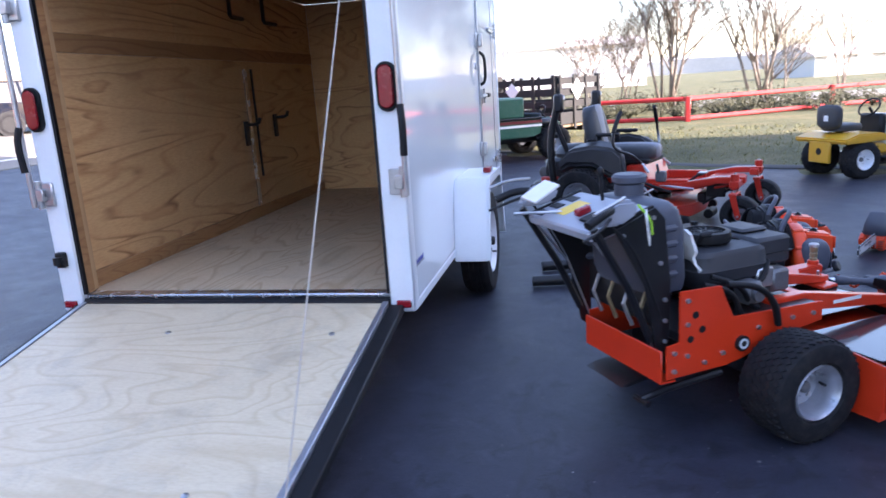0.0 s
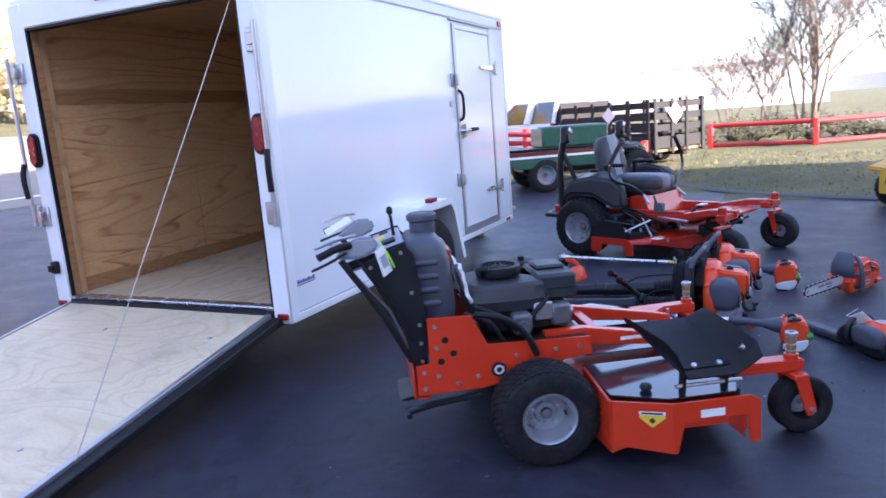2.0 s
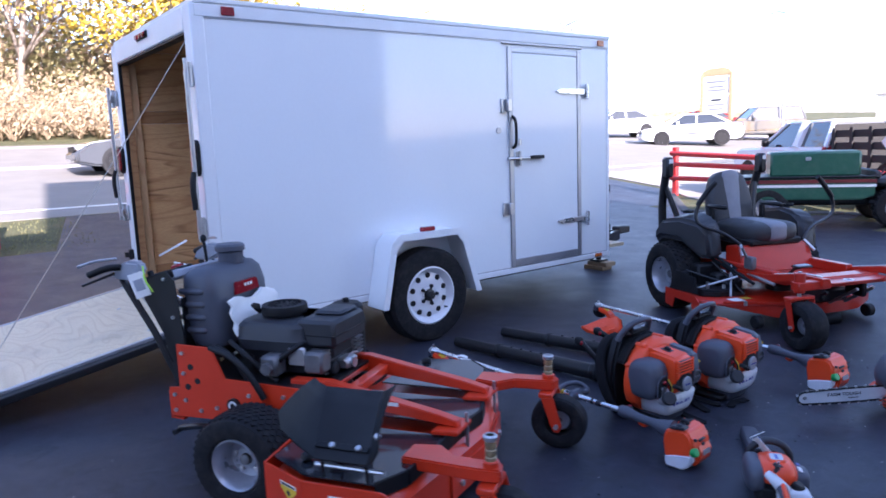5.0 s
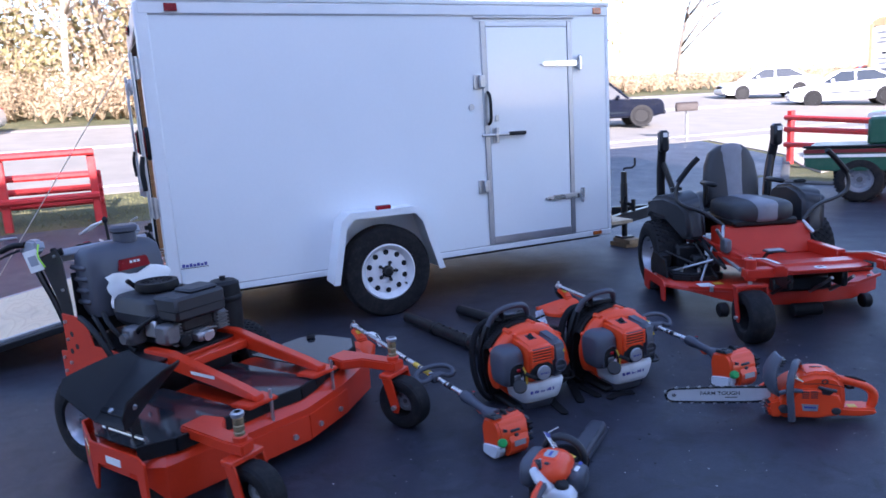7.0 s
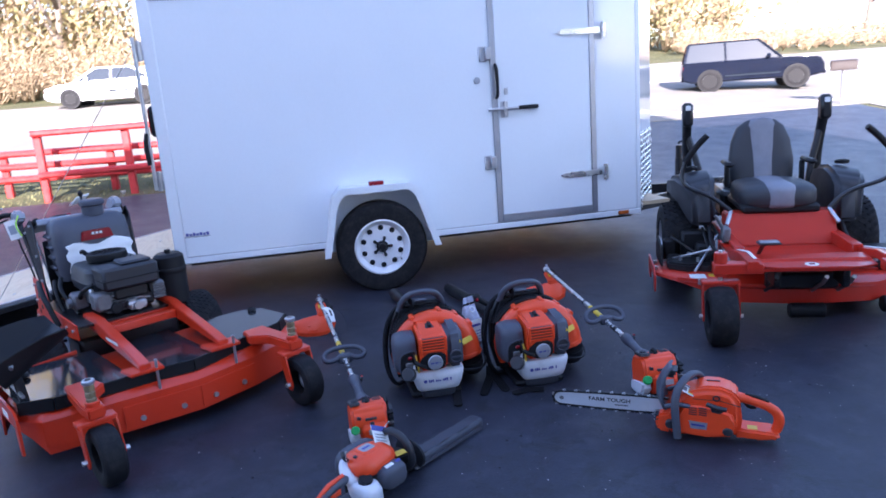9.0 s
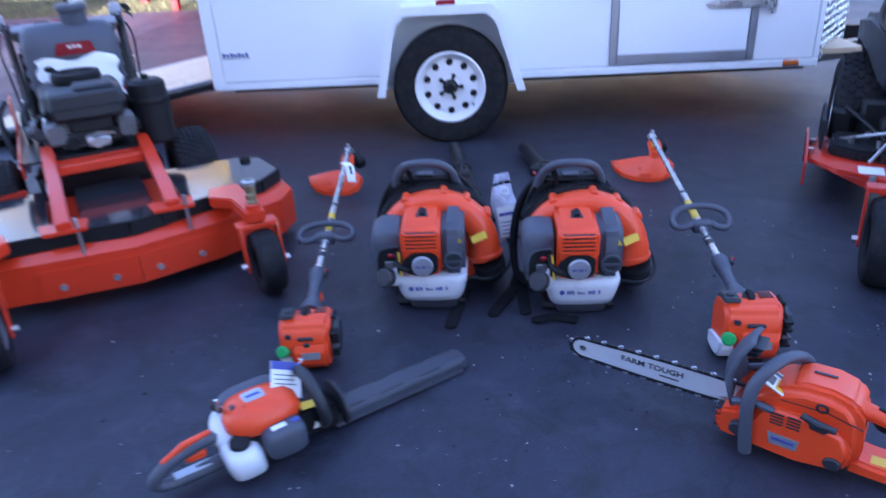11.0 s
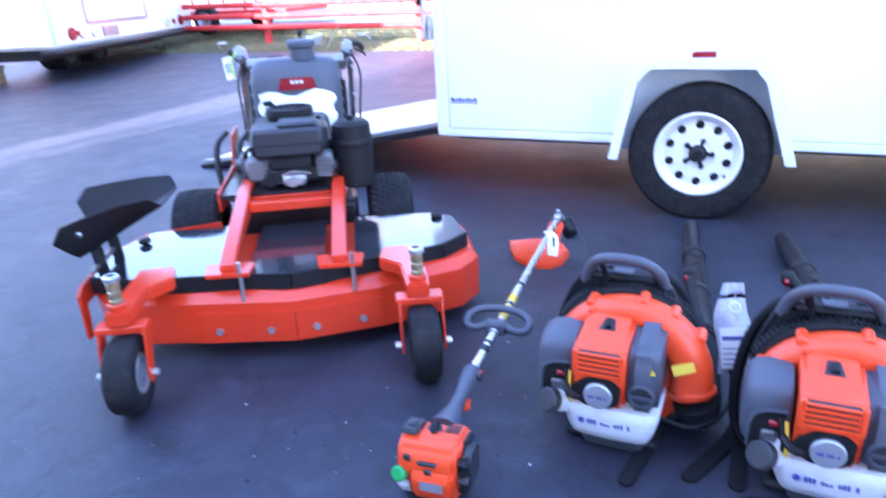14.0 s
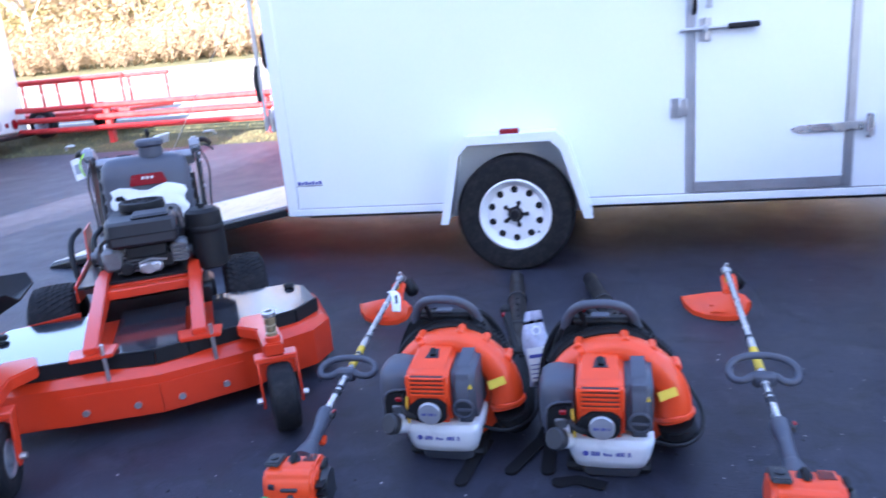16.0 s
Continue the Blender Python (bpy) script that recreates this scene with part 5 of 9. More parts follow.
        head = part("grip_housing", M().prism([(-0.725, 0.87), (-0.725, 0.897), (-0.645, 0.953), (-0.575, 0.95), (-0.56, 0.90), (-0.63, 0.865)], yh + s * 0.02 - 0.024, yh + s * 0.02 + 0.027, "y"), PALE_PANEL, t, "pale grey lever housing", 0.012)
        part("grip", M().tube([(-0.67, yh + s * 0.04, 0.925), (-0.715, yh + s * 0.075, 0.925), (-0.79, yh + s * 0.095, 0.895)], 0.0155, 10, smooth=1), BLACK_PLASTIC, head, "black rubber grip")
        part("lever", M().tube([(-0.645, yh + s * 0.08, 0.97), (-0.715, yh + s * 0.13, 0.965), (-0.795, yh + s * 0.14, 0.94)], 0.006, 6, smooth=1), STEEL, head)
        part("lever_low", M().tube([(-0.685, yh + s * 0.06, 0.90), (-0.745, yh + s * 0.10, 0.875), (-0.815, yh + s * 0.11, 0.85)], 0.006, 6, smooth=1), BLACK_STEEL, head)
        part("cable", M().tube([(-0.68, y, 0.9), (-0.6, y + s * 0.05, 0.8), (-0.52, y + s * 0.03, 0.65), (-0.46, y + s * 0.02, 0.5)], 0.005, 6, smooth=2), BLACK_PLASTIC, t)
    slope = Matrix.Translation((-0.585, C + 0.02, 0.868)) @ pose(0, 0, 0, 0, -16, 0)
    panel = part("console_panel", M().box(-0.12, 0.13, -0.228, 0.228, -0.04, 0.0, 0.008, slope), PALE_PANEL, t, "pale grey control panel", 0)
    part("red_lever", M().box(-0.05, 0.01, -0.04, -0.01, 0.0, 0.03, 0.006, slope), RED_LENS, panel)
    part("switch", M().box(-0.07, 0.0, -0.14, -0.07, 0.0, 0.012, 0.004, slope), BLACK_PLASTIC, panel)
    part("switch", M().box(0.04, 0.1, -0.13, -0.06, 0.0, 0.012, 0.004, slope), BLACK_PLASTIC, panel)
    part("panel_label", M().box(-0.06, 0.06, 0.05, 0.13, 0.0, 0.001, 0, slope), YELLOW_LABEL, panel)
    for k in range(3):
        part("panel_slot", M().box(-0.1 + k * 0.07, -0.06 + k * 0.07, 0.15, 0.21, 0.0, 0.003, 0, slope), BLACK_PLASTIC, panel)
    part("panel_rim", M().box(-0.122, 0.132, -0.232, -0.222, -0.03, 0.006, 0.003, slope), BLACK_PLASTIC, panel)
    part("panel_rim", M().box(-0.122, 0.132, 0.222, 0.232, -0.03, 0.006, 0.003, slope), BLACK_PLASTIC, panel)
    part("choke_knob", M().cyl(slope @ Vector((-0.02, -0.19, 0.0)), slope @ Vector((-0.02, -0.19, 0.03)), 0.014, n=12, c=0.004), BLACK_PLASTIC, panel)
    part("shift_rod", M().cyl(slope @ Vector((-0.04, 0.1, 0.0)), slope @ Vector((-0.2, 0.16, 0.05)), 0.006, n=8), STEEL, panel)
    part("shift_lever", M().cyl(slope @ Vector((0.1, 0.03, 0.0)), slope @ Vector((0.12, 0.03, 0.1)), 0.007, n=8).ball(slope @ Vector((0.122, 0.03, 0.11)), (0.014, 0.014, 0.02), 10), BLACK_PLASTIC, panel)
    part("tag", M().box(-0.004, 0.004, -0.04, 0.04, -0.06, 0.06, 0, Matrix.Translation((-0.72, C + 0.1, 0.95)) @ pose(0, 0, 0, 20, 62, 30)), PAPER, t, "white paper tag")
    hang = Matrix.Translation((-0.55, C - 0.3, 0.86)) @ pose(0, 0, 0, -6, -14, 52)
    tag = part("tag", M().box(-0.03, 0.03, -0.002, 0.002, -0.06, 0.05, 0, hang), PAPER, t, "white paper tag")
    part("tag_print", M().box(-0.018, 0.018, -0.0032, -0.0021, -0.03, 0.02, 0, hang), PALE_PANEL, tag)
    part("cable_tie", M().tube([(-0.56, C - 0.26, 0.93), (-0.53, C - 0.29, 0.88), (-0.51, C - 0.27, 0.82)], 0.004, 6, smooth=1), LIME, t)
    # linkages behind the bumper
    for k in range(4):
        part("linkage", M().tube([(-0.44, C - 0.16 + k * 0.1, 0.41), (-0.47, C - 0.15 + k * 0.1, 0.5), (-0.43, C - 0.13 + k * 0.1, 0.56)], 0.008, 6), STEEL if k % 2 else BRASS, t)
    part("inner_panel", M().box(-0.43, -0.425, C - 0.2, C + 0.24, 0.44, 0.78), BLACK_STEEL, t)
    return t


walk_mower()


# ---- zero-turn mower ----
def zero_turn():
    t = thing("zero_turn_mower", "orange ride-on zero-turn mower with a grey seat, on asphalt", "mower", (0.985, 4.075, 0), -23)
    t.matrix_basis = t.matrix_basis @ Matrix.Scale(0.96, 4)
    fat_tyre(t, (0, -0.585, 0.283), 0.283, 0.26, 0.155, -1, 34, 0.007)
    fat_tyre(t, (0, 0.585, 0.283), 0.283, 0.26, 0.155, 1, 34, 0.007)
    # frame rails and engine bay behind the seat
    for s in (-1, 1):
        part("frame_rail", M().box(-0.55, 0.95, s * 0.33 - 0.03, s * 0.33 + 0.03, 0.36, 0.44, 0.006), SHADED_ORANGE, t)
        f = part("fender", M().loft([
            [(x, s * y, z) for x, y, z in ((-0.24, 0.36, 0.50), (-0.24, 0.63, 0.52), (-0.22, 0.64, 0.66), (-0.2, 0.38, 0.70))],
            [(x, s * y, z) for x, y, z in ((-0.12, 0.36, 0.50), (-0.12, 0.64, 0.60), (-0.1, 0.65, 0.75), (-0.1, 0.37, 0.79))],
            [(x, s * y, z) for x, y, z in ((0.12, 0.36, 0.48), (0.12, 0.62, 0.60), (0.12, 0.62, 0.78), (0.12, 0.37, 0.82))],
            [(x, s * y, z) for x, y, z in ((0.30, 0.36, 0.46), (0.32, 0.56, 0.47), (0.32, 0.57, 0.75), (0.28, 0.37, 0.79))],
            [(x, s * y, z) for x, y, z in ((0.40, 0.38, 0.46), (0.41, 0.52, 0.46), (0.39, 0.52, 0.67), (0.36, 0.39, 0.72))]]), CHARCOAL, t, "charcoal moulded fender tank", 0.03, 3, 60)
        part("cup", M().lathe([(0.045, 0.0), (0.047, 0.022), (0.036, 0.022), (0.034, 0.004)], 16, Matrix.Translation((0.08, s * 0.5, 0.815))), BLACK_PLASTIC, f)
        # roll-bar upright
        bar = part("roll_bar_post", M().tube([(-0.36, s * 0.44, 0.34), (-0.38, s * 0.46, 0.62), (-0.37, s * 0.47, 0.9), (-0.30, s * 0.48, 1.12), (-0.27, s * 0.48, 1.26)], 0.036, 10, smooth=1), BLACK_STEEL, t, "black roll bar post")
        part("bar_hinge", M().box(-0.32, -0.22, s * 0.48 - 0.038, s * 0.48 + 0.038, 1.1, 1.28, 0.02), BLACK_STEEL, bar)
        part("bar_slot", M().box(-0.218, -0.215, s * 0.48 - 0.018, s * 0.48 + 0.018, 1.225, 1.26), PAPER, bar)
        part("bar_brace", M().tube([(-0.33, s * 0.475, 1.04), (-0.27, s * 0.41, 0.82), (-0.2, s * 0.36, 0.6)], 0.026, 8), BLACK_STEEL, bar)
        # steering lever
        out = 0.16 if s > 0 else 0.0   # one lever is swung out
        lv = part("steering_lever", M().tube([(0.50, s * 0.30, 0.58), (0.44, s * 0.42, 0.68), (0.36, s * (0.57 + out * 0.7), 0.73), (0.32, s * (0.60 + out), 0.80), (0.32, s * (0.56 + out), 0.93), (0.34, s * (0.44 + out * 0.8), 1.06)], 0.015, 8, smooth=2), BLACK_STEEL, t, "black steering lever")
        part("grip", M().tube([(0.32, s * (0.575 + out), 0.9), (0.335, s * (0.48 + out * 0.85), 1.03), (0.345, s * (0.43 + out * 0.78), 1.08)], 0.021, 8, smooth=1), BLACK_PLASTIC, lv)
        part("lever_link", M().tube([(0.50, s * 0.30, 0.58), (0.58, s * 0.34, 0.50)], 0.014, 8), STEEL, lv)
        # armrest
        arm = part("armrest", M().box(0.02, 0.27, s * 0.265 - 0.028, s * 0.265 + 0.028, 0.84, 0.875, 0.016), BLACK_PLASTIC, t, "black armrest")
        part("arm_post", M().box(0.03, 0.08, s * 0.25 - 0.014, s * 0.25 + 0.014, 0.68, 0.845, 0.006), BLACK_PLASTIC, arm)
    # seat: pan, cushion with bolsters, back with lighter centre
    part("seat_base", M().box(0.02, 0.55, -0.24, 0.24, 0.565, 0.62, 0.015), BLACK_PLASTIC, t, "", 0)
    cush = part("seat_cushion", M().ball((0.29, 0, 0.665), (0.285, 0.245, 0.085), 28, 0.5), SEAT_DARK, t, "dark and grey vinyl seat", 0, 2, 60)
    part("cushion_panel", M().ball((0.30, 0, 0.669), (0.283, 0.105, 0.084), 22, 0.38), SEAT_GREY, cush, "", 0, 2, 60)
    tilt = Matrix.Translation((0.03, 0, 0.66)) @ pose(0, 0, 0, 0, -13, 0)
    back = part("seat_back", M().loft([[(-0.05 + 0.075 * math.copysign(abs(math.cos(a)) ** 0.55, math.cos(a)), w * math.copysign(abs(math.sin(a)) ** 0.6, math.sin(a)), z) for a in [2 * math.pi * k / 24 for k in range(24)]] for z, w in ((0.0, 0.18), (0.05, 0.21), (0.2, 0.22), (0.34, 0.2), (0.44, 0.16), (0.485, 0.105), (0.495, 0.05))], True, tilt), SEAT_DARK, t, "dark and grey vinyl backrest", 0, 2, 60)
    part("back_panel", M().loft([[(-0.048 + 0.077 * math.copysign(abs(math.cos(a)) ** 0.5, math.cos(a)), w * math.copysign(abs(math.sin(a)) ** 0.6, math.sin(a)), z) for a in [2 * math.pi * k / 20 for k in range(20)]] for z, w in ((0.02, 0.095), (0.2, 0.1), (0.36, 0.12), (0.45, 0.12), (0.49, 0.09), (0.498, 0.04))], True, tilt), SEAT_GREY, back, "", 0, 2, 60)
    # body panel below the seat, footwell, front plate with badge
    part("front_panel", M().prism([(0.36, 0.56), (0.52, 0.57), (0.60, 0.36), (0.58, 0.33), (0.36, 0.33)], -0.335, 0.335, "y"), SHADED_ORANGE, t, "orange panel below the seat", 0.008)
    part("footwell", M().prism([(0.58, 0.335), (0.60, 0.36), (1.02, 0.375), (1.22, 0.43), (1.23, 0.41), (1.02, 0.345)], -0.31, 0.31, "y"), SHADED_ORANGE, t, "", 0.003)
    fp = part("foot_plate", M().prism([(1.04, -0.34), (1.31, -0.31), (1.36, -0.2), (1.36, 0.2), (1.31, 0.31), (1.04, 0.34)], 0.402, 0.414, "z"), SHADED_ORANGE, t, "orange front foot plate with shade in its colour", 0.003)
    part("badge", M().cyl((1.3, -0.02, 0.414), (1.3, -0.02, 0.417), 0.036, n=20), PAPER, fp)
    part("badge_core", M().box(1.285, 1.315, -0.035, -0.005, 0.417, 0.4185), RED_LENS, fp)
    part("front_plate", M().prism([(1.17, 0.37), (1.34, 0.40), (1.34, 0.385), (1.18, 0.352)], -0.3, 0.3, "y"), SHADED_ORANGE, t, "", 0.002)
    pedal = part("pedal", M().tube([(0.9, -0.21, 0.38), (1.0, -0.21, 0.46), (1.05, -0.21, 0.475)], 0.012, 8).box(1.0, 1.08, -0.25, -0.12, 0.475, 0.487, 0.005), BLACK_STEEL, t)
    part("pedal_pad", M().box(1.01, 1.07, -0.24, -0.13, 0.487, 0.494, 0.003), STEEL, pedal)
    # front frame arms to the casters
    for s in (-1, 1):
        arm = part("front_arm", M().prism([(0.55, 0.33), (0.55, 0.40), (0.9, 0.41), (1.22, 0.47), (1.46, 0.475), (1.46, 0.425), (1.22, 0.42), (0.9, 0.35)], s * 0.36 - 0.03, s * 0.36 + 0.03, "y"), SHADED_ORANGE, t, "", 0.004)
        # white strip painted in for the sky's reflection along the arm
        part("arm_edge", M().prism([(0.9, 0.4125), (1.22, 0.4725), (1.4, 0.4775), (1.4, 0.4815), (1.22, 0.477), (0.9, 0.417)], s * 0.36 + 0.012, s * 0.36 + 0.03, "y"), PAPER, arm)
        part("caster_beam", M().box(1.36, 1.44, s * 0.30, s * 0.56, 0.40, 0.46, 0.006) if s > 0 else M().box(1.36, 1.44, -0.56, -0.30, 0.40, 0.46, 0.006), SHADED_ORANGE, arm)
        part("pivot_sleeve", M().cyl((1.40, s * 0.52, 0.385), (1.40, s * 0.52, 0.52), 0.036, n=18, c=0.004), SHADED_ORANGE, arm)
        caster(t, (1.40, s * 0.52), (1.45, s * 0.52), 0.165, 0.15, 0.53, SHADED_ORANGE, spacers=False)
    # cutting deck
    plan = [(0.18, -0.60), (0.30, -0.80), (0.62, -0.80), (0.80, -0.66), (0.98, -0.34), (1.02, 0.05), (0.96, 0.42), (0.78, 0.70), (0.55, 0.80), (0.28, 0.78), (0.16, 0.55)]
    g = M().loft([[(x, y, 0.09 if y > -0.6 else 0.175) for x, y in plan], [(x, y, 0.19) for x, y in plan], [(0.55 + (x - 0.55) * 0.94, y * 0.96, 0.21) for x, y in plan]])
    deck = part("deck_shell", g, SHADED_ORANGE, t, "orange cutting deck", 0.006)
    part("side_flank", M().prism([(0.24, 0.235), (0.24, 0.10), (0.34, 0.085), (0.37, 0.17), (0.60, 0.17), (0.625, 0.08), (0.70, 0.085), (0.70, 0.19), (0.64, 0.235)], -0.812, -0.802, "y"), SHADED_ORANGE, deck, "", 0.002)
    part("front_lip", M().prism([(0.80, -0.67), (0.985, -0.345), (1.027, 0.05), (0.965, 0.43), (0.79, 0.71), (0.80, 0.72), (0.98, 0.436), (1.043, 0.05), (1.0, -0.352), (0.812, -0.68)], 0.195, 0.215, "z"), SHADED_ORANGE, deck, "", 0.002)
    # added box with struts; its black stands in for the gap's shade
    part("front_mount", M().box(1.0, 1.08, -0.2, 0.2, 0.2, 0.3, 0.015).box(1.08, 1.25, -0.2, -0.16, 0.26, 0.38, 0.01).box(1.08, 1.25, 0.16, 0.2, 0.26, 0.38, 0.01), BLACK_STEEL, t, "black box and struts added for the shaded gap under the foot plate")
    for y in (-0.2, 0.06, 0.2):
        part("mount_rod", M().tube([(1.05, y, 0.19), (1.16, y + 0.02, 0.26), (1.3, y, 0.34)], 0.012, 6), STEEL if y > 0 else BLACK_STEEL, t)
    part("front_roller", M().cyl((1.07, -0.07, 0.07), (1.07, 0.13, 0.07), 0.045, n=16, c=0.008), BLACK_PLASTIC, deck, "black anti-scalp roller")
    for y in (-0.45, 0.02, 0.48):
        part("spindle_cover", M().lathe([(0.11, 0.21), (0.11, 0.25), (0.05, 0.27), (0.02, 0.31), (0, 0.31)], 20, Matrix.Translation((0.58, y, 0))), BLACK_STEEL, deck)
    part("belt_cover", M().prism([(0.36, -0.7), (0.6, -0.72), (0.68, -0.6), (0.66, -0.42), (0.36, -0.40)], 0.208, 0.262, "z"), BLACK_PLASTIC, deck, "black belt cover", 0.012)
    part("belt_cover", M().box(0.32, 0.72, 0.36, 0.74, 0.208, 0.30, 0.03), BLACK_PLASTIC, deck)
    part("side_guard", M().prism([(0.24, 0.215), (0.24, 0.30), (0.30, 0.385), (0.56, 0.36), (0.6, 0.23)], -0.76, -0.745, "y"), BLACK_PLASTIC, deck, "black rubber discharge flap", 0.004)
    for x0, x1, y0, y1, z0, z1 in ((0.26, 0.38, -0.6, -0.38, 0.2, 0.42), (0.40, 0.52, -0.52, -0.4, 0.25, 0.36), (0.52, 0.64, -0.5, -0.37, 0.25, 0.33), (0.26, 0.34, -0.72, -0.62, 0.2, 0.36)):
        part("drive_cover", M().box(x0, x1, y0, y1, z0, z1, 0.018), BLACK_PLASTIC, deck)
    for p, q in (((0.3, -0.66, 0.37), (0.62, -0.5, 0.3)), ((0.36, -0.46, 0.44), (0.74, -0.44, 0.24)), ((0.5, -0.38, 0.42), (0.74, -0.56, 0.23)), ((0.44, -0.73, 0.23), (0.66, -0.44, 0.36))):
        part("link_rod", M().cyl(p, q, 0.009, n=6), STEEL if p[0] > 0.4 else BLACK_STEEL, deck)
    for x, y, z in ((0.45, -0.56, 0.27), (0.55, -0.63, 0.27), (0.6, -0.52, 0.27)):
        part("pulley_bolt", M().cyl((x, y, z - 0.01), (x, y, z + 0.02), 0.014, n=8), STEEL, deck)
    for x, y in ((0.9, -0.55), (0.93, 0.1), (0.85, 0.6), (0.4, -0.78), (0.55, -0.79)):
        part("bolt", M().cyl((x, y, 0.19), (x, y, 0.222), 0.014, n=8), STEEL, deck)
    for y in (-0.5, 0.5):
        part("gauge_wheel", M().cyl((1.03 - abs(y) * 0.12, y - 0.03, 0.075), (1.03 - abs(y) * 0.12, y + 0.03, 0.075), 0.05, n=16, c=0.008), BLACK_PLASTIC, deck)
    part("deck_label", M().box(0.74, 0.84, -0.6, -0.5, 0.211, 0.213), PAPER, deck)
    part("deck_label", M().box(0.74, 0.8, -0.48, -0.42, 0.211, 0.213), YELLOW_LABEL, deck)
    for y in (-0.27, 0.27):
        part("lift_rod", M().tube([(0.3, y, 0.40), (0.7, y * 1.4, 0.385), (1.02, y * 1.5, 0.36)], 0.013, 8), STEEL, t)
    # height control beside the seat and hydraulic parts in the bay
    part("height_control", M().box(0.66, 0.76, -0.395, -0.345, 0.42, 0.52, 0.01).cyl((0.69, -0.38, 0.5), (0.69, -0.43, 0.59), 0.012, n=10), CAST, t)
    for k, (x, y) in enumerate(((0.55, -0.40), (0.62, -0.42), (0.5, -0.44), (0.58, 0.42))):
        part("hose", M().tube([(x - 0.2, y, 0.46), (x, y + 0.03 * (-1) ** k, 0.40), (x + 0.2, y, 0.33)], 0.012, 8, smooth=1), BLACK_PLASTIC, t)
    eng = part("engine", M().box(-0.55, -0.05, -0.27, 0.27, 0.42, 0.62, 0.03), BLACK_STEEL, t, "black engine behind the seat")
    part("engine_cover", M().lathe([(0.2, 0.62), (0.21, 0.66), (0.16, 0.73), (0.1, 0.75), (0, 0.755)], 24, Matrix.Translation((-0.32, 0, 0))), CHARCOAL, eng)
    part("muffler", M().cyl((-0.58, -0.22, 0.47), (-0.58, 0.22, 0.47), 0.065, n=16, c=0.01), CAST, eng)
    part("rear_guard", M().tube([(-0.45, -0.4, 0.34), (-0.70, -0.38, 0.34), (-0.72, 0.38, 0.34), (-0.45, 0.4, 0.34)], 0.025, 8, smooth=1), BLACK_STEEL, t)
    return t


zero_turn()


# ---- backpack blowers ----
def bar_row(y0, y1, z0, z1, x, n):
    g = M()
    step = (y1 - y0) / n
    for k in range(n):
        if k % 4 != 3:
            g.box(x, x + 0.001, y0 + k * step, y0 + (k + 0.75) * step, z0, z1)
    return g


def oval(cx, cy, z, hx, hy, e=0.6, n=24):
    """A level ring with rounded corners: e below 1 makes it boxier."""
    return [(cx + hx * math.copysign(abs(math.cos(a)) ** e, math.cos(a)), cy + hy * math.copysign(abs(math.sin(a)) ** e, math.sin(a)), z) for a in [2 * math.pi * k / n for k in range(n)]]


def strap_run(pts, width, thick=0.003):
    """A flat webbing strip along points, lying on its broad side."""
    rr = []
    for i, p in enumerate(pts):
        p = Vector(p)
        d = (Vector(pts[min(i + 1, len(pts) - 1)]) - Vector(pts[max(i - 1, 0)])).normalized()
        sd = Vector((-d.y, d.x, 0)).normalized() * width / 2
        up = Vector((0, 0, thick))
        rr.append([tuple(p + sd + up), tuple(p - sd + up), tuple(p - sd - up), tuple(p + sd - up)])
    return M().loft(rr)


TANK_WHITE = mat("milky white fuel tank", (0.66, 0.68, 0.72), 0.32, 0, 0.05, 10, 0.04, 160, 0.1)
HOSE_BLACK = mat("matt black hose", (0.009, 0.009, 0.011), 0.65, 0, 0.15, 9, 0.12, 200, 0, 0, 0.3)
TUBE_BLACK = mat("satin black blow tube", (0.011, 0.011, 0.013), 0.4, 0, 0.15, 9, 0.1, 200, 0, 0, 0.4)


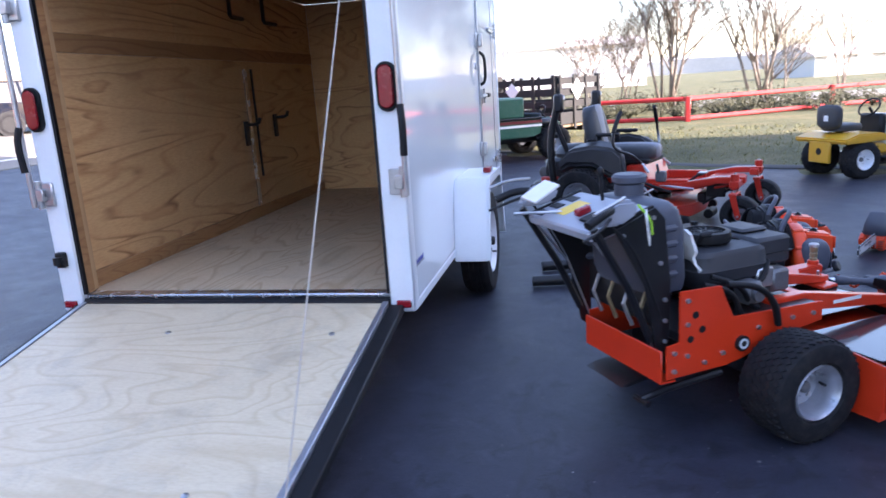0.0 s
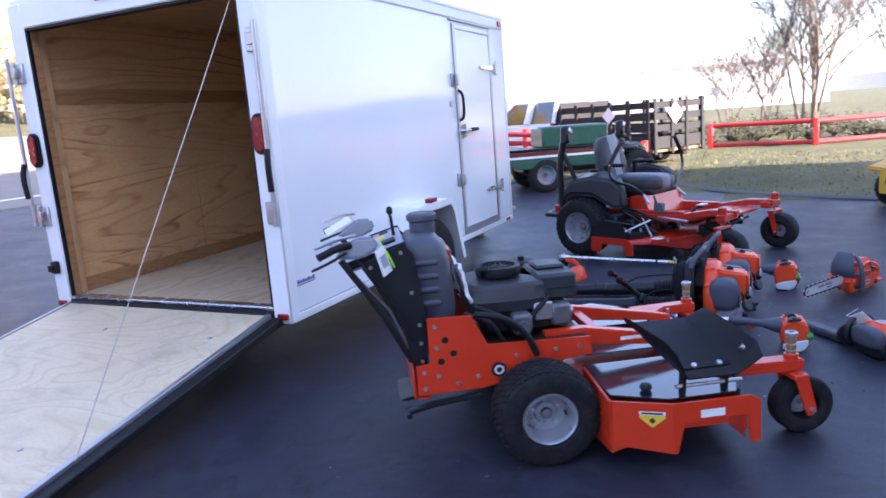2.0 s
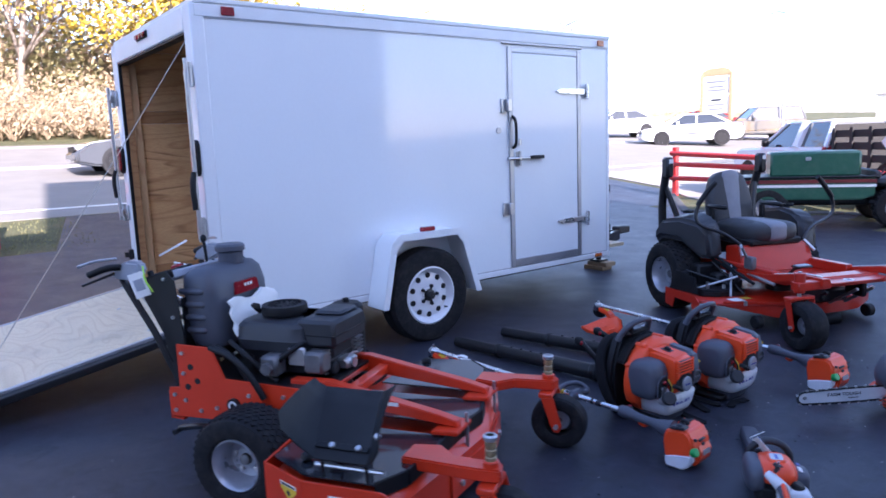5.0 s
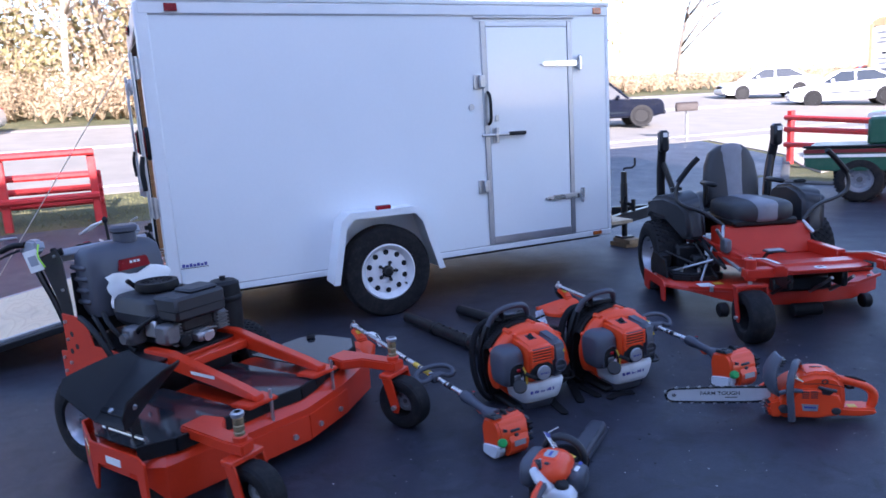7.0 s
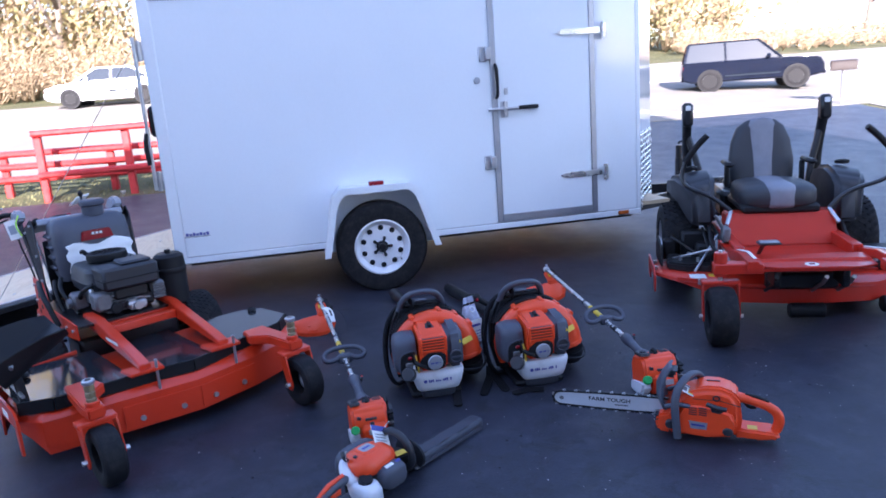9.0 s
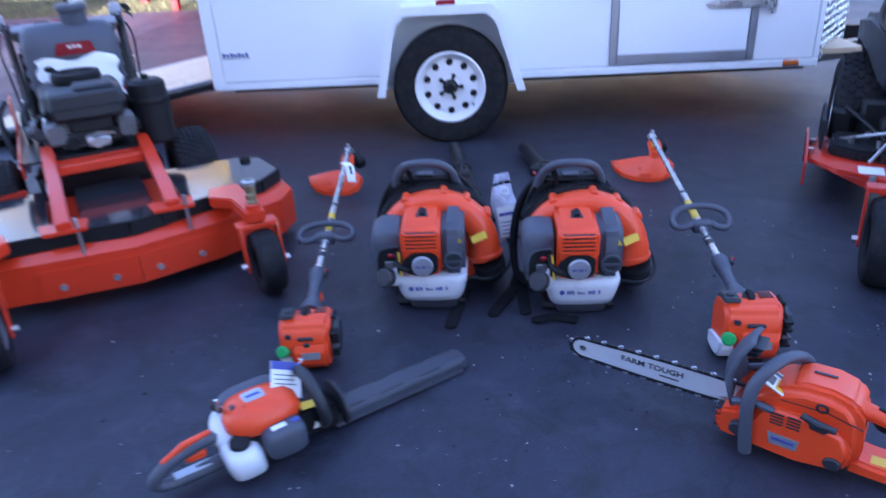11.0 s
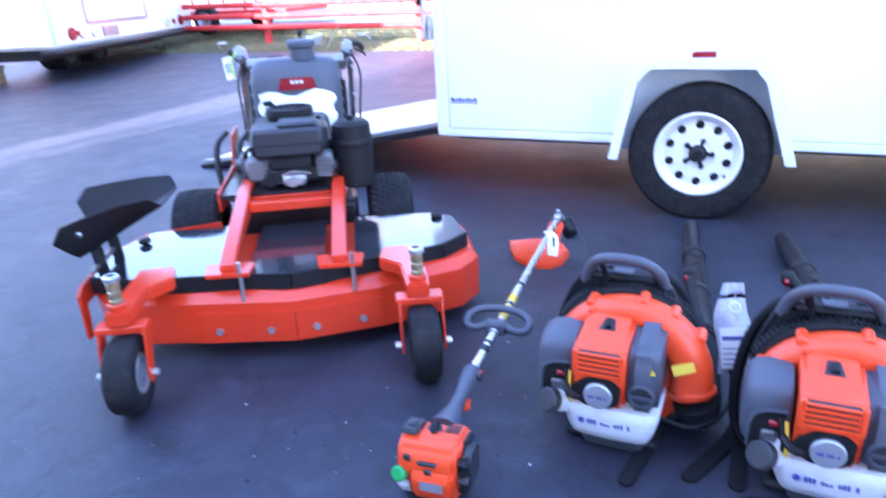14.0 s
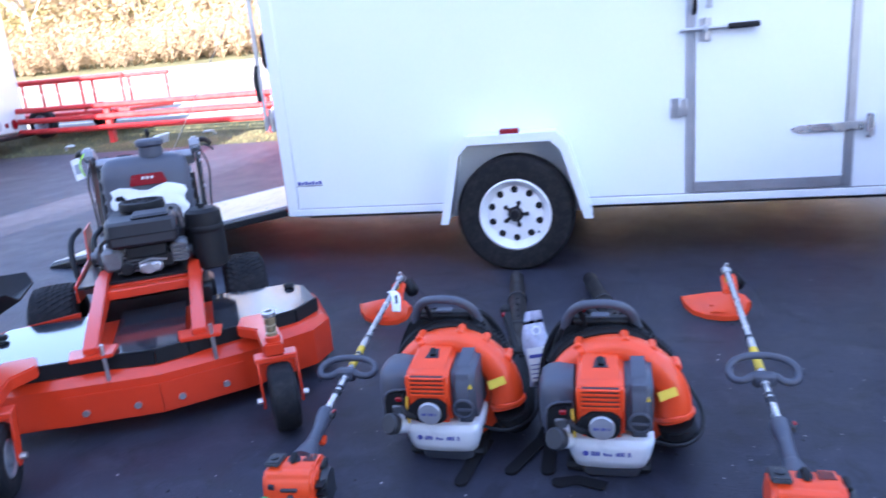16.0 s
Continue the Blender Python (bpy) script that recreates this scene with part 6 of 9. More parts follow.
def blower(at, turn, tube_end, tube_start, grip_base, grip_top, belts):
    t = thing("backpack_blower", "orange and grey backpack leaf blower resting on its white fuel tank", "leaf blower", at, turn, "backpack blowers")
    m = pose(*at, 0, 0, turn).inverted()
    part("base_frame", M().box(-0.11, 0.17, -0.14, 0.11, 0.002, 0.03, 0.01), BLACK_PLASTIC, t)
    # white tank on its grey foot
    levels = ((0.046, 0.200, -0.098, 0.080), (0.056, 0.222, -0.112, 0.094), (0.085, 0.232, -0.122, 0.104), (0.125, 0.239, -0.132, 0.113), (0.150, 0.240, -0.138, 0.117), (0.160, 0.230, -0.132, 0.112))
    rings = []
    for z, xf, ya, yb in levels:
        c = 0.03
        rings.append([(0.05, ya, z), (xf - c, ya, z), (xf - 0.008, ya + 0.008, z), (xf, ya + c, z), (xf + 0.004, (ya + yb) / 2, z), (xf, yb - c, z), (xf - 0.008, yb - 0.008, z), (xf - c, yb, z), (0.05, yb, z)])
    tank = part("fuel_tank", M().loft(rings), TANK_WHITE, t, "milky white fuel tank with blue lettering", 0.004, 2, 60)
    part("tank_horn", M().loft([[(0.12, -0.146 + d, z), (x1, -0.142 + d, z), (x1, -0.104, z), (0.12, -0.104, z)] for z, x1, d in ((0.145, 0.24, 0.0), (0.185, 0.236, 0.004), (0.203, 0.22, 0.014))]), TANK_WHITE, tank, "", 0.006)
    foot = [[(0.04, -0.09, 0.0), (0.175, -0.088, 0.0), (0.19, -0.075, 0.0), (0.192, 0.06, 0.0), (0.178, 0.074, 0.0), (0.04, 0.076, 0.0)]]
    g = M().loft([[(x * k + 0.0, y * k, z) for x, y, _ in foot[0]] for k, z in ((0.96, 0.002), (1.0, 0.008), (1.06, 0.046), (1.04, 0.052))])
    part("tank_foot", g, GREY_PLASTIC, tank, "slate-grey tank foot", 0.003)
    tagged(part("tank_mark", bar_row(-0.062, 0.05, 0.104, 0.118, 0.2395, 13), BLUE_PRINT, tank), kind="stuff")
    part("tank_badge", M().cyl((0.2385, -0.078, 0.111), (0.2402, -0.078, 0.111), 0.0085, n=12), BLUE_PRINT, tank)
    cap = part("tank_cap", M().cyl((0.252, -0.148, 0.163), (0.277, -0.164, 0.176), 0.033, n=22, c=0.005), CHARCOAL, tank, "dark ribbed fuel cap")
    part("cap_neck", M().cyl((0.205, -0.122, 0.14), (0.254, -0.149, 0.164), 0.03, n=16), TANK_WHITE, cap)
    # engine cover with louvres and starter
    prof = [(0.05, 0.13), (0.225, 0.165), (0.258, 0.175), (0.266, 0.25), (0.268, 0.322), (0.252, 0.350), (0.06, 0.372)]
    cover = part("engine_cover", M().prism(prof, -0.097, 0.034, "y"), ORANGE_PLASTIC, t, "orange engine cover", 0.013, 3, 60)
    # dark panel painted as the shadow between the louvres
    part("vent_recess", M().box(0.25, 0.2692, -0.083, 0.02, 0.268, 0.334, 0.002), DARK_PRINT_AND_SHADE, cover)
    for k in range(5):
        z = 0.2695 + k * 0.0137
        part("louvre", M().prism([(0.262, z + 0.002), (0.2735, z), (0.2745, z + 0.005), (0.262, z + 0.0095)], -0.084, 0.021, "y"), ORANGE_PLASTIC, cover)
    part("vent_frame", M().box(0.262, 0.2735, -0.097, -0.083, 0.266, 0.337, 0.003), ORANGE_PLASTIC, cover)
    part("vent_frame", M().box(0.262, 0.2735, 0.02, 0.034, 0.266, 0.337, 0.003), ORANGE_PLASTIC, cover)
    slope = Matrix.Translation((0.165, -0.03, 0.3598)) @ pose(0, 0, 0, 0, 6.5, 0)
    part("plug_recess", M().prism([(-0.032, -0.013), (0.022, -0.021), (0.022, 0.021), (-0.032, 0.013)], -0.002, 0.0022, "z", slope), DARK_PRINT_AND_SHADE, cover)
    part("plug_boot", M().tube([slope @ Vector((-0.016, 0, 0.0)), slope @ Vector((-0.004, 0, 0.012)), slope @ Vector((0.014, 0.002, 0.004))], [0.008, 0.011, 0.009], 10), BLACK_PLASTIC, cover)
    for x, y in ((0.105, -0.085), (0.105, 0.022)):
        part("cover_screw", M().lathe([(0.011, 0.0), (0.011, 0.008), (0.006, 0.01)], 10, Matrix.Translation((x, y, 0.364))), ORANGE_PLASTIC, cover)
    st = part("starter_surround", M().prism([(-0.103, 0.214), (-0.088, 0.193), (-0.06, 0.178), (0.0, 0.178), (0.022, 0.195), (0.024, 0.245), (0.002, 0.262), (-0.06, 0.262), (-0.088, 0.24)], 0.257, 0.2725, "x"), BLACK_PLASTIC, cover, "", 0.004)
    part("starter_cap", M().lathe([(0.036, 0.0), (0.036, 0.008), (0.033, 0.0115), (0.0, 0.0125)], 26, Matrix.Translation((0.2715, -0.029, 0.216)) @ pose(0, 0, 0, 0, 90, 0)), SILVER, st, "silver starter cap")
    tagged(part("starter_mark", bar_row(-0.052, -0.006, 0.212, 0.220, 0.2842, 9), BLUE_PRINT, st), kind="stuff")
    part("starter_pull", M().tube([(0.256, -0.118, 0.222), (0.276, -0.105, 0.214), (0.278, -0.088, 0.205), (0.268, -0.075, 0.2)], 0.0095, 8, smooth=1), BLACK_PLASTIC, cover)
    # grey muffler cover beside the orange one
    f1 = part("muffler_cover", M().prism([(0.06, 0.165), (0.222, 0.16), (0.253, 0.178), (0.261, 0.25), (0.259, 0.318), (0.238, 0.35), (0.06, 0.371)], 0.0365, 0.112, "y"), GREY_PLASTIC, t, "slate-grey muffler cover", 0.02, 3, 60)
    hole = Matrix.Translation((0.2585, 0.075, 0.228)) @ pose(0, 0, 0, 0, 90, 0)
    part("muffler_port", M().lathe([(0.032, 0.0), (0.033, 0.008), (0.027, 0.01), (0.026, -0.002)], 22, hole), GREY_PLASTIC, f1)
    part("port_core", M().lathe([(0.026, 0.003), (0.0, 0.0035)], 18, hole), DARK_PRINT_AND_SHADE, f1)
    part("port_bar", M().box(0.2615, 0.2655, 0.051, 0.099, 0.22, 0.228), GREY_PLASTIC, f1)
    part("label_dot", M().prism([(0.092, 0.292), (0.104, 0.292), (0.098, 0.305)], 0.2535, 0.261, "x"), YELLOW_LABEL, f1)
    # grey air filter drum on the other flank with its open window
    rings = []
    for y, k in ((-0.104, 0.95), (-0.108, 1.0), (-0.15, 1.0), (-0.185, 0.95), (-0.203, 0.83), (-0.209, 0.6)):
        rings.append([(0.135 + 0.088 * k * math.copysign(abs(math.cos(a)) ** 0.62, math.cos(a)), y, 0.235 + 0.098 * k * math.copysign(abs(math.sin(a)) ** 0.62, math.sin(a))) for a in [2 * math.pi * q / 28 for q in range(28)]])
    f2 = part("air_filter_cover", M().loft(rings), GREY_PLASTIC, t, "slate-grey air filter cover", 0, 2, 50)
    part("filter_window", M().prism([(-0.187, 0.165), (-0.118, 0.155), (-0.113, 0.262), (-0.165, 0.258), (-0.187, 0.235)], 0.19, 0.2265, "x"), BLACK_PLASTIC, f2, "", 0.004)
    part("window_rim", M().tube([(0.2245, -0.19, 0.163), (0.2245, -0.19, 0.238), (0.2245, -0.166, 0.263), (0.2245, -0.113, 0.267)], 0.004, 6, smooth=1), GREY_PLASTIC, f2)
    part("choke", M().box(0.222, 0.233, -0.15, -0.128, 0.226, 0.242, 0.004), RED_LENS, f2)
    part("carburettor", M().box(0.2, 0.231, -0.165, -0.125, 0.18, 0.215, 0.006), CAST, f2)
    part("wire", M().tube([(0.226, -0.112, 0.245), (0.25, -0.108, 0.205), (0.243, -0.106, 0.165)], 0.0045, 6, smooth=1), YELLOW_LABEL, f2)
    part("wire", M().tube([(0.224, -0.125, 0.25), (0.247, -0.118, 0.215), (0.24, -0.115, 0.175)], 0.0045, 6, smooth=1), BLACK_PLASTIC, f2)
    # scroll fan housing growing into the elbow
    rings = []
    n = 30
    for k in range(n + 1):
        f = k / n
        a = radians(205 - f * 212)
        outer = 0.207 + 0.004 * math.sin(f * math.pi) + 0.027 * max(0.0, f - 0.5) * 2
        w = 0.036 + 0.019 * f
        cx = 0.062 + 0.03 * max(0.0, f - 0.45)
        c = Vector((cx, (outer - w) * math.cos(a), 0.19 + (outer - w) * math.sin(a)))
        out = Vector((0, math.cos(a), math.sin(a)))
        rings.append([tuple(c + out * (w * math.copysign(abs(math.cos(b)) ** 0.8, math.cos(b))) + Vector((1, 0, 0)) * (w * 1.08 * math.copysign(abs(math.sin(b)) ** 0.8, math.sin(b)))) for b in [2 * math.pi * j / 16 for j in range(16)]])
    scroll = part("fan_housing", M().loft(rings), ORANGE_PLASTIC, t, "orange scroll fan housing", 0, 2, 60)
    part("fan_plate", M().lathe([(0.178, 0.0), (0.178, 0.05), (0.16, 0.06), (0.0, 0.062)], 36, Matrix.Translation((0.022, 0.0, 0.19)) @ pose(0, 0, 0, 0, 90, 0)), ORANGE_PLASTIC, scroll)
    for a, rr in ((151, 0.2), (117, 0.207), (79, 0.21), (56, 0.213), (33, 0.224)):
        a = radians(a)
        p = Vector((0.028, rr * math.cos(a), 0.19 + rr * math.sin(a)))
        d = Vector((0, math.cos(a), math.sin(a)))
        lug = M().cyl(p, p + Vector((0.06, 0, 0)), 0.0145, n=12, c=0.004)
        s = Vector((0, -d.z, d.y)) * 0.016
        q = p - d * 0.03
        lug.add([p + s * 0.8, q + s * 1.9, q - s * 1.9, p - s * 0.8] + [v_ + Vector((0.05, 0, 0)) for v_ in (p + s * 0.8, q + s * 1.9, q - s * 1.9, p - s * 0.8)], [(0, 1, 2, 3), (7, 6, 5, 4), (0, 4, 5, 1), (1, 5, 6, 2), (2, 6, 7, 3), (3, 7, 4, 0)])
        part("screw_lug", lug, ORANGE_PLASTIC, scroll)
    end = Vector((0.079, 0.178, 0.166))
    elbow = part("elbow", M().tube([end + Vector((0, -0.002, 0.02)), end, end + Vector((0.004, 0.006, -0.02))], [0.055, 0.056, 0.055], 20), ORANGE_PLASTIC, scroll, "", 0, 2, 60)
    part("clamp", M().cyl(end + Vector((0.0, 0.0, 0.006)), end + Vector((0.003, 0.004, -0.013)), 0.062, n=26, c=0.005), ORANGE_PLASTIC, elbow)
    part("elbow_label", M().box(-0.0035, 0.0035, -0.028, 0.028, -0.0135, 0.0135, 0, Matrix.Translation((0.1345, 0.158, 0.252)) @ pose(0, 0, 0, 16, -16, 14)), YELLOW_LABEL, elbow, "yellow label")
    # intake grille between the scroll and the back frame
    arc = [radians(152 - k * 8.5) for k in range(15)]
    grille = part("intake_grille", M().tube([(-0.002, 0.196 * math.cos(a), 0.192 + 0.196 * math.sin(a)) for a in arc], 0.024, 8), BLACK_PLASTIC, scroll, "black intake grille")
    g = M()
    for k in range(34):
        a = radians(152 - k * 3.6)
        for x0, x1, da in ((0.02, -0.02, 0.05), (0.02, -0.02, -0.05)):
            g.tube([(x0, 0.219 * math.cos(a), 0.192 + 0.219 * math.sin(a)), (x1, 0.223 * math.cos(a + da), 0.192 + 0.223 * math.sin(a + da))], 0.0022, 4)
    tagged(part("grille_mesh", g, BLACK_PLASTIC, scroll), kind="stuff")
    # harness: back frame, carry handle, pads and straps
    back = part("back_plate", M().prism([(-0.17, 0.02), (-0.205, 0.16), (-0.2, 0.27), (-0.175, 0.34), (-0.148, 0.40), (-0.12, 0.415), (0.06, 0.418), (0.09, 0.40), (0.12, 0.34), (0.14, 0.26), (0.145, 0.15), (0.12, 0.02)], -0.088, -0.03, "x"), BLACK_PLASTIC, t, "black moulded back frame", 0.014, 2)
    part("carry_handle", M().tube([(-0.05, -0.14, 0.385), (-0.034, -0.128, 0.432), (0.002, -0.095, 0.476), (0.018, -0.055, 0.489), (0.02, -0.005, 0.49), (0.01, 0.035, 0.479), (-0.02, 0.068, 0.44), (-0.045, 0.08, 0.39)], [0.0165, 0.0155, 0.0145, 0.014, 0.014, 0.0145, 0.0155, 0.0165], 12, smooth=2), GREY_PLASTIC, back, "slate-grey carry handle", 0, 2, 60)
    part("handle_bridge", M().box(-0.055, -0.01, -0.115, 0.06, 0.405, 0.43, 0.01), BLACK_PLASTIC, back)
    part("bridge_plate", M().box(-0.045, -0.008, -0.058, -0.002, 0.431, 0.439, 0.003), GREY_PLASTIC, back)
    part("handle_strap", M().tube([(0.0, -0.1, 0.478), (-0.015, -0.085, 0.44), (-0.02, -0.08, 0.4)], 0.014, 8, flat=0.5), STRAP, back)
    part("back_pad", M().ball((-0.11, -0.02, 0.23), (0.035, 0.15, 0.17), 18, 0.6), STRAP, back)
    part("shoulder_strap", M().tube([(-0.10, -0.09, 0.40), (-0.125, -0.15, 0.38), (-0.12, -0.205, 0.29), (-0.08, -0.228, 0.17), (-0.02, -0.225, 0.07), (0.03, -0.195, 0.026), (-0.02, -0.16, 0.018)], [0.028, 0.034, 0.036, 0.035, 0.03, 0.022, 0.018], 8, smooth=2, flat=0.42), STRAP, back, "black padded shoulder strap", 0, 2, 60)
    part("shoulder_strap", M().tube([(-0.10, 0.04, 0.40), (-0.13, 0.09, 0.38), (-0.14, 0.145, 0.28), (-0.12, 0.165, 0.17), (-0.08, 0.15, 0.07), (-0.04, 0.11, 0.03)], [0.028, 0.034, 0.036, 0.035, 0.03, 0.022], 8, smooth=2, flat=0.42), STRAP, back, "black padded shoulder strap", 0, 2, 60)
    for pts in belts:
        part("belt_end", strap_run([tuple(m @ Vector(p)) for p in pts], 0.042), STRAP, t, "black webbing belt end", 0, 2, 0)
        e0, e1 = m @ Vector(pts[-2]), m @ Vector(pts[-1])
        part("belt_tip", M().cyl(e1 - Vector((0, 0, 0.004)), e1 + Vector((0, 0, 0.0045)), 0.0205, n=14), STRAP, t)
    # ribbed hose and blow tube lying behind
    a, b = m @ Vector(tube_start), m @ Vector(tube_end)
    e = end + Vector((0.005, 0.008, -0.03))
    pts = [e, e + Vector((-0.005, 0.008, -0.035)), Vector((0.0, 0.2, 0.07)), Vector((-0.12, 0.19, 0.062)), a.lerp(Vector((-0.12, 0.19, 0.062)), 0.4), a]
    bend = [Vector(p) for p in pts]
    for _ in range(2):
        q = [bend[0]]
        for p0, p1 in zip(bend, bend[1:]):
            q += [p0.lerp(p1, 0.25), p0.lerp(p1, 0.75)]
        bend = q + [bend[-1]]
    path = []
    for p0, p1 in zip(bend, bend[1:]):
        steps = max(1, int((p1 - p0).length / 0.009))
        path += [p0.lerp(p1, k / steps) for k in range(steps)]
    path.append(bend[-1])
    part("hose", M().tube(path, [0.049 if k % 2 else 0.055 for k in range(len(path))], 16), HOSE_BLACK, t, "black ribbed hose", 0, 2, 30)
    d = (b - a).normalized()
    run = (b - a).length
    tube = part("blow_tube", M().tube([a, a + d * 0.3 * run, a + d * 0.31 * run, a + d * 0.66 * run, a + d * 0.67 * run, b], [0.047, 0.045, 0.042, 0.041, 0.038, 0.036], 20), TUBE_BLACK, t, "black blow tube lying on the asphalt", 0, 2, 50)
    for f in (0.02, 0.30, 0.66):
        part("tube_clamp", M().cyl(a + d * (f * run - 0.012), a + d * (f * run + 0.012), 0.052 - 0.006 * f, n=20, c=0.003), BLACK_STEEL, tube)
    for k in range(4):
        p = a + d * (0.36 + 0.07 * k) * run
        part("tube_stud", M().cyl(p + Vector((0, 0, 0.035)), p + Vector((0, 0, 0.047)), 0.008, n=8), TUBE_BLACK, tube)
    g0, g1 = m @ Vector(grip_base), m @ Vector(grip_top)
    ax = (g1 - g0).normalized()
    hd = part("throttle_grip", M().tube([g0 - ax * 0.02, g0.lerp(g1, 0.35), g0.lerp(g1, 0.75) + Vector((0.006, 0, 0)), g1], [0.02, 0.015, 0.017, 0.022], 10, smooth=1), BLACK_PLASTIC, tube, "black throttle grip", 0, 2, 60)
    part("grip_head", M().ball(g1, (0.026, 0.022, 0.026), 14, 0.7), BLACK_PLASTIC, hd)
    part("grip_button", M().ball(g1 + Vector((0.022, -0.004, -0.008)), (0.012, 0.011, 0.014), 10), RED_LENS, hd)
    part("grip_clamp", M().tube([g0 + Vector((0.0, -0.05, -0.01)), g0 + Vector((0, -0.02, 0.02)), g0 + Vector((0, 0.04, 0.012)), g0 + Vector((0, 0.06, -0.02))], 0.014, 8, smooth=1), BLACK_PLASTIC, hd)
    part("throttle_cable", M().tube([g0, g0 + Vector((0.1, 0.06, 0.05)), Vector((-0.12, 0.27, 0.13)), Vector((0.06, 0.275, 0.1)), Vector((0.2, 0.2, 0.115)), Vector((0.17, 0.1, 0.12))], 0.006, 6, smooth=3), BLACK_PLASTIC, tube)
    return t


blower((2.002, 1.495, 0), 0, (0.438, 1.503, 0.042), (1.567, 1.65, 0.056), (1.61, 1.652, 0.105), (1.478, 1.592, 0.24),
       [[(2.08, 1.60, 0.014), (2.19, 1.572, 0.007), (2.31, 1.552, 0.006)], [(1.98, 1.80, 0.03), (2.06, 1.778, 0.01), (2.24, 1.697, 0.006)]])
blower((2.052, 2.005, 0), 0, (0.481, 1.90, 0.042), (1.62, 2.115, 0.056), (1.43, 2.06, 0.1), (1.357, 1.9, 0.215),
       [[(2.0, 1.80, 0.02), (2.1, 1.806, 0.008), (2.23, 1.808, 0.006)], [(2.3, 1.98, 0.01), (2.27, 1.90, 0.006), (2.288, 1.845, 0.006)]])

# clear bag of manuals leaning between the blowers
BAG = mat("milky plastic bag", (0.5, 0.5, 0.6), 0.18, 0, 0.2, 30, 0.5, 60)
bag = thing("manual_bag", "milky plastic bag of printed manuals leaning beside a blower", "bag", (1.885, 1.775, 0.0), 8)
lean = pose(0, 0, 0.12, 6, -18, 0)
n = 12
g = M()
for side in (0, 1):
    for i in range(n + 1):
        for j in range(n + 1):
            u, v = i / n, j / n
            taper = 1.0 - 0.45 * max(0.0, v - 0.55) / 0.45
            bulge = 0.02 * math.sin(math.pi * u) ** 0.6 * math.sin(math.pi * min(1, v * 1.3)) ** 0.6 * (1 if side else -1)
            crease = 0.006 * math.sin(9 * v + 5 * u) + 0.004 * math.sin(17 * u - 11 * v)
            g.v.append(tuple(lean @ Vector((bulge + crease, (-0.05 + 0.1 * u) * taper + 0.006 * math.sin(7 * v), 0.26 * v))))
    o = side * (n + 1) ** 2
    g.f += [(o + i * (n + 1) + j, o + (i + 1) * (n + 1) + j, o + (i + 1) * (n + 1) + j + 1, o + i * (n + 1) + j + 1) for i in range(n) for j in range(n)]
part("bag_skin", g, BAG, bag, "", 0, 2, 50)
part("manual", M().box(0.023, 0.0265, -0.04, 0.04, 0.02, 0.135, 0, lean), PAPER, bag, "white printed booklet")
for y1, z0, z1 in ((0.035, 0.03, 0.034), (0.03, 0.045, 0.048), (0.02, 0.06, 0.063), (0.033, 0.075, 0.078), (0.025, 0.1, 0.112)):
    part("manual_print", M().box(0.0268, 0.0276, -0.035, y1, z0, z1, 0, lean), BLUE_PRINT, bag)
ring = [lean @ Vector((0.02, 0.004 + 0.014 * math.cos(a), 0.192 + 0.014 * math.sin(a))) for a in [2 * math.pi * k / 12 for k in range(12)]]
part("key_ring", M().tube(ring, 0.0035, 6, closed=True), PAPER, bag)


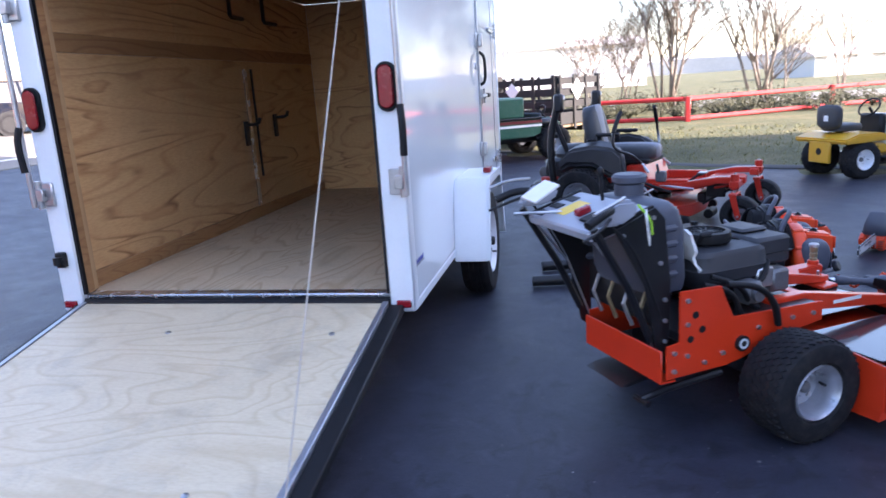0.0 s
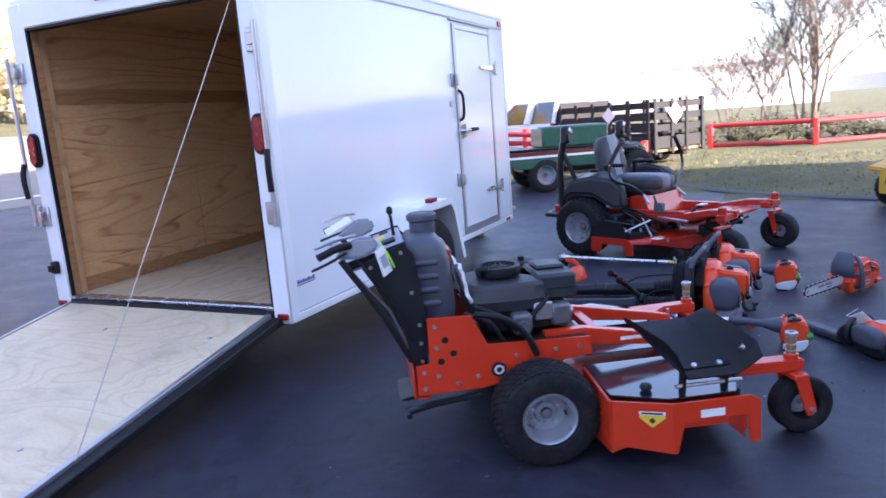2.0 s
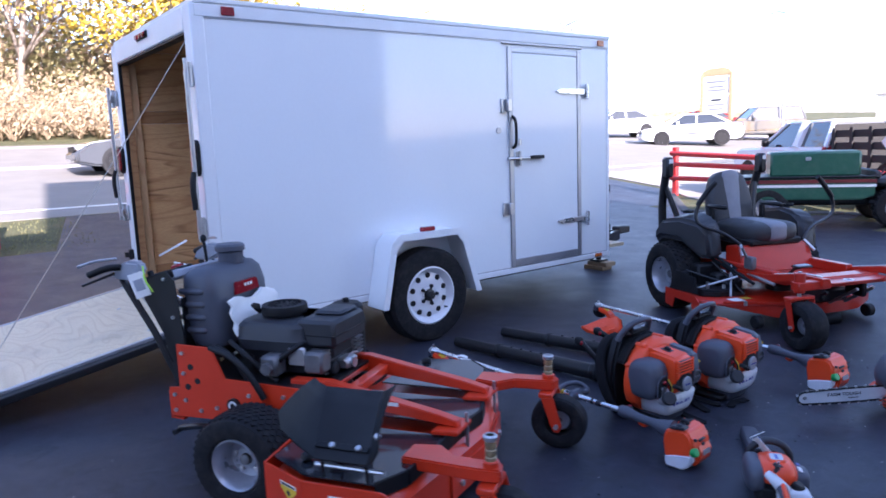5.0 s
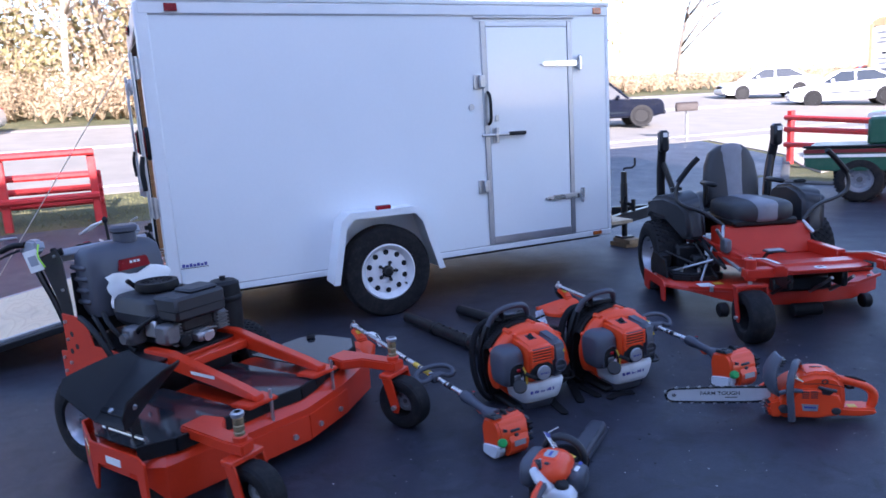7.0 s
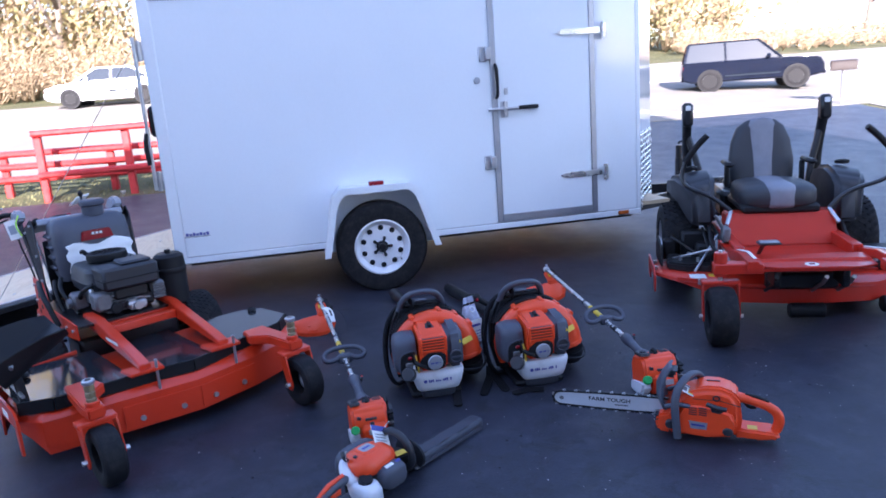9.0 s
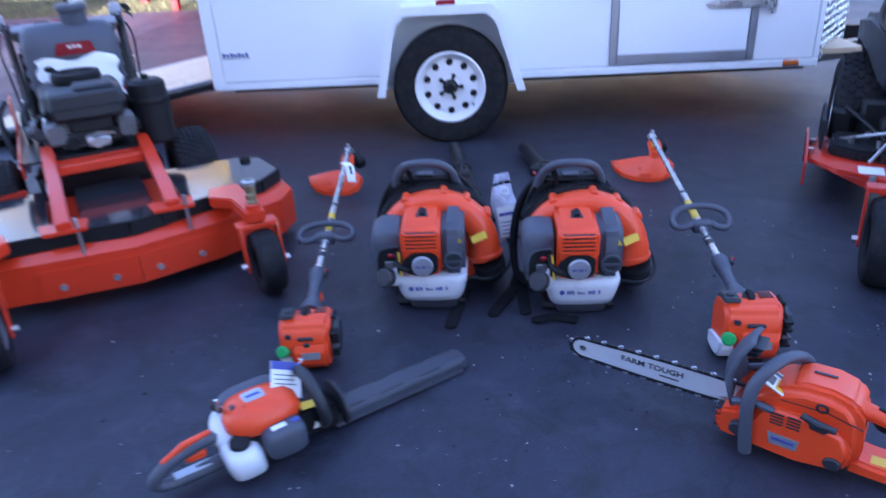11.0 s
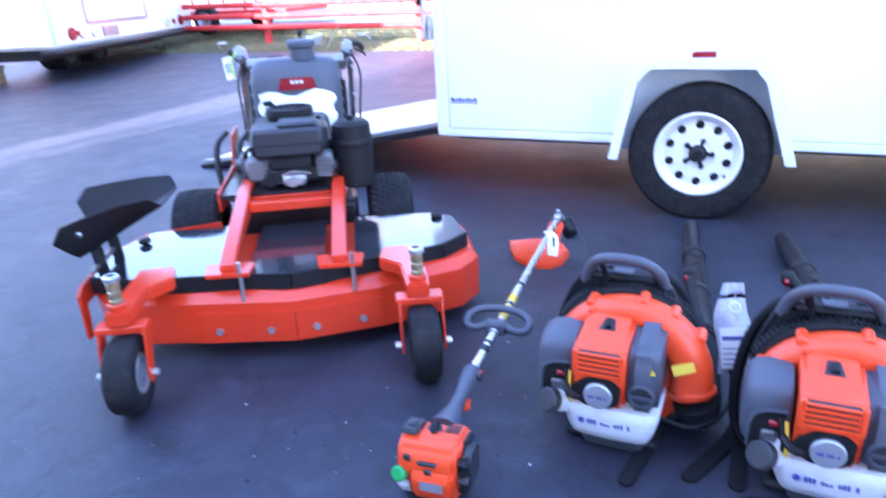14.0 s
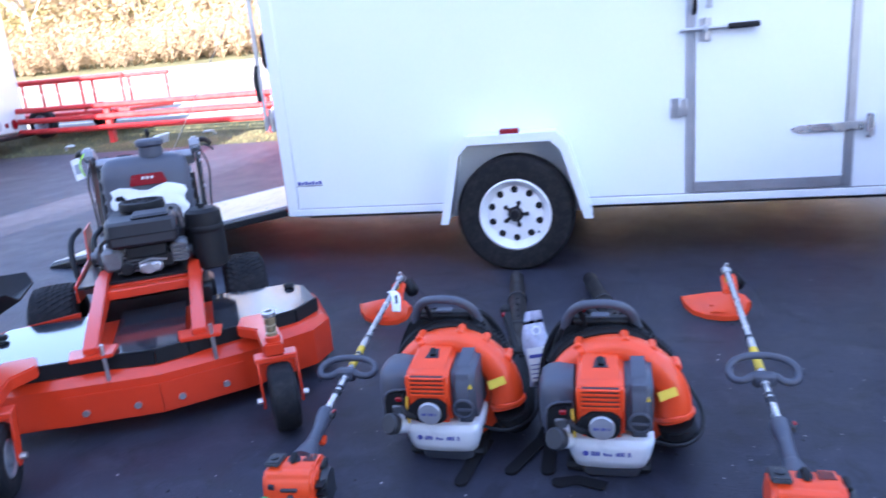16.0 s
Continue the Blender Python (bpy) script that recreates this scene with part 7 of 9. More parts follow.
# ---- string trimmers ----
def trimmer(at, turn, length, tag, loop_up, spread, shift, size):
    """The engine stands at the origin, the shaft runs along +x to the head."""
    t = thing("string_trimmer", "orange string trimmer with a long silver shaft lying on asphalt", "trimmer", at, turn, "string trimmers")
    body = part("engine_cover", M().prism([(0.055, 0.04), (0.068, 0.14), (0.045, 0.192), (-0.05, 0.205), (-0.082, 0.182), (-0.096, 0.125), (-0.09, 0.07), (-0.06, 0.032), (0.03, 0.028)], -0.088, 0.084, "y"), ORANGE_PLASTIC, t, "orange engine cover", 0.016, 3, 60)
    part("shoulder", M().prism([(0.06, 0.12), (0.05, 0.196), (-0.03, 0.204), (-0.06, 0.19), (-0.07, 0.15)], -0.094, -0.03, "y"), ORANGE_PLASTIC, body, "", 0.012, 2, 60)
    skirt = part("lower_skirt", M().prism([(-0.085, 0.135), (-0.106, 0.115), (-0.112, 0.075), (-0.095, 0.03), (-0.06, 0.012), (-0.03, 0.012), (-0.03, 0.13)], -0.08, 0.042, "y"), ORANGE_PLASTIC, body, "", 0.01, 2, 60)
    part("spec_label", M().box(-0.001, 0.001, -0.033, 0.033, -0.013, 0.013, 0, Matrix.Translation((-0.1105, -0.022, 0.088)) @ pose(0, 0, 0, 0, 8, 0)), SILVER, skirt, "silver spec label")
    part("side_slot", M().box(-0.098, -0.085, -0.035, 0.02, 0.142, 0.154, 0.003), CHARCOAL, body)
    part("slot_knob", M().box(-0.103, -0.09, -0.022, 0.0, 0.118, 0.134, 0.004), CHARCOAL, body)
    part("side_hole", M().prism([(0.042, 0.15), (0.06, 0.156), (0.058, 0.168), (0.04, 0.164)], -0.096, -0.084, "x"), DARK_PRINT_AND_SHADE, body)
    fc = part("filter_cover", M().prism([(0.028, 0.192), (0.026, 0.21), (-0.046, 0.217), (-0.052, 0.205)], 0.032, 0.083, "y"), CHARCOAL, t, "charcoal filter cover", 0.004, 2, 60)
    part("filter_knob", M().lathe([(0.014, 0.0), (0.014, 0.008), (0.0095, 0.011), (0.0, 0.011)], 14, Matrix.Translation((-0.012, 0.058, 0.211))), CHARCOAL, fc)
    part("filter_slot", M().box(-0.02, -0.004, 0.056, 0.06, 0.222, 0.2228), DARK_PRINT_AND_SHADE, fc)
    part("plug_hole", M().cyl((0.0, -0.003, 0.196), (-0.004, -0.003, 0.2035), 0.021, n=16), DARK_PRINT_AND_SHADE, body)
    part("plug_boot", M().tube([(0.016, -0.003, 0.2), (0.004, -0.003, 0.219), (-0.016, -0.005, 0.214), (-0.022, -0.006, 0.202)], 0.0095, 8, smooth=1), BLACK_PLASTIC, body)
    for k in range(5):
        y = -0.04 - k * 0.0085
        part("vent_slot", M().prism([(0.03, 0.1985), (-0.014, 0.2032), (-0.014, 0.2065), (0.03, 0.2018)], y, y + 0.0042, "y"), DARK_PRINT_AND_SHADE, body)
    tank = part("fuel_tank", M().prism([(-0.03, 0.004), (-0.06, 0.014), (-0.084, 0.04), (-0.092, 0.07), (-0.088, 0.088), (-0.07, 0.09), (0.0, 0.075), (0.05, 0.06), (0.05, 0.01), (0.03, 0.004)], 0.042, 0.093, "y"), TANK_WHITE, t, "white fuel tank", 0.02, 3, 60)
    cap = part("fuel_cap", M().cyl((-0.085, 0.07, 0.1), (-0.113, 0.075, 0.113), 0.0215, n=20, c=0.005), GREEN_CAP, tank, "bright green fuel cap")
    part("tank_base", M().box(-0.03, 0.05, -0.08, 0.09, 0.0, 0.03, 0.008), CHARCOAL, t)
    sc = part("starter_cover", M().prism([(0.04, 0.06), (0.042, 0.16), (0.01, 0.19), (-0.05, 0.186), (-0.078, 0.15), (-0.078, 0.075), (-0.05, 0.05)], -0.122, -0.085, "y"), CHARCOAL, t, "charcoal starter cover", 0.018, 3, 60)
    for k in range(4):
        part("starter_rib", M().prism([(-0.02 + 0.004 * k, 0.07 + k * 0.027), (-0.082, 0.066 + k * 0.027), (-0.086, 0.076 + k * 0.027), (-0.02, 0.082 + k * 0.027)], -0.118, -0.092, "y"), CAST if k == 1 else BLACK_PLASTIC, sc)
    part("starter_grip", M().cyl((-0.03, -0.1, 0.188), (0.02, -0.102, 0.19), 0.009, n=10, c=0.003), BLACK_PLASTIC, sc)
    for ob in t.children_recursive:
        ob.data.transform(Matrix.Scale(size, 4))
    # clutch cone, throttle grip and shaft
    z0 = 0.138
    part("clutch_cone", M().tube([(0.05, -0.004, 0.13), (0.085, -0.004, 0.132), (0.115, -0.003, 0.136), (0.14, -0.003, z0)], [0.046, 0.039, 0.03, 0.023], 18, smooth=1), GREY_PLASTIC, t, "slate-grey clutch cone", 0, 2, 60)
    grip = part("rear_grip", M().tube([(0.12, -0.003, z0), (0.17, -0.002, z0 + 0.004), (0.24, -0.002, z0 + 0.01), (0.265, -0.001, z0 + 0.013), (0.31, 0, z0 + 0.018), (0.318, 0, z0 + 0.019)], [0.024, 0.019, 0.021, 0.027, 0.028, 0.022], 14, smooth=1), GREY_PLASTIC, t, "slate-grey throttle grip", 0, 2, 60)
    part("trigger", M().tube([(0.18, -0.012, z0 - 0.012), (0.2, -0.018, z0 - 0.034), (0.225, -0.014, z0 - 0.02)], 0.008, 8, smooth=1), ORANGE_PLASTIC, grip, "orange trigger")
    part("lockout", M().tube([(0.175, 0.004, z0 + 0.014), (0.22, 0.006, z0 + 0.022), (0.25, 0.004, z0 + 0.02)], 0.006, 8), GREY_PLASTIC, grip)
    part("switch", M().box(0.27, 0.3, -0.038, -0.02, z0 + 0.012, z0 + 0.036, 0.005), CHARCOAL, grip)
    part("switch_key", M().box(0.276, 0.294, -0.041, -0.03, z0 + 0.034, z0 + 0.04, 0.002), RED_LENS, grip, "red stop switch")
    a, b = Vector((0.30, 0, z0 + 0.018)), Vector((length - 0.04, 0, 0.188))
    part("shaft", M().cyl(a, b, 0.0132, n=16), CHROME, t, "silver drive shaft")

    def on_shaft(x):
        return a.lerp(b, (x - 0.30) / (length - 0.34))
    for x0, x1 in ((0.415, 0.445), (0.462, 0.474), (0.885, 0.9)):
        part("shaft_band", M().tube([on_shaft(x0), on_shaft(x1)], 0.0146, 14), DARK_PRINT_AND_SHADE, t)
    part("shaft_label", M().tube([on_shaft(0.635), on_shaft(0.72)], 0.0141, 14), YELLOW_LABEL, t, "yellow warning label")
    part("shaft_label", M().tube([on_shaft(0.73), on_shaft(0.742)], 0.0141, 14), DARK_PRINT_AND_SHADE, t)
    part("shaft_label", M().tube([on_shaft(0.75), on_shaft(0.80)], 0.0141, 14), YELLOW_LABEL, t)
    # loop handle clamped on the shaft and tipped towards the head
    c = on_shaft(0.57)
    pts = [(0.0, -0.03, 0.018), (-0.012, -0.055, 0.004), (-0.008, -0.088, 0.0), (0.012, -0.105, 0.01), (0.038, -0.1, 0.032), (0.058, -0.065, 0.05), (0.066, 0.0, 0.055), (0.058, 0.065, 0.05), (0.038, 0.1, 0.032), (0.012, 0.105, 0.01), (-0.008, 0.088, 0.0), (-0.012, 0.055, 0.004), (0.0, 0.03, 0.018)]
    loop = part("loop_handle", M().tube([c + Vector((x, y, z * loop_up)) for x, y, z in pts], 0.0125, 10, smooth=2), GREY_PLASTIC, t, "slate-grey loop handle", 0, 2, 60)
    part("loop_clamp", M().box(c.x - 0.02, c.x + 0.02, -0.036, 0.036, c.z - 0.02, c.z + 0.03, 0.01), GREY_PLASTIC, loop)
    part("clamp_plate", M().tube([on_shaft(0.54), on_shaft(0.605)], 0.0165, 14), CHROME, loop)
    # gear head, line head and guard
    h = Vector((length, 0, 0.188))
    part("gear_head", M().tube([h - Vector((0.06, 0, 0)), h - Vector((0.02, 0, 0)), h + Vector((0.012, 0, -0.006)), h + Vector((0.03, -0.012, -0.035))], [0.016, 0.022, 0.025, 0.02], 14, smooth=1).cyl(h + Vector((-0.005, 0, 0.015)), h + Vector((-0.005, 0, 0.034)), 0.011, n=8), CHROME, t, "bright gear head", 0, 2, 60)
    part("line_head", M().lathe([(0.02, 0.03), (0.04, 0.026), (0.05, 0.01), (0.05, -0.012), (0.04, -0.028), (0.015, -0.034), (0, -0.034)], 24, Matrix.Translation(h + Vector((0.02, -0.042, -0.055))) @ pose(0, 0, 0, 62, 22, 0)), BLACK_PLASTIC, t, "black line head")
    part("cutting_line", M().tube([h + Vector((0.02, -0.07, -0.05)), h + Vector((-0.02, -0.13, -0.1)), h + Vector((-0.1, -0.15, -0.16)), h + Vector((-0.16, -0.13, -0.183))], 0.0016, 5, smooth=2), DARK_PRINT_AND_SHADE, t)
    outer = [(-0.035, 0.256, 0.052), (-0.085, 0.243, 0.03), (-0.15, 0.20, 0.014), (-0.2, 0.135, 0.01), (-0.225, 0.06, 0.01), (-0.228, -0.005, 0.014), (-0.205, -0.06, 0.03), (-0.165, -0.085, 0.06)]
    inner = [(-0.032, 0.25, 0.066), (-0.062, 0.19, 0.09), (-0.09, 0.12, 0.11), (-0.11, 0.07, 0.122), (-0.125, 0.03, 0.128), (-0.13, -0.01, 0.126), (-0.13, -0.05, 0.115), (-0.14, -0.078, 0.09)]
    rings = []
    for (x0, y0, w0), (x1, y1, w1) in zip(outer, inner):
        o_, i_ = Vector((length + x0 * 0.84, y0 * spread + shift, w0)), Vector((length + x1, y1 * spread + shift, w1))
        mid = o_.lerp(i_, 0.55) + Vector((-0.012, 0, 0.014))
        rings.append([o_ + Vector((0, 0, 0.022)), o_ + Vector((0.006, 0, 0.02)), mid, i_, i_ - Vector((0, 0, 0.006)), mid - Vector((0, 0, 0.007)), o_ + Vector((0.004, 0, 0.0)), o_])
    guard = part("guard", M().loft(rings), ORANGE_PLASTIC, t, "orange cutting guard resting on the asphalt", 0, 2, 45)
    part("guard_mount", M().loft([[(length + x, y + shift * 0.4, z) for y, z in ((-0.03, zz), (0.035, zz), (0.035, zz - 0.03), (-0.03, zz - 0.03))] for x, zz in ((-0.135, 0.135), (-0.09, 0.165), (-0.025, 0.182))]), ORANGE_PLASTIC, guard, "", 0.008, 2, 60)
    part("guard_label", M().box(-0.018, 0.018, -0.015, 0.015, 0.0, 0.001, 0, Matrix.Translation((length - 0.085, 0.006 + shift * 0.4, 0.1695)) @ pose(0, 0, 0, 0, -24, 0)), YELLOW_LABEL, guard)
    for k in range(3):
        part("guard_rib", M().box(length - 0.185 + k * 0.03, length - 0.179 + k * 0.03, 0.05 * spread + shift, 0.12 * spread + shift, 0.045 + k * 0.022, 0.052 + k * 0.022), ORANGE_PLASTIC, guard)
    if tag:
        p = on_shaft(length - 0.24)
        tg = part("hang_tag", M().tube([p + Vector((0.02, 0.012, 0.012)), p + Vector((0.0, -0.012, 0.017)), p + Vector((-0.03, -0.03, 0.0)), p + Vector((-0.075, -0.035, -0.055))], [0.014, 0.02, 0.026, 0.022], 8, smooth=1, flat=0.25), PAPER, t, "crumpled white hang tag")
        part("tag_print", M().tube([p + Vector((-0.028, -0.03, 0.009)), p + Vector((-0.055, -0.036, -0.022))], 0.007, 6, flat=0.3), DARK_PRINT_AND_SHADE, tg)
    return t


trimmer((2.495, 1.112, 0), 185.0, 1.622, True, 0.75, 0.86, 0.0, 0.88)
trimmer((2.478, 2.455, 0), 177.4, 1.652, False, 1.1, 0.86, -0.02, 0.95)


# ---- chain saw ----
def text_mesh(words, size, name, material, parent, m, label=""):
    c = bpy.data.curves.new(name, "FONT")
    c.body, c.size, c.align_x, c.align_y, c.extrude = words, size, "CENTER", "CENTER", 0.0004
    c.offset = size * 0.022
    tmp = bpy.data.objects.new(name, c)
    me = bpy.data.meshes.new_from_object(tmp)
    bpy.data.objects.remove(tmp)
    me.transform(m)
    me.materials.clear()
    me.materials.append(material)
    ob = new(name, me)
    ob.parent = parent
    return tagged(ob, label)


BAR_PAINT = mat("pale painted bar", (0.56, 0.58, 0.62), 0.4, 0.2, 0.06, 12, 0.05, 160)


def chain_saw():
    """The bar points along +x; the starter side faces +y."""
    t = thing("chain_saw", "orange chain saw with a long printed silver bar standing on asphalt", "chain saw", (2.842, 2.325, 0), -122.2)
    t.matrix_basis = t.matrix_basis @ Matrix.Diagonal((1.02, 0.96, 0.86, 1.0))
    zc = 0.127
    nose_arc = [(0.428 + 0.034 * math.cos(a), zc - 0.003 + 0.034 * math.sin(a)) for a in [radians(90 - k * 20) for k in range(10)]]
    bar_pts = [(-0.03, zc - 0.036), (-0.03, zc + 0.036), (0.12, zc + 0.039), (0.28, zc + 0.037)] + nose_arc + [(0.28, zc - 0.041), (0.12, zc - 0.041)]
    bar = part("guide_bar", M().prism(bar_pts, -0.003, 0.003, "y"), BAR_PAINT, t, "silver guide bar", 0.0006, 1)
    run = bar_pts[1:] + [bar_pts[0]]
    ch = part("chain", M().tube([(x, 0.0, z) for x, z in run], 0.0056, 6), BLACK_STEEL, bar, "black saw chain")
    links, left = [], 0.0
    for p, q in zip(run, run[1:]):
        a, b = Vector(p), Vector(q)
        while left < (b - a).length:
            links.append((a + (b - a).normalized() * left, (b - a).normalized()))
            left += 0.0165
        left -= (b - a).length
    tooth_a = M().prism([(-0.006, -0.003), (-0.005, 0.006), (0.001, 0.0075), (0.003, 0.001), (0.007, 0.004), (0.0075, -0.003)], -0.0035, 0.0035, "y")
    tooth_b = M().box(-0.006, 0.006, -0.0048, 0.0048, -0.004, 0.002)
    mesh_a, mesh_b = mesh_of("cutter", tooth_a, STEEL, 0, 2, 0), mesh_of("tie_strap", tooth_b, BLACK_STEEL, 0, 2, 0)
    for k, (p, d) in enumerate(links):
        up = Vector((-d.y, d.x))
        q = p + up * 0.0055
        ob = new("cutter" if k % 3 == 0 else "tie_strap", mesh_a if k % 3 == 0 else mesh_b)
        ob.matrix_basis = Matrix.Translation((q.x, 0, q.y)) @ pose(0, 0, 0, 0, -math.degrees(math.atan2(d.y, d.x)), 0)
        ob.parent = ch
    face = Matrix.Translation((0.228, 0.0033, zc + 0.006)) @ Matrix(((-1, 0, 0, 0), (0, 0, 1, 0), (0, 1, 0, 0), (0, 0, 0, 1)))
    text_mesh("FARM TOUGH", 0.027, "bar_lettering", DARK_PRINT_AND_SHADE, bar, face, "dark printed lettering")
    for k in range(9):
        if k != 0:
            part("bar_mark", M().box(0.146 + k * 0.0068, 0.1515 + k * 0.0068, 0.0031, 0.0037, zc - 0.0195, zc - 0.0135), DARK_PRINT_AND_SHADE, bar)
    part("nose_rivet", M().lathe([(0.01, 0.0), (0.01, 0.0006), (0.006, 0.0008), (0.0055, 0.0)], 14, Matrix.Translation((0.428, 0.003, zc - 0.003)) @ pose(0, 0, 0, -90)), CAST, bar)
    # powerhead
    prof = [(0.0, 0.032), (0.012, 0.075), (0.01, 0.13), (-0.012, 0.175), (-0.05, 0.216), (-0.10, 0.247), (-0.145, 0.261), (-0.2, 0.262), (-0.245, 0.246), (-0.272, 0.2), (-0.28, 0.12), (-0.275, 0.06), (-0.245, 0.03), (-0.05, 0.022)]
    body = part("housing", M().prism(prof, -0.072, 0.078, "y"), ORANGE_PLASTIC, t, "orange engine housing", 0.022, 3, 60)
    part("top_cover", M().prism([(-0.105, 0.232), (-0.112, 0.258), (-0.15, 0.27), (-0.2, 0.27), (-0.25, 0.252), (-0.272, 0.215), (-0.262, 0.196), (-0.2, 0.236)], -0.062, 0.055, "y"), ORANGE_PLASTIC, body, "orange top cover", 0.014, 3, 60)
    part("cover_groove", M().prism([(-0.15, 0.2715), (-0.2, 0.2715), (-0.2, 0.2735), (-0.15, 0.2735)], -0.012, -0.004, "y"), DARK_PRINT_AND_SHADE, body)
    part("clutch_cover", M().prism([(0.045, 0.06), (0.05, 0.12), (0.0, 0.165), (-0.15, 0.16), (-0.18, 0.06), (-0.05, 0.03)], -0.105, -0.06, "y"), ORANGE_PLASTIC, body, "", 0.012)
    nose = part("nose", M().prism([(-0.02, 0.025), (0.03, 0.03), (0.04, 0.07), (0.034, 0.115), (-0.02, 0.13)], 0.012, 0.07, "y"), ORANGE_PLASTIC, body, "", 0.01)
    for k in range(4):
        part("bumper_spike", M().prism([(0.03, 0.05 + k * 0.017), (0.05, 0.056 + k * 0.017), (0.03, 0.063 + k * 0.017)], 0.006, 0.011, "y"), STEEL, nose)
        part("nose_slot", M().box(0.028, 0.041, 0.025, 0.06, 0.045 + k * 0.019, 0.052 + k * 0.019), DARK_PRINT_AND_SHADE, nose)
    st = part("starter_case", M().prism([(-0.045, 0.045), (-0.035, 0.12), (-0.06, 0.182), (-0.1, 0.195), (-0.165, 0.192), (-0.24, 0.165), (-0.264, 0.11), (-0.25, 0.05), (-0.15, 0.035)], 0.07, 0.1, "y"), ORANGE_PLASTIC, body, "orange starter case", 0.012, 3, 60)
    for i in range(2):
        for k in range(4):
            x0, w0 = -0.087 - i * 0.036, 0.146 + k * 0.0105
            part("vent_slot", M().prism([(x0, w0 + 0.002), (x0 - 0.029, w0), (x0 - 0.029, w0 + 0.0055), (x0, w0 + 0.0075)], 0.0985, 0.1012, "y"), DARK_PRINT_AND_SHADE, st)
    part("maker_plate", M().prism([(-0.086, 0.118), (-0.156, 0.112), (-0.152, 0.078), (-0.094, 0.08)], 0.0985, 0.1015, "y"), SILVER, st, "silver maker's plate")
    part("plate_mark", M().prism([(-0.096, 0.105), (-0.146, 0.101), (-0.146, 0.092), (-0.098, 0.095)], 0.1015, 0.1022, "y"), BLUE_PRINT, st)
    part("oil_cap", M().cyl((-0.228, 0.085, 0.078), (-0.228, 0.108, 0.078), 0.019, n=18, c=0.003), CHARCOAL, st)
    part("pull_handle", M().tube([(-0.15, 0.108, 0.21), (-0.185, 0.112, 0.198), (-0.222, 0.106, 0.188)], [0.009, 0.011, 0.009], 10), CHARCOAL, st, "charcoal pull handle")
    part("pull_recess", M().prism([(-0.165, 0.192), (-0.215, 0.178), (-0.2, 0.162), (-0.17, 0.168)], 0.0975, 0.1008, "y"), DARK_PRINT_AND_SHADE, st)
    part("choke_hole", M().lathe([(0.014, 0.0), (0.014, 0.004), (0.009, 0.005), (0.008, 0.0)], 14, Matrix.Translation((-0.186, 0.0775, 0.226)) @ pose(0, 0, 0, -90)), DARK_PRINT_AND_SHADE, body)
    tilt = Matrix.Translation((-0.082, 0.036, 0.2375)) @ pose(0, 0, 0, -6, -32, 0)
    part("warning_label", M().box(-0.03, 0.03, -0.03, 0.036, 0.0, 0.0035, 0, tilt), PAPER, body, "white and yellow warning label")
    part("label_patch", M().box(-0.022, 0.0, -0.008, 0.03, 0.0036, 0.0044, 0, tilt), YELLOW_LABEL, body)
    part("label_print", M().box(-0.024, 0.024, -0.024, -0.014, 0.0036, 0.0044, 0, tilt).box(0.006, 0.024, -0.006, 0.026, 0.0036, 0.0042, 0, tilt), CAST, body)
    part("fuel_cap", M().cyl((-0.02, 0.076, 0.085), (-0.02, 0.1, 0.085), 0.021, n=16, c=0.003), CHARCOAL, body)
    part("cover_seam", M().prism([(-0.272, 0.192), (-0.2, 0.214), (-0.1, 0.214), (-0.1, 0.2165), (-0.2, 0.217), (-0.272, 0.195)], 0.0765, 0.0792, "y"), DARK_PRINT_AND_SHADE, body)
    # front handle and kickback guard
    part("front_handle", M().tube([(-0.046, 0.108, 0.03), (-0.041, 0.112, 0.1), (-0.034, 0.108, 0.19), (-0.042, 0.092, 0.255), (-0.066, 0.055, 0.294), (-0.092, 0.0, 0.302), (-0.118, -0.05, 0.283), (-0.134, -0.084, 0.24), (-0.136, -0.098, 0.16), (-0.13, -0.1, 0.09)], 0.0158, 12, smooth=2), GREY_PLASTIC, t, "slate-grey front handle", 0, 2, 60)
    rings = []
    for z, x, w, k in ((0.15, 0.006, 0.086, 0.018), (0.2, 0.018, 0.085, 0.022), (0.25, 0.02, 0.078, 0.02), (0.3, 0.008, 0.066, 0.014), (0.335, -0.008, 0.055, 0.008), (0.345, -0.014, 0.046, 0.004)):
        ys = [w * (1 - q / 5) for q in range(11)]
        rings.append([(x + k * (1 - (y / w) ** 2), y, z) for y in ys] + [(x - 0.012 + k * (1 - (y / w) ** 2), y * 0.96, z) for y in ys[::-1]])
    guard = part("front_guard", M().loft(rings), GREY_PLASTIC, t, "slate-grey kickback guard", 0.002, 1, 50)
    for k in range(3):
        z = 0.292 + k * 0.014
        part("guard_slot", M().box(-0.03 - k * 0.006, -0.004 - k * 0.006, -0.03, 0.035, z, z + 0.006), DARK_PRINT_AND_SHADE, guard)
    for s in (-1, 1):
        part("guard_arm", M().tube([(0.0, s * 0.085, 0.17), (-0.05, s * 0.092, 0.19), (-0.09, s * 0.09, 0.18)], 0.011, 8, smooth=1), GREY_PLASTIC, guard)
    # rear handle loop over its foot
    part("rear_handle", M().tube([(-0.25, 0.012, 0.212), (-0.30, 0.012, 0.203), (-0.37, 0.012, 0.178), (-0.408, 0.012, 0.145), (-0.414, 0.012, 0.1), (-0.402, 0.012, 0.06)], [0.026, 0.021, 0.0205, 0.0205, 0.02, 0.019], 12, smooth=2), ORANGE_PLASTIC, t, "orange rear handle loop", 0, 2, 60)
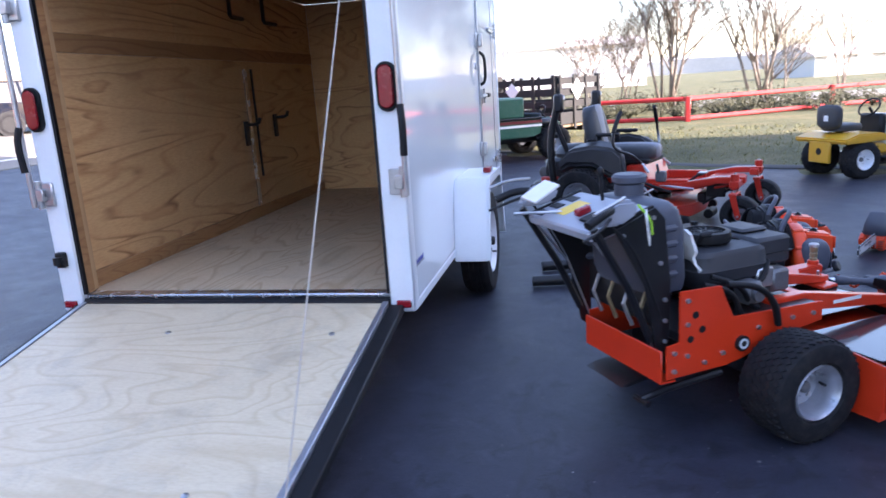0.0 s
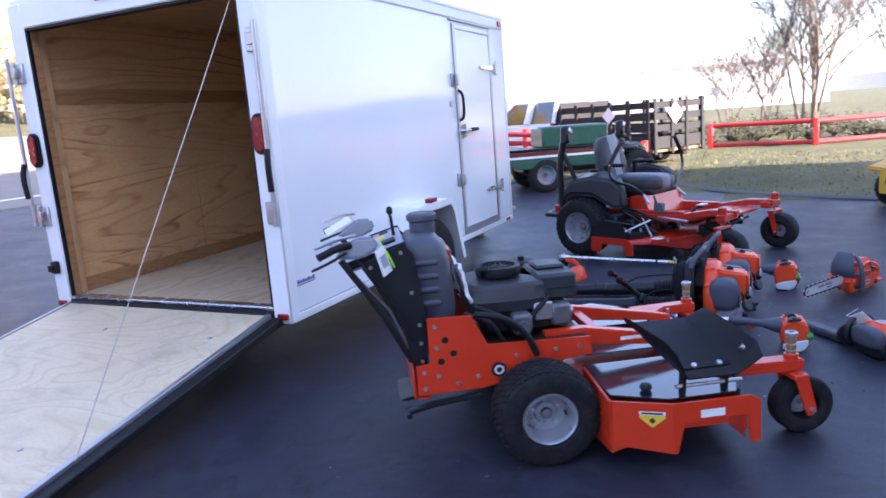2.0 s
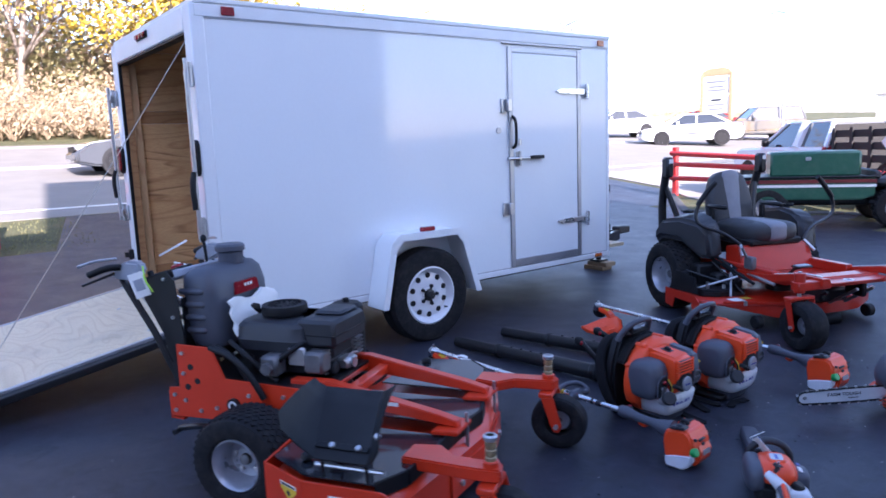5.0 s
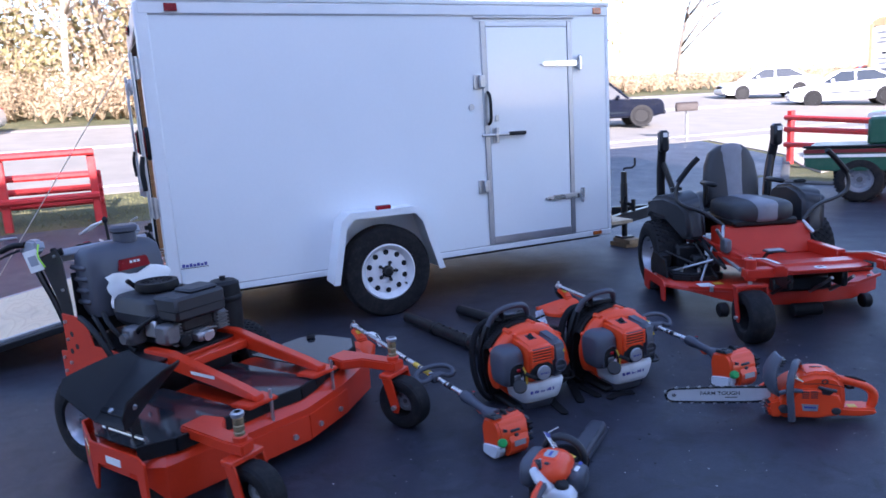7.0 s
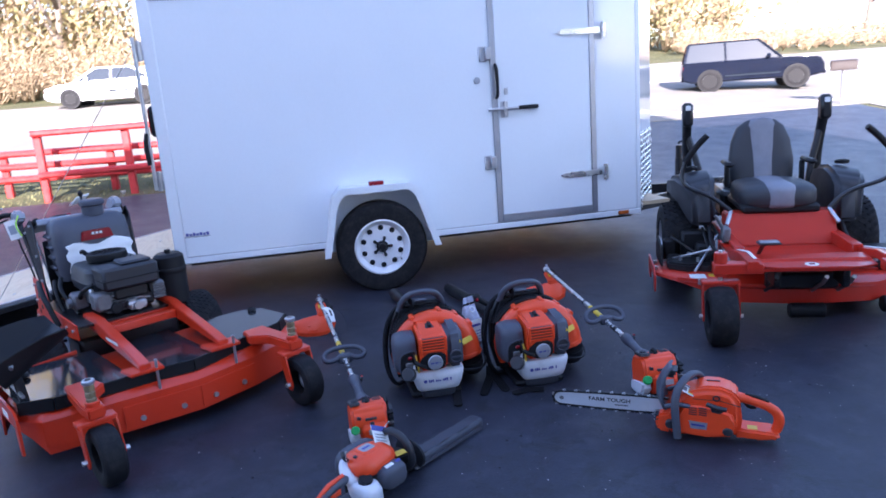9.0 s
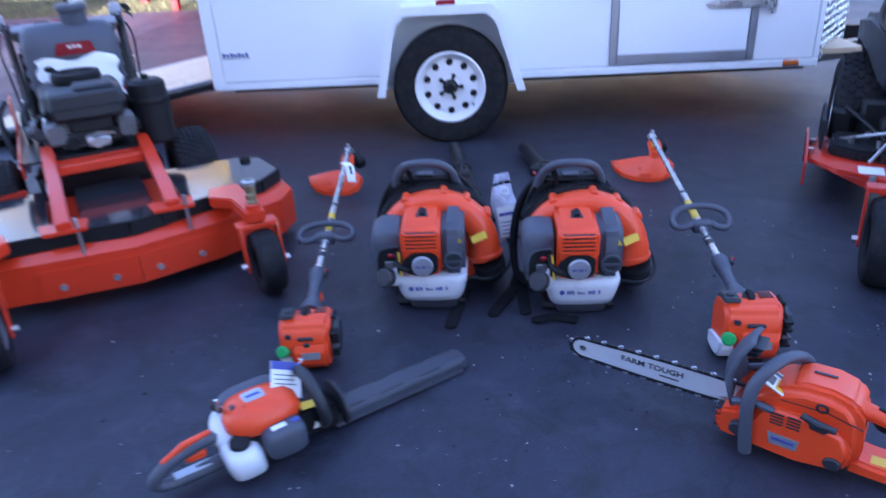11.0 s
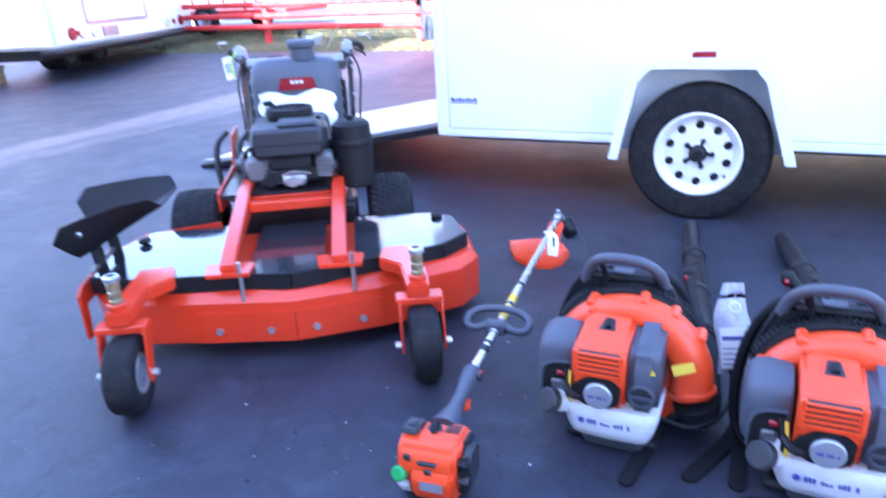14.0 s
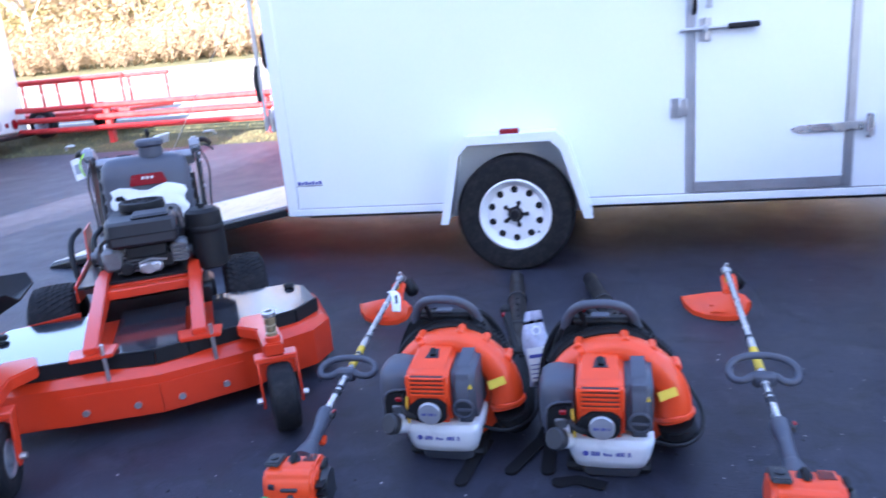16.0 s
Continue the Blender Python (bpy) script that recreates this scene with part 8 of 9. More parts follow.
    part("handle_foot", M().prism([(-0.25, 0.03), (-0.255, 0.082), (-0.30, 0.072), (-0.395, 0.068), (-0.418, 0.055), (-0.41, 0.036), (-0.35, 0.026)], -0.04, 0.062, "y"), ORANGE_PLASTIC, t, "orange handle foot", 0.012, 3, 60)
    part("foot_label", M().box(-0.335, -0.3, 0.012, 0.045, 0.0708, 0.0735), YELLOW_LABEL, t)
    part("throttle_lock", M().tube([(-0.29, 0.012, 0.226), (-0.33, 0.012, 0.217), (-0.375, 0.012, 0.197)], [0.006, 0.009, 0.006], 8), BLACK_PLASTIC, t, "black throttle lock")
    part("trigger", M().tube([(-0.29, 0.012, 0.186), (-0.305, 0.012, 0.162), (-0.33, 0.012, 0.165)], 0.008, 8, smooth=1), BLACK_PLASTIC, t)
    part("inner_web", M().box(-0.275, -0.245, -0.03, 0.05, 0.07, 0.2, 0.008), BLACK_PLASTIC, t)
    return t


chain_saw()


# ---- hedge trimmer ----
SHEATH = mat("dark slate plastic", (0.042, 0.045, 0.06), 0.45, 0, 0.12, 9, 0.12, 200)


def hedge_trimmer():
    """The blade points along +x."""
    t = thing("hedge_trimmer", "orange petrol hedge trimmer with its sheathed blade lying on asphalt", "hedge trimmer", (2.801, 1.232, 0), 127.7)
    rings = []
    for x, w, z0, z1 in ((0.0, 0.043, 0.014, 0.05), (0.2, 0.042, 0.008, 0.046), (0.42, 0.04, 0.004, 0.042), (0.448, 0.037, 0.004, 0.041), (0.458, 0.028, 0.006, 0.036)):
        rings.append([(x, -w, z0), (x, w, z0), (x, w - 0.002, z1 - 0.01), (x, w - 0.012, z1), (x, -w + 0.012, z1), (x, -w + 0.002, z1 - 0.01)])
    sh = part("blade_sheath", M().loft(rings), SHEATH, t, "dark slate plastic blade sheath", 0.003)
    for y, xs in ((-0.032, (0.02, 0.15, 0.28)), (0.024, (0.0, 0.13, 0.26))):
        for x in xs:
            z = 0.0465 - 0.009 * (x + 0.04) / 0.42
            part("sheath_slot", M().box(x, x + 0.075, y, y + 0.007, z + 0.001, z + 0.004), DARK_PRINT_AND_SHADE, sh)
    part("sheath_edge", M().loft([[(x, -0.0445, z0), (x, -0.042, z1), (x, -0.047, z1), (x, -0.0485, z0)] for x, z0, z1 in ((0.0, 0.012, 0.024), (0.43, 0.003, 0.015))]), SHEATH, sh)
    lead = list(t.children_recursive)
    # hand guard, loop handle, gear case
    part("hand_guard", M().prism([(0.09 * math.cos(a), 0.072 + 0.068 * math.sin(a)) for a in [2 * math.pi * k / 22 for k in range(22)]], 0.022, 0.034, "x"), CHARCOAL, t, "charcoal hand guard", 0.004)
    part("loop_handle", M().tube([(-0.045 - 0.012 * math.sin(a), 0.088 * math.cos(a), 0.128 + 0.094 * math.sin(a)) for a in [radians(-62 + k * 19) for k in range(17)]], 0.0165, 12, smooth=1), CHARCOAL, t, "charcoal loop handle", 0, 2, 60)
    gear = part("gear_case", M().prism([(0.022, 0.012), (0.022, 0.085), (-0.03, 0.122), (-0.11, 0.135), (-0.13, 0.03)], -0.052, 0.05, "y"), BLACK_PLASTIC, t, "black gear case", 0.012, 2, 60)
    part("gear_label", M().box(-0.03, 0.03, -0.014, 0.014, 0.0, 0.0016, 0, Matrix.Translation((-0.062, -0.034, 0.1295)) @ pose(0, 0, 0, 18, 9, 0)), YELLOW_LABEL, gear, "yellow label")
    part("gear_mark", M().prism([(-0.07, 0.05), (-0.045, 0.05), (-0.06, 0.075)], -0.0545, -0.0525, "y"), PAPER, gear)
    # domed engine cover with badge
    rings = [oval(cx, 0.005, z, hx, hy, 0.75, 30) for z, cx, hx, hy in ((0.128, -0.188, 0.098, 0.078), (0.145, -0.19, 0.106, 0.086), (0.172, -0.192, 0.102, 0.082), (0.195, -0.196, 0.084, 0.066), (0.208, -0.2, 0.056, 0.044), (0.211, -0.2, 0.03, 0.024))]
    dome = part("engine_cover", M().loft(rings), ORANGE_PLASTIC, t, "orange domed engine cover", 0, 2, 55)
    part("cover_band", M().loft([oval(-0.19, 0.005, z, hx, hy, 0.75, 30) for z, hx, hy in ((0.105, 0.096, 0.078), (0.127, 0.1, 0.081))]), BLACK_PLASTIC, dome)
    badge = part("badge_block", M().loft([oval(-0.203, 0.002, z, hx, hy, 0.4, 20) for z, hx, hy in ((0.195, 0.042, 0.04), (0.213, 0.038, 0.035), (0.217, 0.034, 0.031))]), ORANGE_PLASTIC, dome, "", 0, 2, 50)
    part("badge_face", M().loft([oval(-0.203, 0.002, z, 0.029, 0.025, 0.35, 20) for z in (0.216, 0.2185)]), SILVER, badge, "silver maker's badge")
    part("badge_mark", M().box(-0.222, -0.184, -0.004, 0.008, 0.2186, 0.2192), BLUE_PRINT, badge)
    part("cover_notch", M().box(-0.268, -0.235, -0.012, 0.012, 0.196, 0.208, 0.004), DARK_PRINT_AND_SHADE, dome)
    # grey muffler drum nearer the viewer, grey starter cover beyond
    rings = []
    for y, k in ((-0.062, 0.96), (-0.07, 1.0), (-0.105, 0.99), (-0.124, 0.9), (-0.131, 0.7)):
        rings.append([(-0.165 + 0.058 * k * math.copysign(abs(math.cos(a)) ** 0.55, math.cos(a)), y, 0.103 + 0.05 * k * math.copysign(abs(math.sin(a)) ** 0.55, math.sin(a))) for a in [2 * math.pi * q / 26 for q in range(26)]])
    drum = part("muffler_drum", M().loft(rings), GREY_PLASTIC, t, "slate-grey muffler drum", 0, 2, 50)
    part("drum_label", M().box(-0.02, 0.02, -0.008, 0.008, 0.0, 0.0015, 0, Matrix.Translation((-0.178, -0.098, 0.1528)) @ pose(0, 0, 0, 14, 0, 0)), PAPER, drum)
    part("drum_mark", M().box(-0.01, 0.014, -0.007, 0.007, 0.0, 0.0015, 0, Matrix.Translation((-0.134, -0.098, 0.1525)) @ pose(0, 0, 0, 14, 0, 0)), BLUE_PRINT, drum)
    part("starter_cover", M().ball((-0.19, 0.085, 0.135), (0.1, 0.04, 0.066), 22, 0.65), GREY_PLASTIC, t, "slate-grey starter cover", 0, 2, 60)
    part("base_case", M().box(-0.28, -0.11, -0.07, 0.08, 0.006, 0.11, 0.015), BLACK_PLASTIC, t)
    # white tank wrapping the rear end, black cap, choke
    rings = [oval(cx, cy, z, hx, hy, 0.6, 22) for z, cx, cy, hx, hy in ((0.02, -0.262, -0.05, 0.04, 0.05), (0.035, -0.268, -0.055, 0.048, 0.064), (0.085, -0.274, -0.055, 0.05, 0.068), (0.11, -0.277, -0.05, 0.044, 0.06), (0.12, -0.28, -0.045, 0.032, 0.045))]
    tank = part("fuel_tank", M().loft(rings), TANK_WHITE, t, "white fuel tank", 0, 2, 55)
    part("tank_arm", M().tube([(-0.288, -0.02, 0.1), (-0.308, 0.0, 0.135), (-0.3, 0.03, 0.165), (-0.28, 0.05, 0.175)], [0.03, 0.026, 0.022, 0.018], 12, smooth=1), TANK_WHITE, tank, "", 0, 2, 60)
    part("fuel_cap", M().cyl((-0.275, -0.06, 0.112), (-0.277, -0.073, 0.14), 0.028, n=18, c=0.006), BLACK_PLASTIC, tank, "black fuel cap")
    part("choke_lever", M().tube([(-0.288, 0.02, 0.195), (-0.306, 0.015, 0.22), (-0.298, 0.03, 0.235)], 0.009, 8, smooth=1), CHARCOAL, t)
    part("choke_rod", M().cyl((-0.3, 0.01, 0.205), (-0.296, 0.012, 0.242), 0.005, n=8), CHROME, t)
    # rear handle
    handle = part("rear_handle", M().tube([(-0.28, 0.0, 0.12), (-0.325, 0.0, 0.138), (-0.40, 0.0, 0.125), (-0.462, 0.0, 0.098), (-0.492, 0.0, 0.068), (-0.478, 0.0, 0.04), (-0.42, 0.0, 0.034), (-0.3, 0.0, 0.04)], [0.026, 0.021, 0.019, 0.019, 0.018, 0.018, 0.02, 0.024], 12, smooth=2), GREY_PLASTIC, t, "slate-grey rear handle", 0, 2, 60)
    part("throttle_lock", M().tube([(-0.33, 0.0, 0.157), (-0.40, 0.0, 0.147), (-0.46, 0.0, 0.118)], [0.008, 0.011, 0.007], 8), ORANGE_PLASTIC, handle, "orange throttle lock")
    part("trigger", M().box(-0.405, -0.35, -0.012, 0.012, 0.082, 0.112, 0.007), ORANGE_PLASTIC, handle, "orange trigger")
    part("handle_label", M().box(-0.44, -0.345, -0.016, 0.016, 0.052, 0.0565, 0.001), SILVER, handle, "silver handle label")
    for ob in t.children_recursive:
        if ob not in lead:
            ob.data.transform(Matrix.Diagonal((0.96, 0.9, 0.86, 1.0)))
    # hang tag leaning on the loop handle
    lean = Matrix.Translation((-0.095, 0.026, 0.172)) @ pose(0, 0, 0, -38, 30, 4)
    tag = part("hang_tag", M().box(-0.046, 0.046, -0.0012, 0.0012, -0.045, 0.05, 0, lean), PAPER, t, "white and violet hang tag")
    part("tag_band", M().box(-0.046, 0.046, -0.0022, -0.0013, 0.028, 0.05, 0, lean), BLUE_PRINT, tag, "violet band")
    for k, w in enumerate((0.035, 0.03, 0.036, 0.02)):
        part("tag_print", M().box(-0.036, w - 0.006, -0.002, -0.0013, 0.012 - k * 0.012, 0.015 - k * 0.012, 0, lean), CAST, tag)
    part("tag_tie", M().tube([lean @ Vector((0.04, 0, 0.045)), lean @ Vector((0.055, 0.0, 0.06)), (-0.052, 0.02, 0.225)], 0.002, 5), PAPER, tag)
    return t


hedge_trimmer()


# ---- loose grit ----
def loose_grit(label, colour, seed, count, small, large):
    rng = random.Random(seed)
    g = M()
    for k in range(count):
        if k % 5 < 3:
            cx, cy = rng.choice(((2.6, 2.9), (2.3, 2.3), (2.75, 1.75), (1.7, 2.6), (3.2, 1.6), (2.95, 0.7), (2.6, 3.2)))
            x, y = rng.gauss(cx, 0.28), rng.gauss(cy, 0.28)
        else:
            x, y = rng.uniform(0.35, 4.2), rng.uniform(-1.6, 4.2)
        s = small + (large - small) * rng.random() ** 3
        a, h = rng.uniform(0, 6.28), s * rng.uniform(0.25, 0.6)
        ring = [(x + s * rng.uniform(0.6, 1.1) * math.cos(a + q * 1.257), y + s * rng.uniform(0.35, 0.9) * math.sin(a + q * 1.257)) for q in range(5)]
        o = len(g.v)
        g.v += [(px, py, 0.001) for px, py in ring] + [(x, y, 0.001 + h)]
        g.f += [(o + q, o + (q + 1) % 5, o + 5) for q in range(5)]
    ob = new("grit", raw_mesh("grit", g, mat(label, colour, 0.85, 0, 0.35, 60, 0.2, 300)))
    tagged(ob, label + " scattered on the dark asphalt", "grit", "", "stuff")


# ---- red pipe fences ----
def fence(points, height, rails, label, post_w=0.11):
    tall = height if isinstance(height, tuple) else (height,) * len(points)
    high = max(tall)
    f = thing("pipe_fence", label, "fence", (0, 0, 0), 0, "red fences")
    for (x, y), hgt in zip(points, tall):
        z = land(x, y)
        part("post", M().box(x - post_w / 2, x + post_w / 2, y - post_w / 2, y + post_w / 2, z - 0.05, z + hgt, 0.01), FENCE_RED, f)
    for i in range(len(points) - 1):
        (x0, y0), (x1, y1) = points[i], points[i + 1]
        for h in rails:
            a, b = Vector((x0, y0, land(x0, y0) + h * tall[i] / high)), Vector((x1, y1, land(x1, y1) + h * tall[i + 1] / high))
            d = (b - a).normalized()
            s = Vector((-d.y, d.x, 0)) * 0.085
            a, b = a + s, b + s
            part("rail", M().tube([a - d * 0.05, b + d * 0.05], 0.056, 8), FENCE_RED, f)
    return f


fence([(-7.35, -0.55), (-7.45, -2.2), (-7.6, -3.9), (-7.75, -7.3), (-7.9, -10.7), (-8.05, -14.2), (-8.2, -17.6)], 0.74, (0.28, 0.49, 0.70), "low three-rail fence painted red along the verge")
fence([(-7.0, -0.6), (-6.95, -1.8), (-6.9, -3.1)], 1.12, (0.42, 1.08), "taller two-rail barrier of red square tube")
fence([(0.2, 10.75), (-2.5, 11.8), (-5.4, 12.62)], (0.62, 0.86, 1.1), (0.4, 0.72, 0.96), "red three-rail fence on the grass, taller towards the road")
fence([(1.0, 15.7), (3.3, 15.3), (7.4, 18.0), (11.5, 20.7), (15.6, 23.4)], 0.60, (0.06, 0.54), "long low red fence along the bank")

# red utility trailer standing behind the roadside fence
u = thing("utility_trailer", "small open utility trailer with red tube rails behind the fence", "trailer", (-9.1, -9.2, rise(-9.1)), 92)
part("bed", M().box(-1.9, 1.9, -0.8, 0.8, 0.40, 0.47, 0.01), FENCE_RED, u)
for s in (-1, 1):
    part("top_rail", M().tube([(-1.9, s * 0.8, 1.12), (1.9, s * 0.8, 1.12)], 0.045, 8), FENCE_RED, u)
    for k in range(5):
        part("stake", M().tube([(-1.85 + k * 0.92, s * 0.8, 0.47), (-1.85 + k * 0.92, s * 0.8, 1.12)], 0.03, 8), FENCE_RED, u)
    fat_tyre(u, (0, s * 0.95, 0.3), 0.3, 0.18, 0.17, s)

# ---- trees ----
YELLOW_LEAF = mat("yellow autumn leaf", (0.46, 0.33, 0.035), 0.7, 0, 0.35, 3, 0.0, 20)
BROWN_LEAF = mat("tan dry leaf", (0.40, 0.3, 0.19), 0.8, 0, 0.35, 3, 0.0, 20)
GREEN_LEAF = mat("dull winter leaf", (0.32, 0.28, 0.13), 0.8, 0, 0.4, 3, 0.0, 20)

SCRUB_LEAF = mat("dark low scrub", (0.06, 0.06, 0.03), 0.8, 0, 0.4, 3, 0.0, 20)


def grow(g, rng, p, d, length, r, level, tips, spread=0.55, sides=5, kids=3):
    """Adds a limb and its branches; tips collects the ends."""
    bend = Vector((rng.uniform(-1, 1), rng.uniform(-1, 1), rng.uniform(-0.3, 0.8))) * 0.16
    mid = p + (d + bend).normalized() * length * 0.5
    end = mid + (d + bend * 2.2 + Vector((0, 0, 0.1))).normalized() * length * 0.5
    g.tube([p, mid, end], [r, r * 0.8, r * 0.55], sides if level > 1 else 4)
    tips.append((end, r))
    if level == 0:
        return
    for k in range(kids + (1 if level > 2 else 0)):
        f = rng.uniform(0.35, 1.0)
        start = p.lerp(mid, f * 2) if f < 0.5 else mid.lerp(end, f * 2 - 1)
        out = Vector((rng.gauss(0, 1), rng.gauss(0, 1), rng.gauss(0.2, 0.5))).normalized()
        nd = (d * (1 - spread) + out * spread + Vector((0, 0, 0.14))).normalized()
        grow(g, rng, start, nd, length * rng.uniform(0.55, 0.78), max(0.005, r * rng.uniform(0.4, 0.58)), level - 1, tips, spread, sides, kids)


def leaves(g, rng, tips, count, size, cloud):
    for k in range(count):
        c, r = tips[rng.randrange(len(tips))]
        q = c + Vector((rng.gauss(0, cloud), rng.gauss(0, cloud), rng.gauss(0, cloud * 0.7)))
        a = Vector((rng.gauss(0, 1), rng.gauss(0, 1), rng.gauss(0, 1))).normalized()
        b = a.orthogonal().normalized()
        s = size * rng.uniform(0.6, 1.4)
        o = len(g.v)
        g.v += [tuple(q + a * s), tuple(q + b * s * 0.6), tuple(q - a * s), tuple(q - b * s * 0.6)]
        g.f.append((o, o + 1, o + 2, o + 3))


def raw_mesh(name, g, material):
    me = bpy.data.meshes.new(name)
    me.from_pydata(g.v, [], g.f)
    me.materials.append(material)
    me.shade_smooth()
    return me


def tree(at, height, seed, label, bark=None, leaf=None, count=0, size=0.12, stems=1, level=4, spread=0.5, category="tree", group="bare trees", r=None, kids=3):
    rng = random.Random(seed)
    x, y = at
    t = thing("tree", label, category, (x, y, land(x, y) - 0.05), 0, group)
    g, tips = M(), []
    for k in range(stems):
        lean = Vector((rng.uniform(-0.3, 0.3) * (stems > 1), rng.uniform(-0.3, 0.3) * (stems > 1), 1)).normalized()
        base = Vector((rng.uniform(-0.3, 0.3), rng.uniform(-0.3, 0.3), 0)) * (stems > 1)
        grow(g, rng, base, lean, height * 0.48, (r or height * 0.016), level, tips, spread, 7, kids)
    ob = new("trunk", raw_mesh("trunk", g, bark or BARK))
    ob.parent = t
    if leaf:
        h = M()
        leaves(h, rng, tips[len(tips) // 6:], count, size, height * 0.05)
        ob = new("crown", raw_mesh("crown", h, leaf))
        ob.parent = t
    return t


# bare trees beyond the low fence
tree((3.3, 20.3), 6.6, 11, "bare grey many-stemmed tree behind the red fence", stems=7, r=0.05, level=5)
tree((2.2, 22.5), 4.2, 12, "bare grey shrubby tree behind the red fence", stems=6, r=0.03)
tree((6.2, 20.6), 6.2, 13, "bare slender tree behind the red fence", stems=5, r=0.05, level=5, spread=0.4)
tree((7.0, 22.5), 3.6, 14, "bare shrub behind the red fence", stems=5, r=0.035)
tree((0.9, 24.5), 3.4, 15, "tan leafy bare shrub behind the truck", stems=5, r=0.035, leaf=BROWN_LEAF, count=220, size=0.05)
tree((10.5, 27.0), 5.0, 16, "bare tree beside the field", stems=3, r=0.045)
tree((-31.5, 34.0), 11.0, 17, "large bare spreading tree across the road", spread=0.62, level=4)
# yellow tree and woods across the road
tree((-29.5, 8.5), 13.0, 21, "tall tree in yellow leaf with a pale trunk across the road", PALE_BARK, YELLOW_LEAF, 17000, 0.115, group="roadside trees", level=4, spread=0.6)
tree((-31.0, 13.5), 12.0, 22, "tall tree in yellow leaf across the road", BARK, YELLOW_LEAF, 13000, 0.115, group="roadside trees", spread=0.6)
for k, (x, y, hgt, pale) in enumerate(((-33, 3.0, 12, 0), (-34, -2.0, 13, 1), (-33.5, -6.5, 12, 1), (-36, -11, 13, 0), (-35, -16, 12, 1), (-34, -21, 13, 1), (-36, -27, 13, 0), (-35, -33, 12, 1), (-37, 0.5, 14, 0), (-38, -14, 14, 0))):
    tree((x, y), hgt, 40 + k, "tall winter tree with tan leaves at the wood's edge", PALE_BARK if pale else BARK, BROWN_LEAF if k % 3 else YELLOW_LEAF, 5200, 0.1, group="roadside trees", level=4, spread=0.5)


def wood_stuff(name, label, boxes, leaf, seed, n, size):
    rng = random.Random(seed)
    g = M()
    for k in range(n):
        x0, x1, y0, y1, h0, h1 = boxes[k % len(boxes)]
        x, y = rng.uniform(x0, x1), rng.uniform(y0, y1)
        z = land(x, y)
        top = rng.uniform(h0, h1)
        p = Vector((x, y, z))
        for j in range(5):
            e = p + Vector((rng.gauss(0, 0.35), rng.gauss(0, 0.35), 1)).normalized() * top * rng.uniform(0.6, 1.0)
            m = p.lerp(e, 0.5) + Vector((rng.gauss(0, 0.15), rng.gauss(0, 0.15), 0))
            g.tube([p, m, e], [0.02 + top * 0.006, 0.014 + top * 0.003, 0.006], 4)
            leaves(g, rng, [(m, 0.1), (e, 0.1), (m.lerp(e, 0.5), 0.1)], 34, size * 0.62, 0.16 * top)
    ob = new(name, raw_mesh(name, g, leaf))
    return tagged(ob, label, "undergrowth", "", "stuff")


wood_stuff("brush", "tan dry brush along the edge of the wood", [(-34, -29.5, -45, 16, 1.2, 3.2)], BROWN_LEAF, 5, 420, 0.12)
wood_stuff("brush", "green and tan thicket under the trees", [(-44, -36, -60, 30, 3.0, 8.0)], GREEN_LEAF, 6, 200, 0.3)
wood_stuff("brush", "pale tan winter thicket of bare saplings", [(-46, -35, -60, 30, 4.0, 10.0)], BROWN_LEAF, 7, 260, 0.24)
wood_stuff("brush", "low scrub along the far side of the road", [(-34, -29, 22, 60, 0.6, 1.8)], BROWN_LEAF, 8, 160, 0.1)
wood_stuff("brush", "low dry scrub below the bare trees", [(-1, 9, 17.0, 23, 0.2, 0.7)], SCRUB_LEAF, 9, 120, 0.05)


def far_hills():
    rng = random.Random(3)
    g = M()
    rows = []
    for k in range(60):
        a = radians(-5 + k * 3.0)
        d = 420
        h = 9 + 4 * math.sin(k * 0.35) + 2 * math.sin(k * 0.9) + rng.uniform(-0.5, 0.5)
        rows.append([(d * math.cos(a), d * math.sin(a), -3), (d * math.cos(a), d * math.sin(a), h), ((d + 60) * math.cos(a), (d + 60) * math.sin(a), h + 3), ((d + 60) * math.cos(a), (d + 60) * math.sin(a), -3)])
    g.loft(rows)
    # the pale grey base colour carries the distance haze
    structure("backdrop", g, mat("far hills with painted haze", (0.5, 0.48, 0.47), 0.95, 0, 0.15, 0.02, 0, 1), "wooded hills far beyond the road, haze in their colour")


far_hills()

loose_grit("pale stone grit", (0.42, 0.41, 0.4), 91, 300, 0.002, 0.0068)
loose_grit("dark crumbs of tar", (0.012, 0.012, 0.014), 92, 220, 0.003, 0.011)

# tufts on the near grass strips
rng = random.Random(77)
g = M()
for k in range(9000):
    if k % 2:
        x, y = rng.uniform(-9.4, -6.75), rng.uniform(-16, 0.8)
    else:
        x = rng.uniform(-2.2, 9)
        y = edge_y(x) + rng.uniform(0.3, 6.5)
    z = land(x, y) - 0.012
    a = rng.uniform(0, 6.28)
    h, w = rng.uniform(0.02, 0.06), rng.uniform(0.006, 0.014)
    o = len(g.v)
    g.v += [(x - w * math.cos(a), y - w * math.sin(a), z), (x + w * math.cos(a), y + w * math.sin(a), z), (x + rng.uniform(-0.03, 0.03), y + rng.uniform(-0.03, 0.03), z + h)]
    g.f.append((o, o + 1, o + 2))
tagged(new("grass", raw_mesh("grass", g, mat("dry grass blade", (0.2, 0.19, 0.09), 0.9, 0, 0.3, 8, 0.0, 60, 0, 0, 0.1))), "short winter grass tufts on the verges", "grass", "", "stuff")


# ---- vehicles ----
def paint(name, c, metal=0.0):
    return mat(name, c, 0.12, metal, 0.04, 2, 0.0, 40, 0.3)


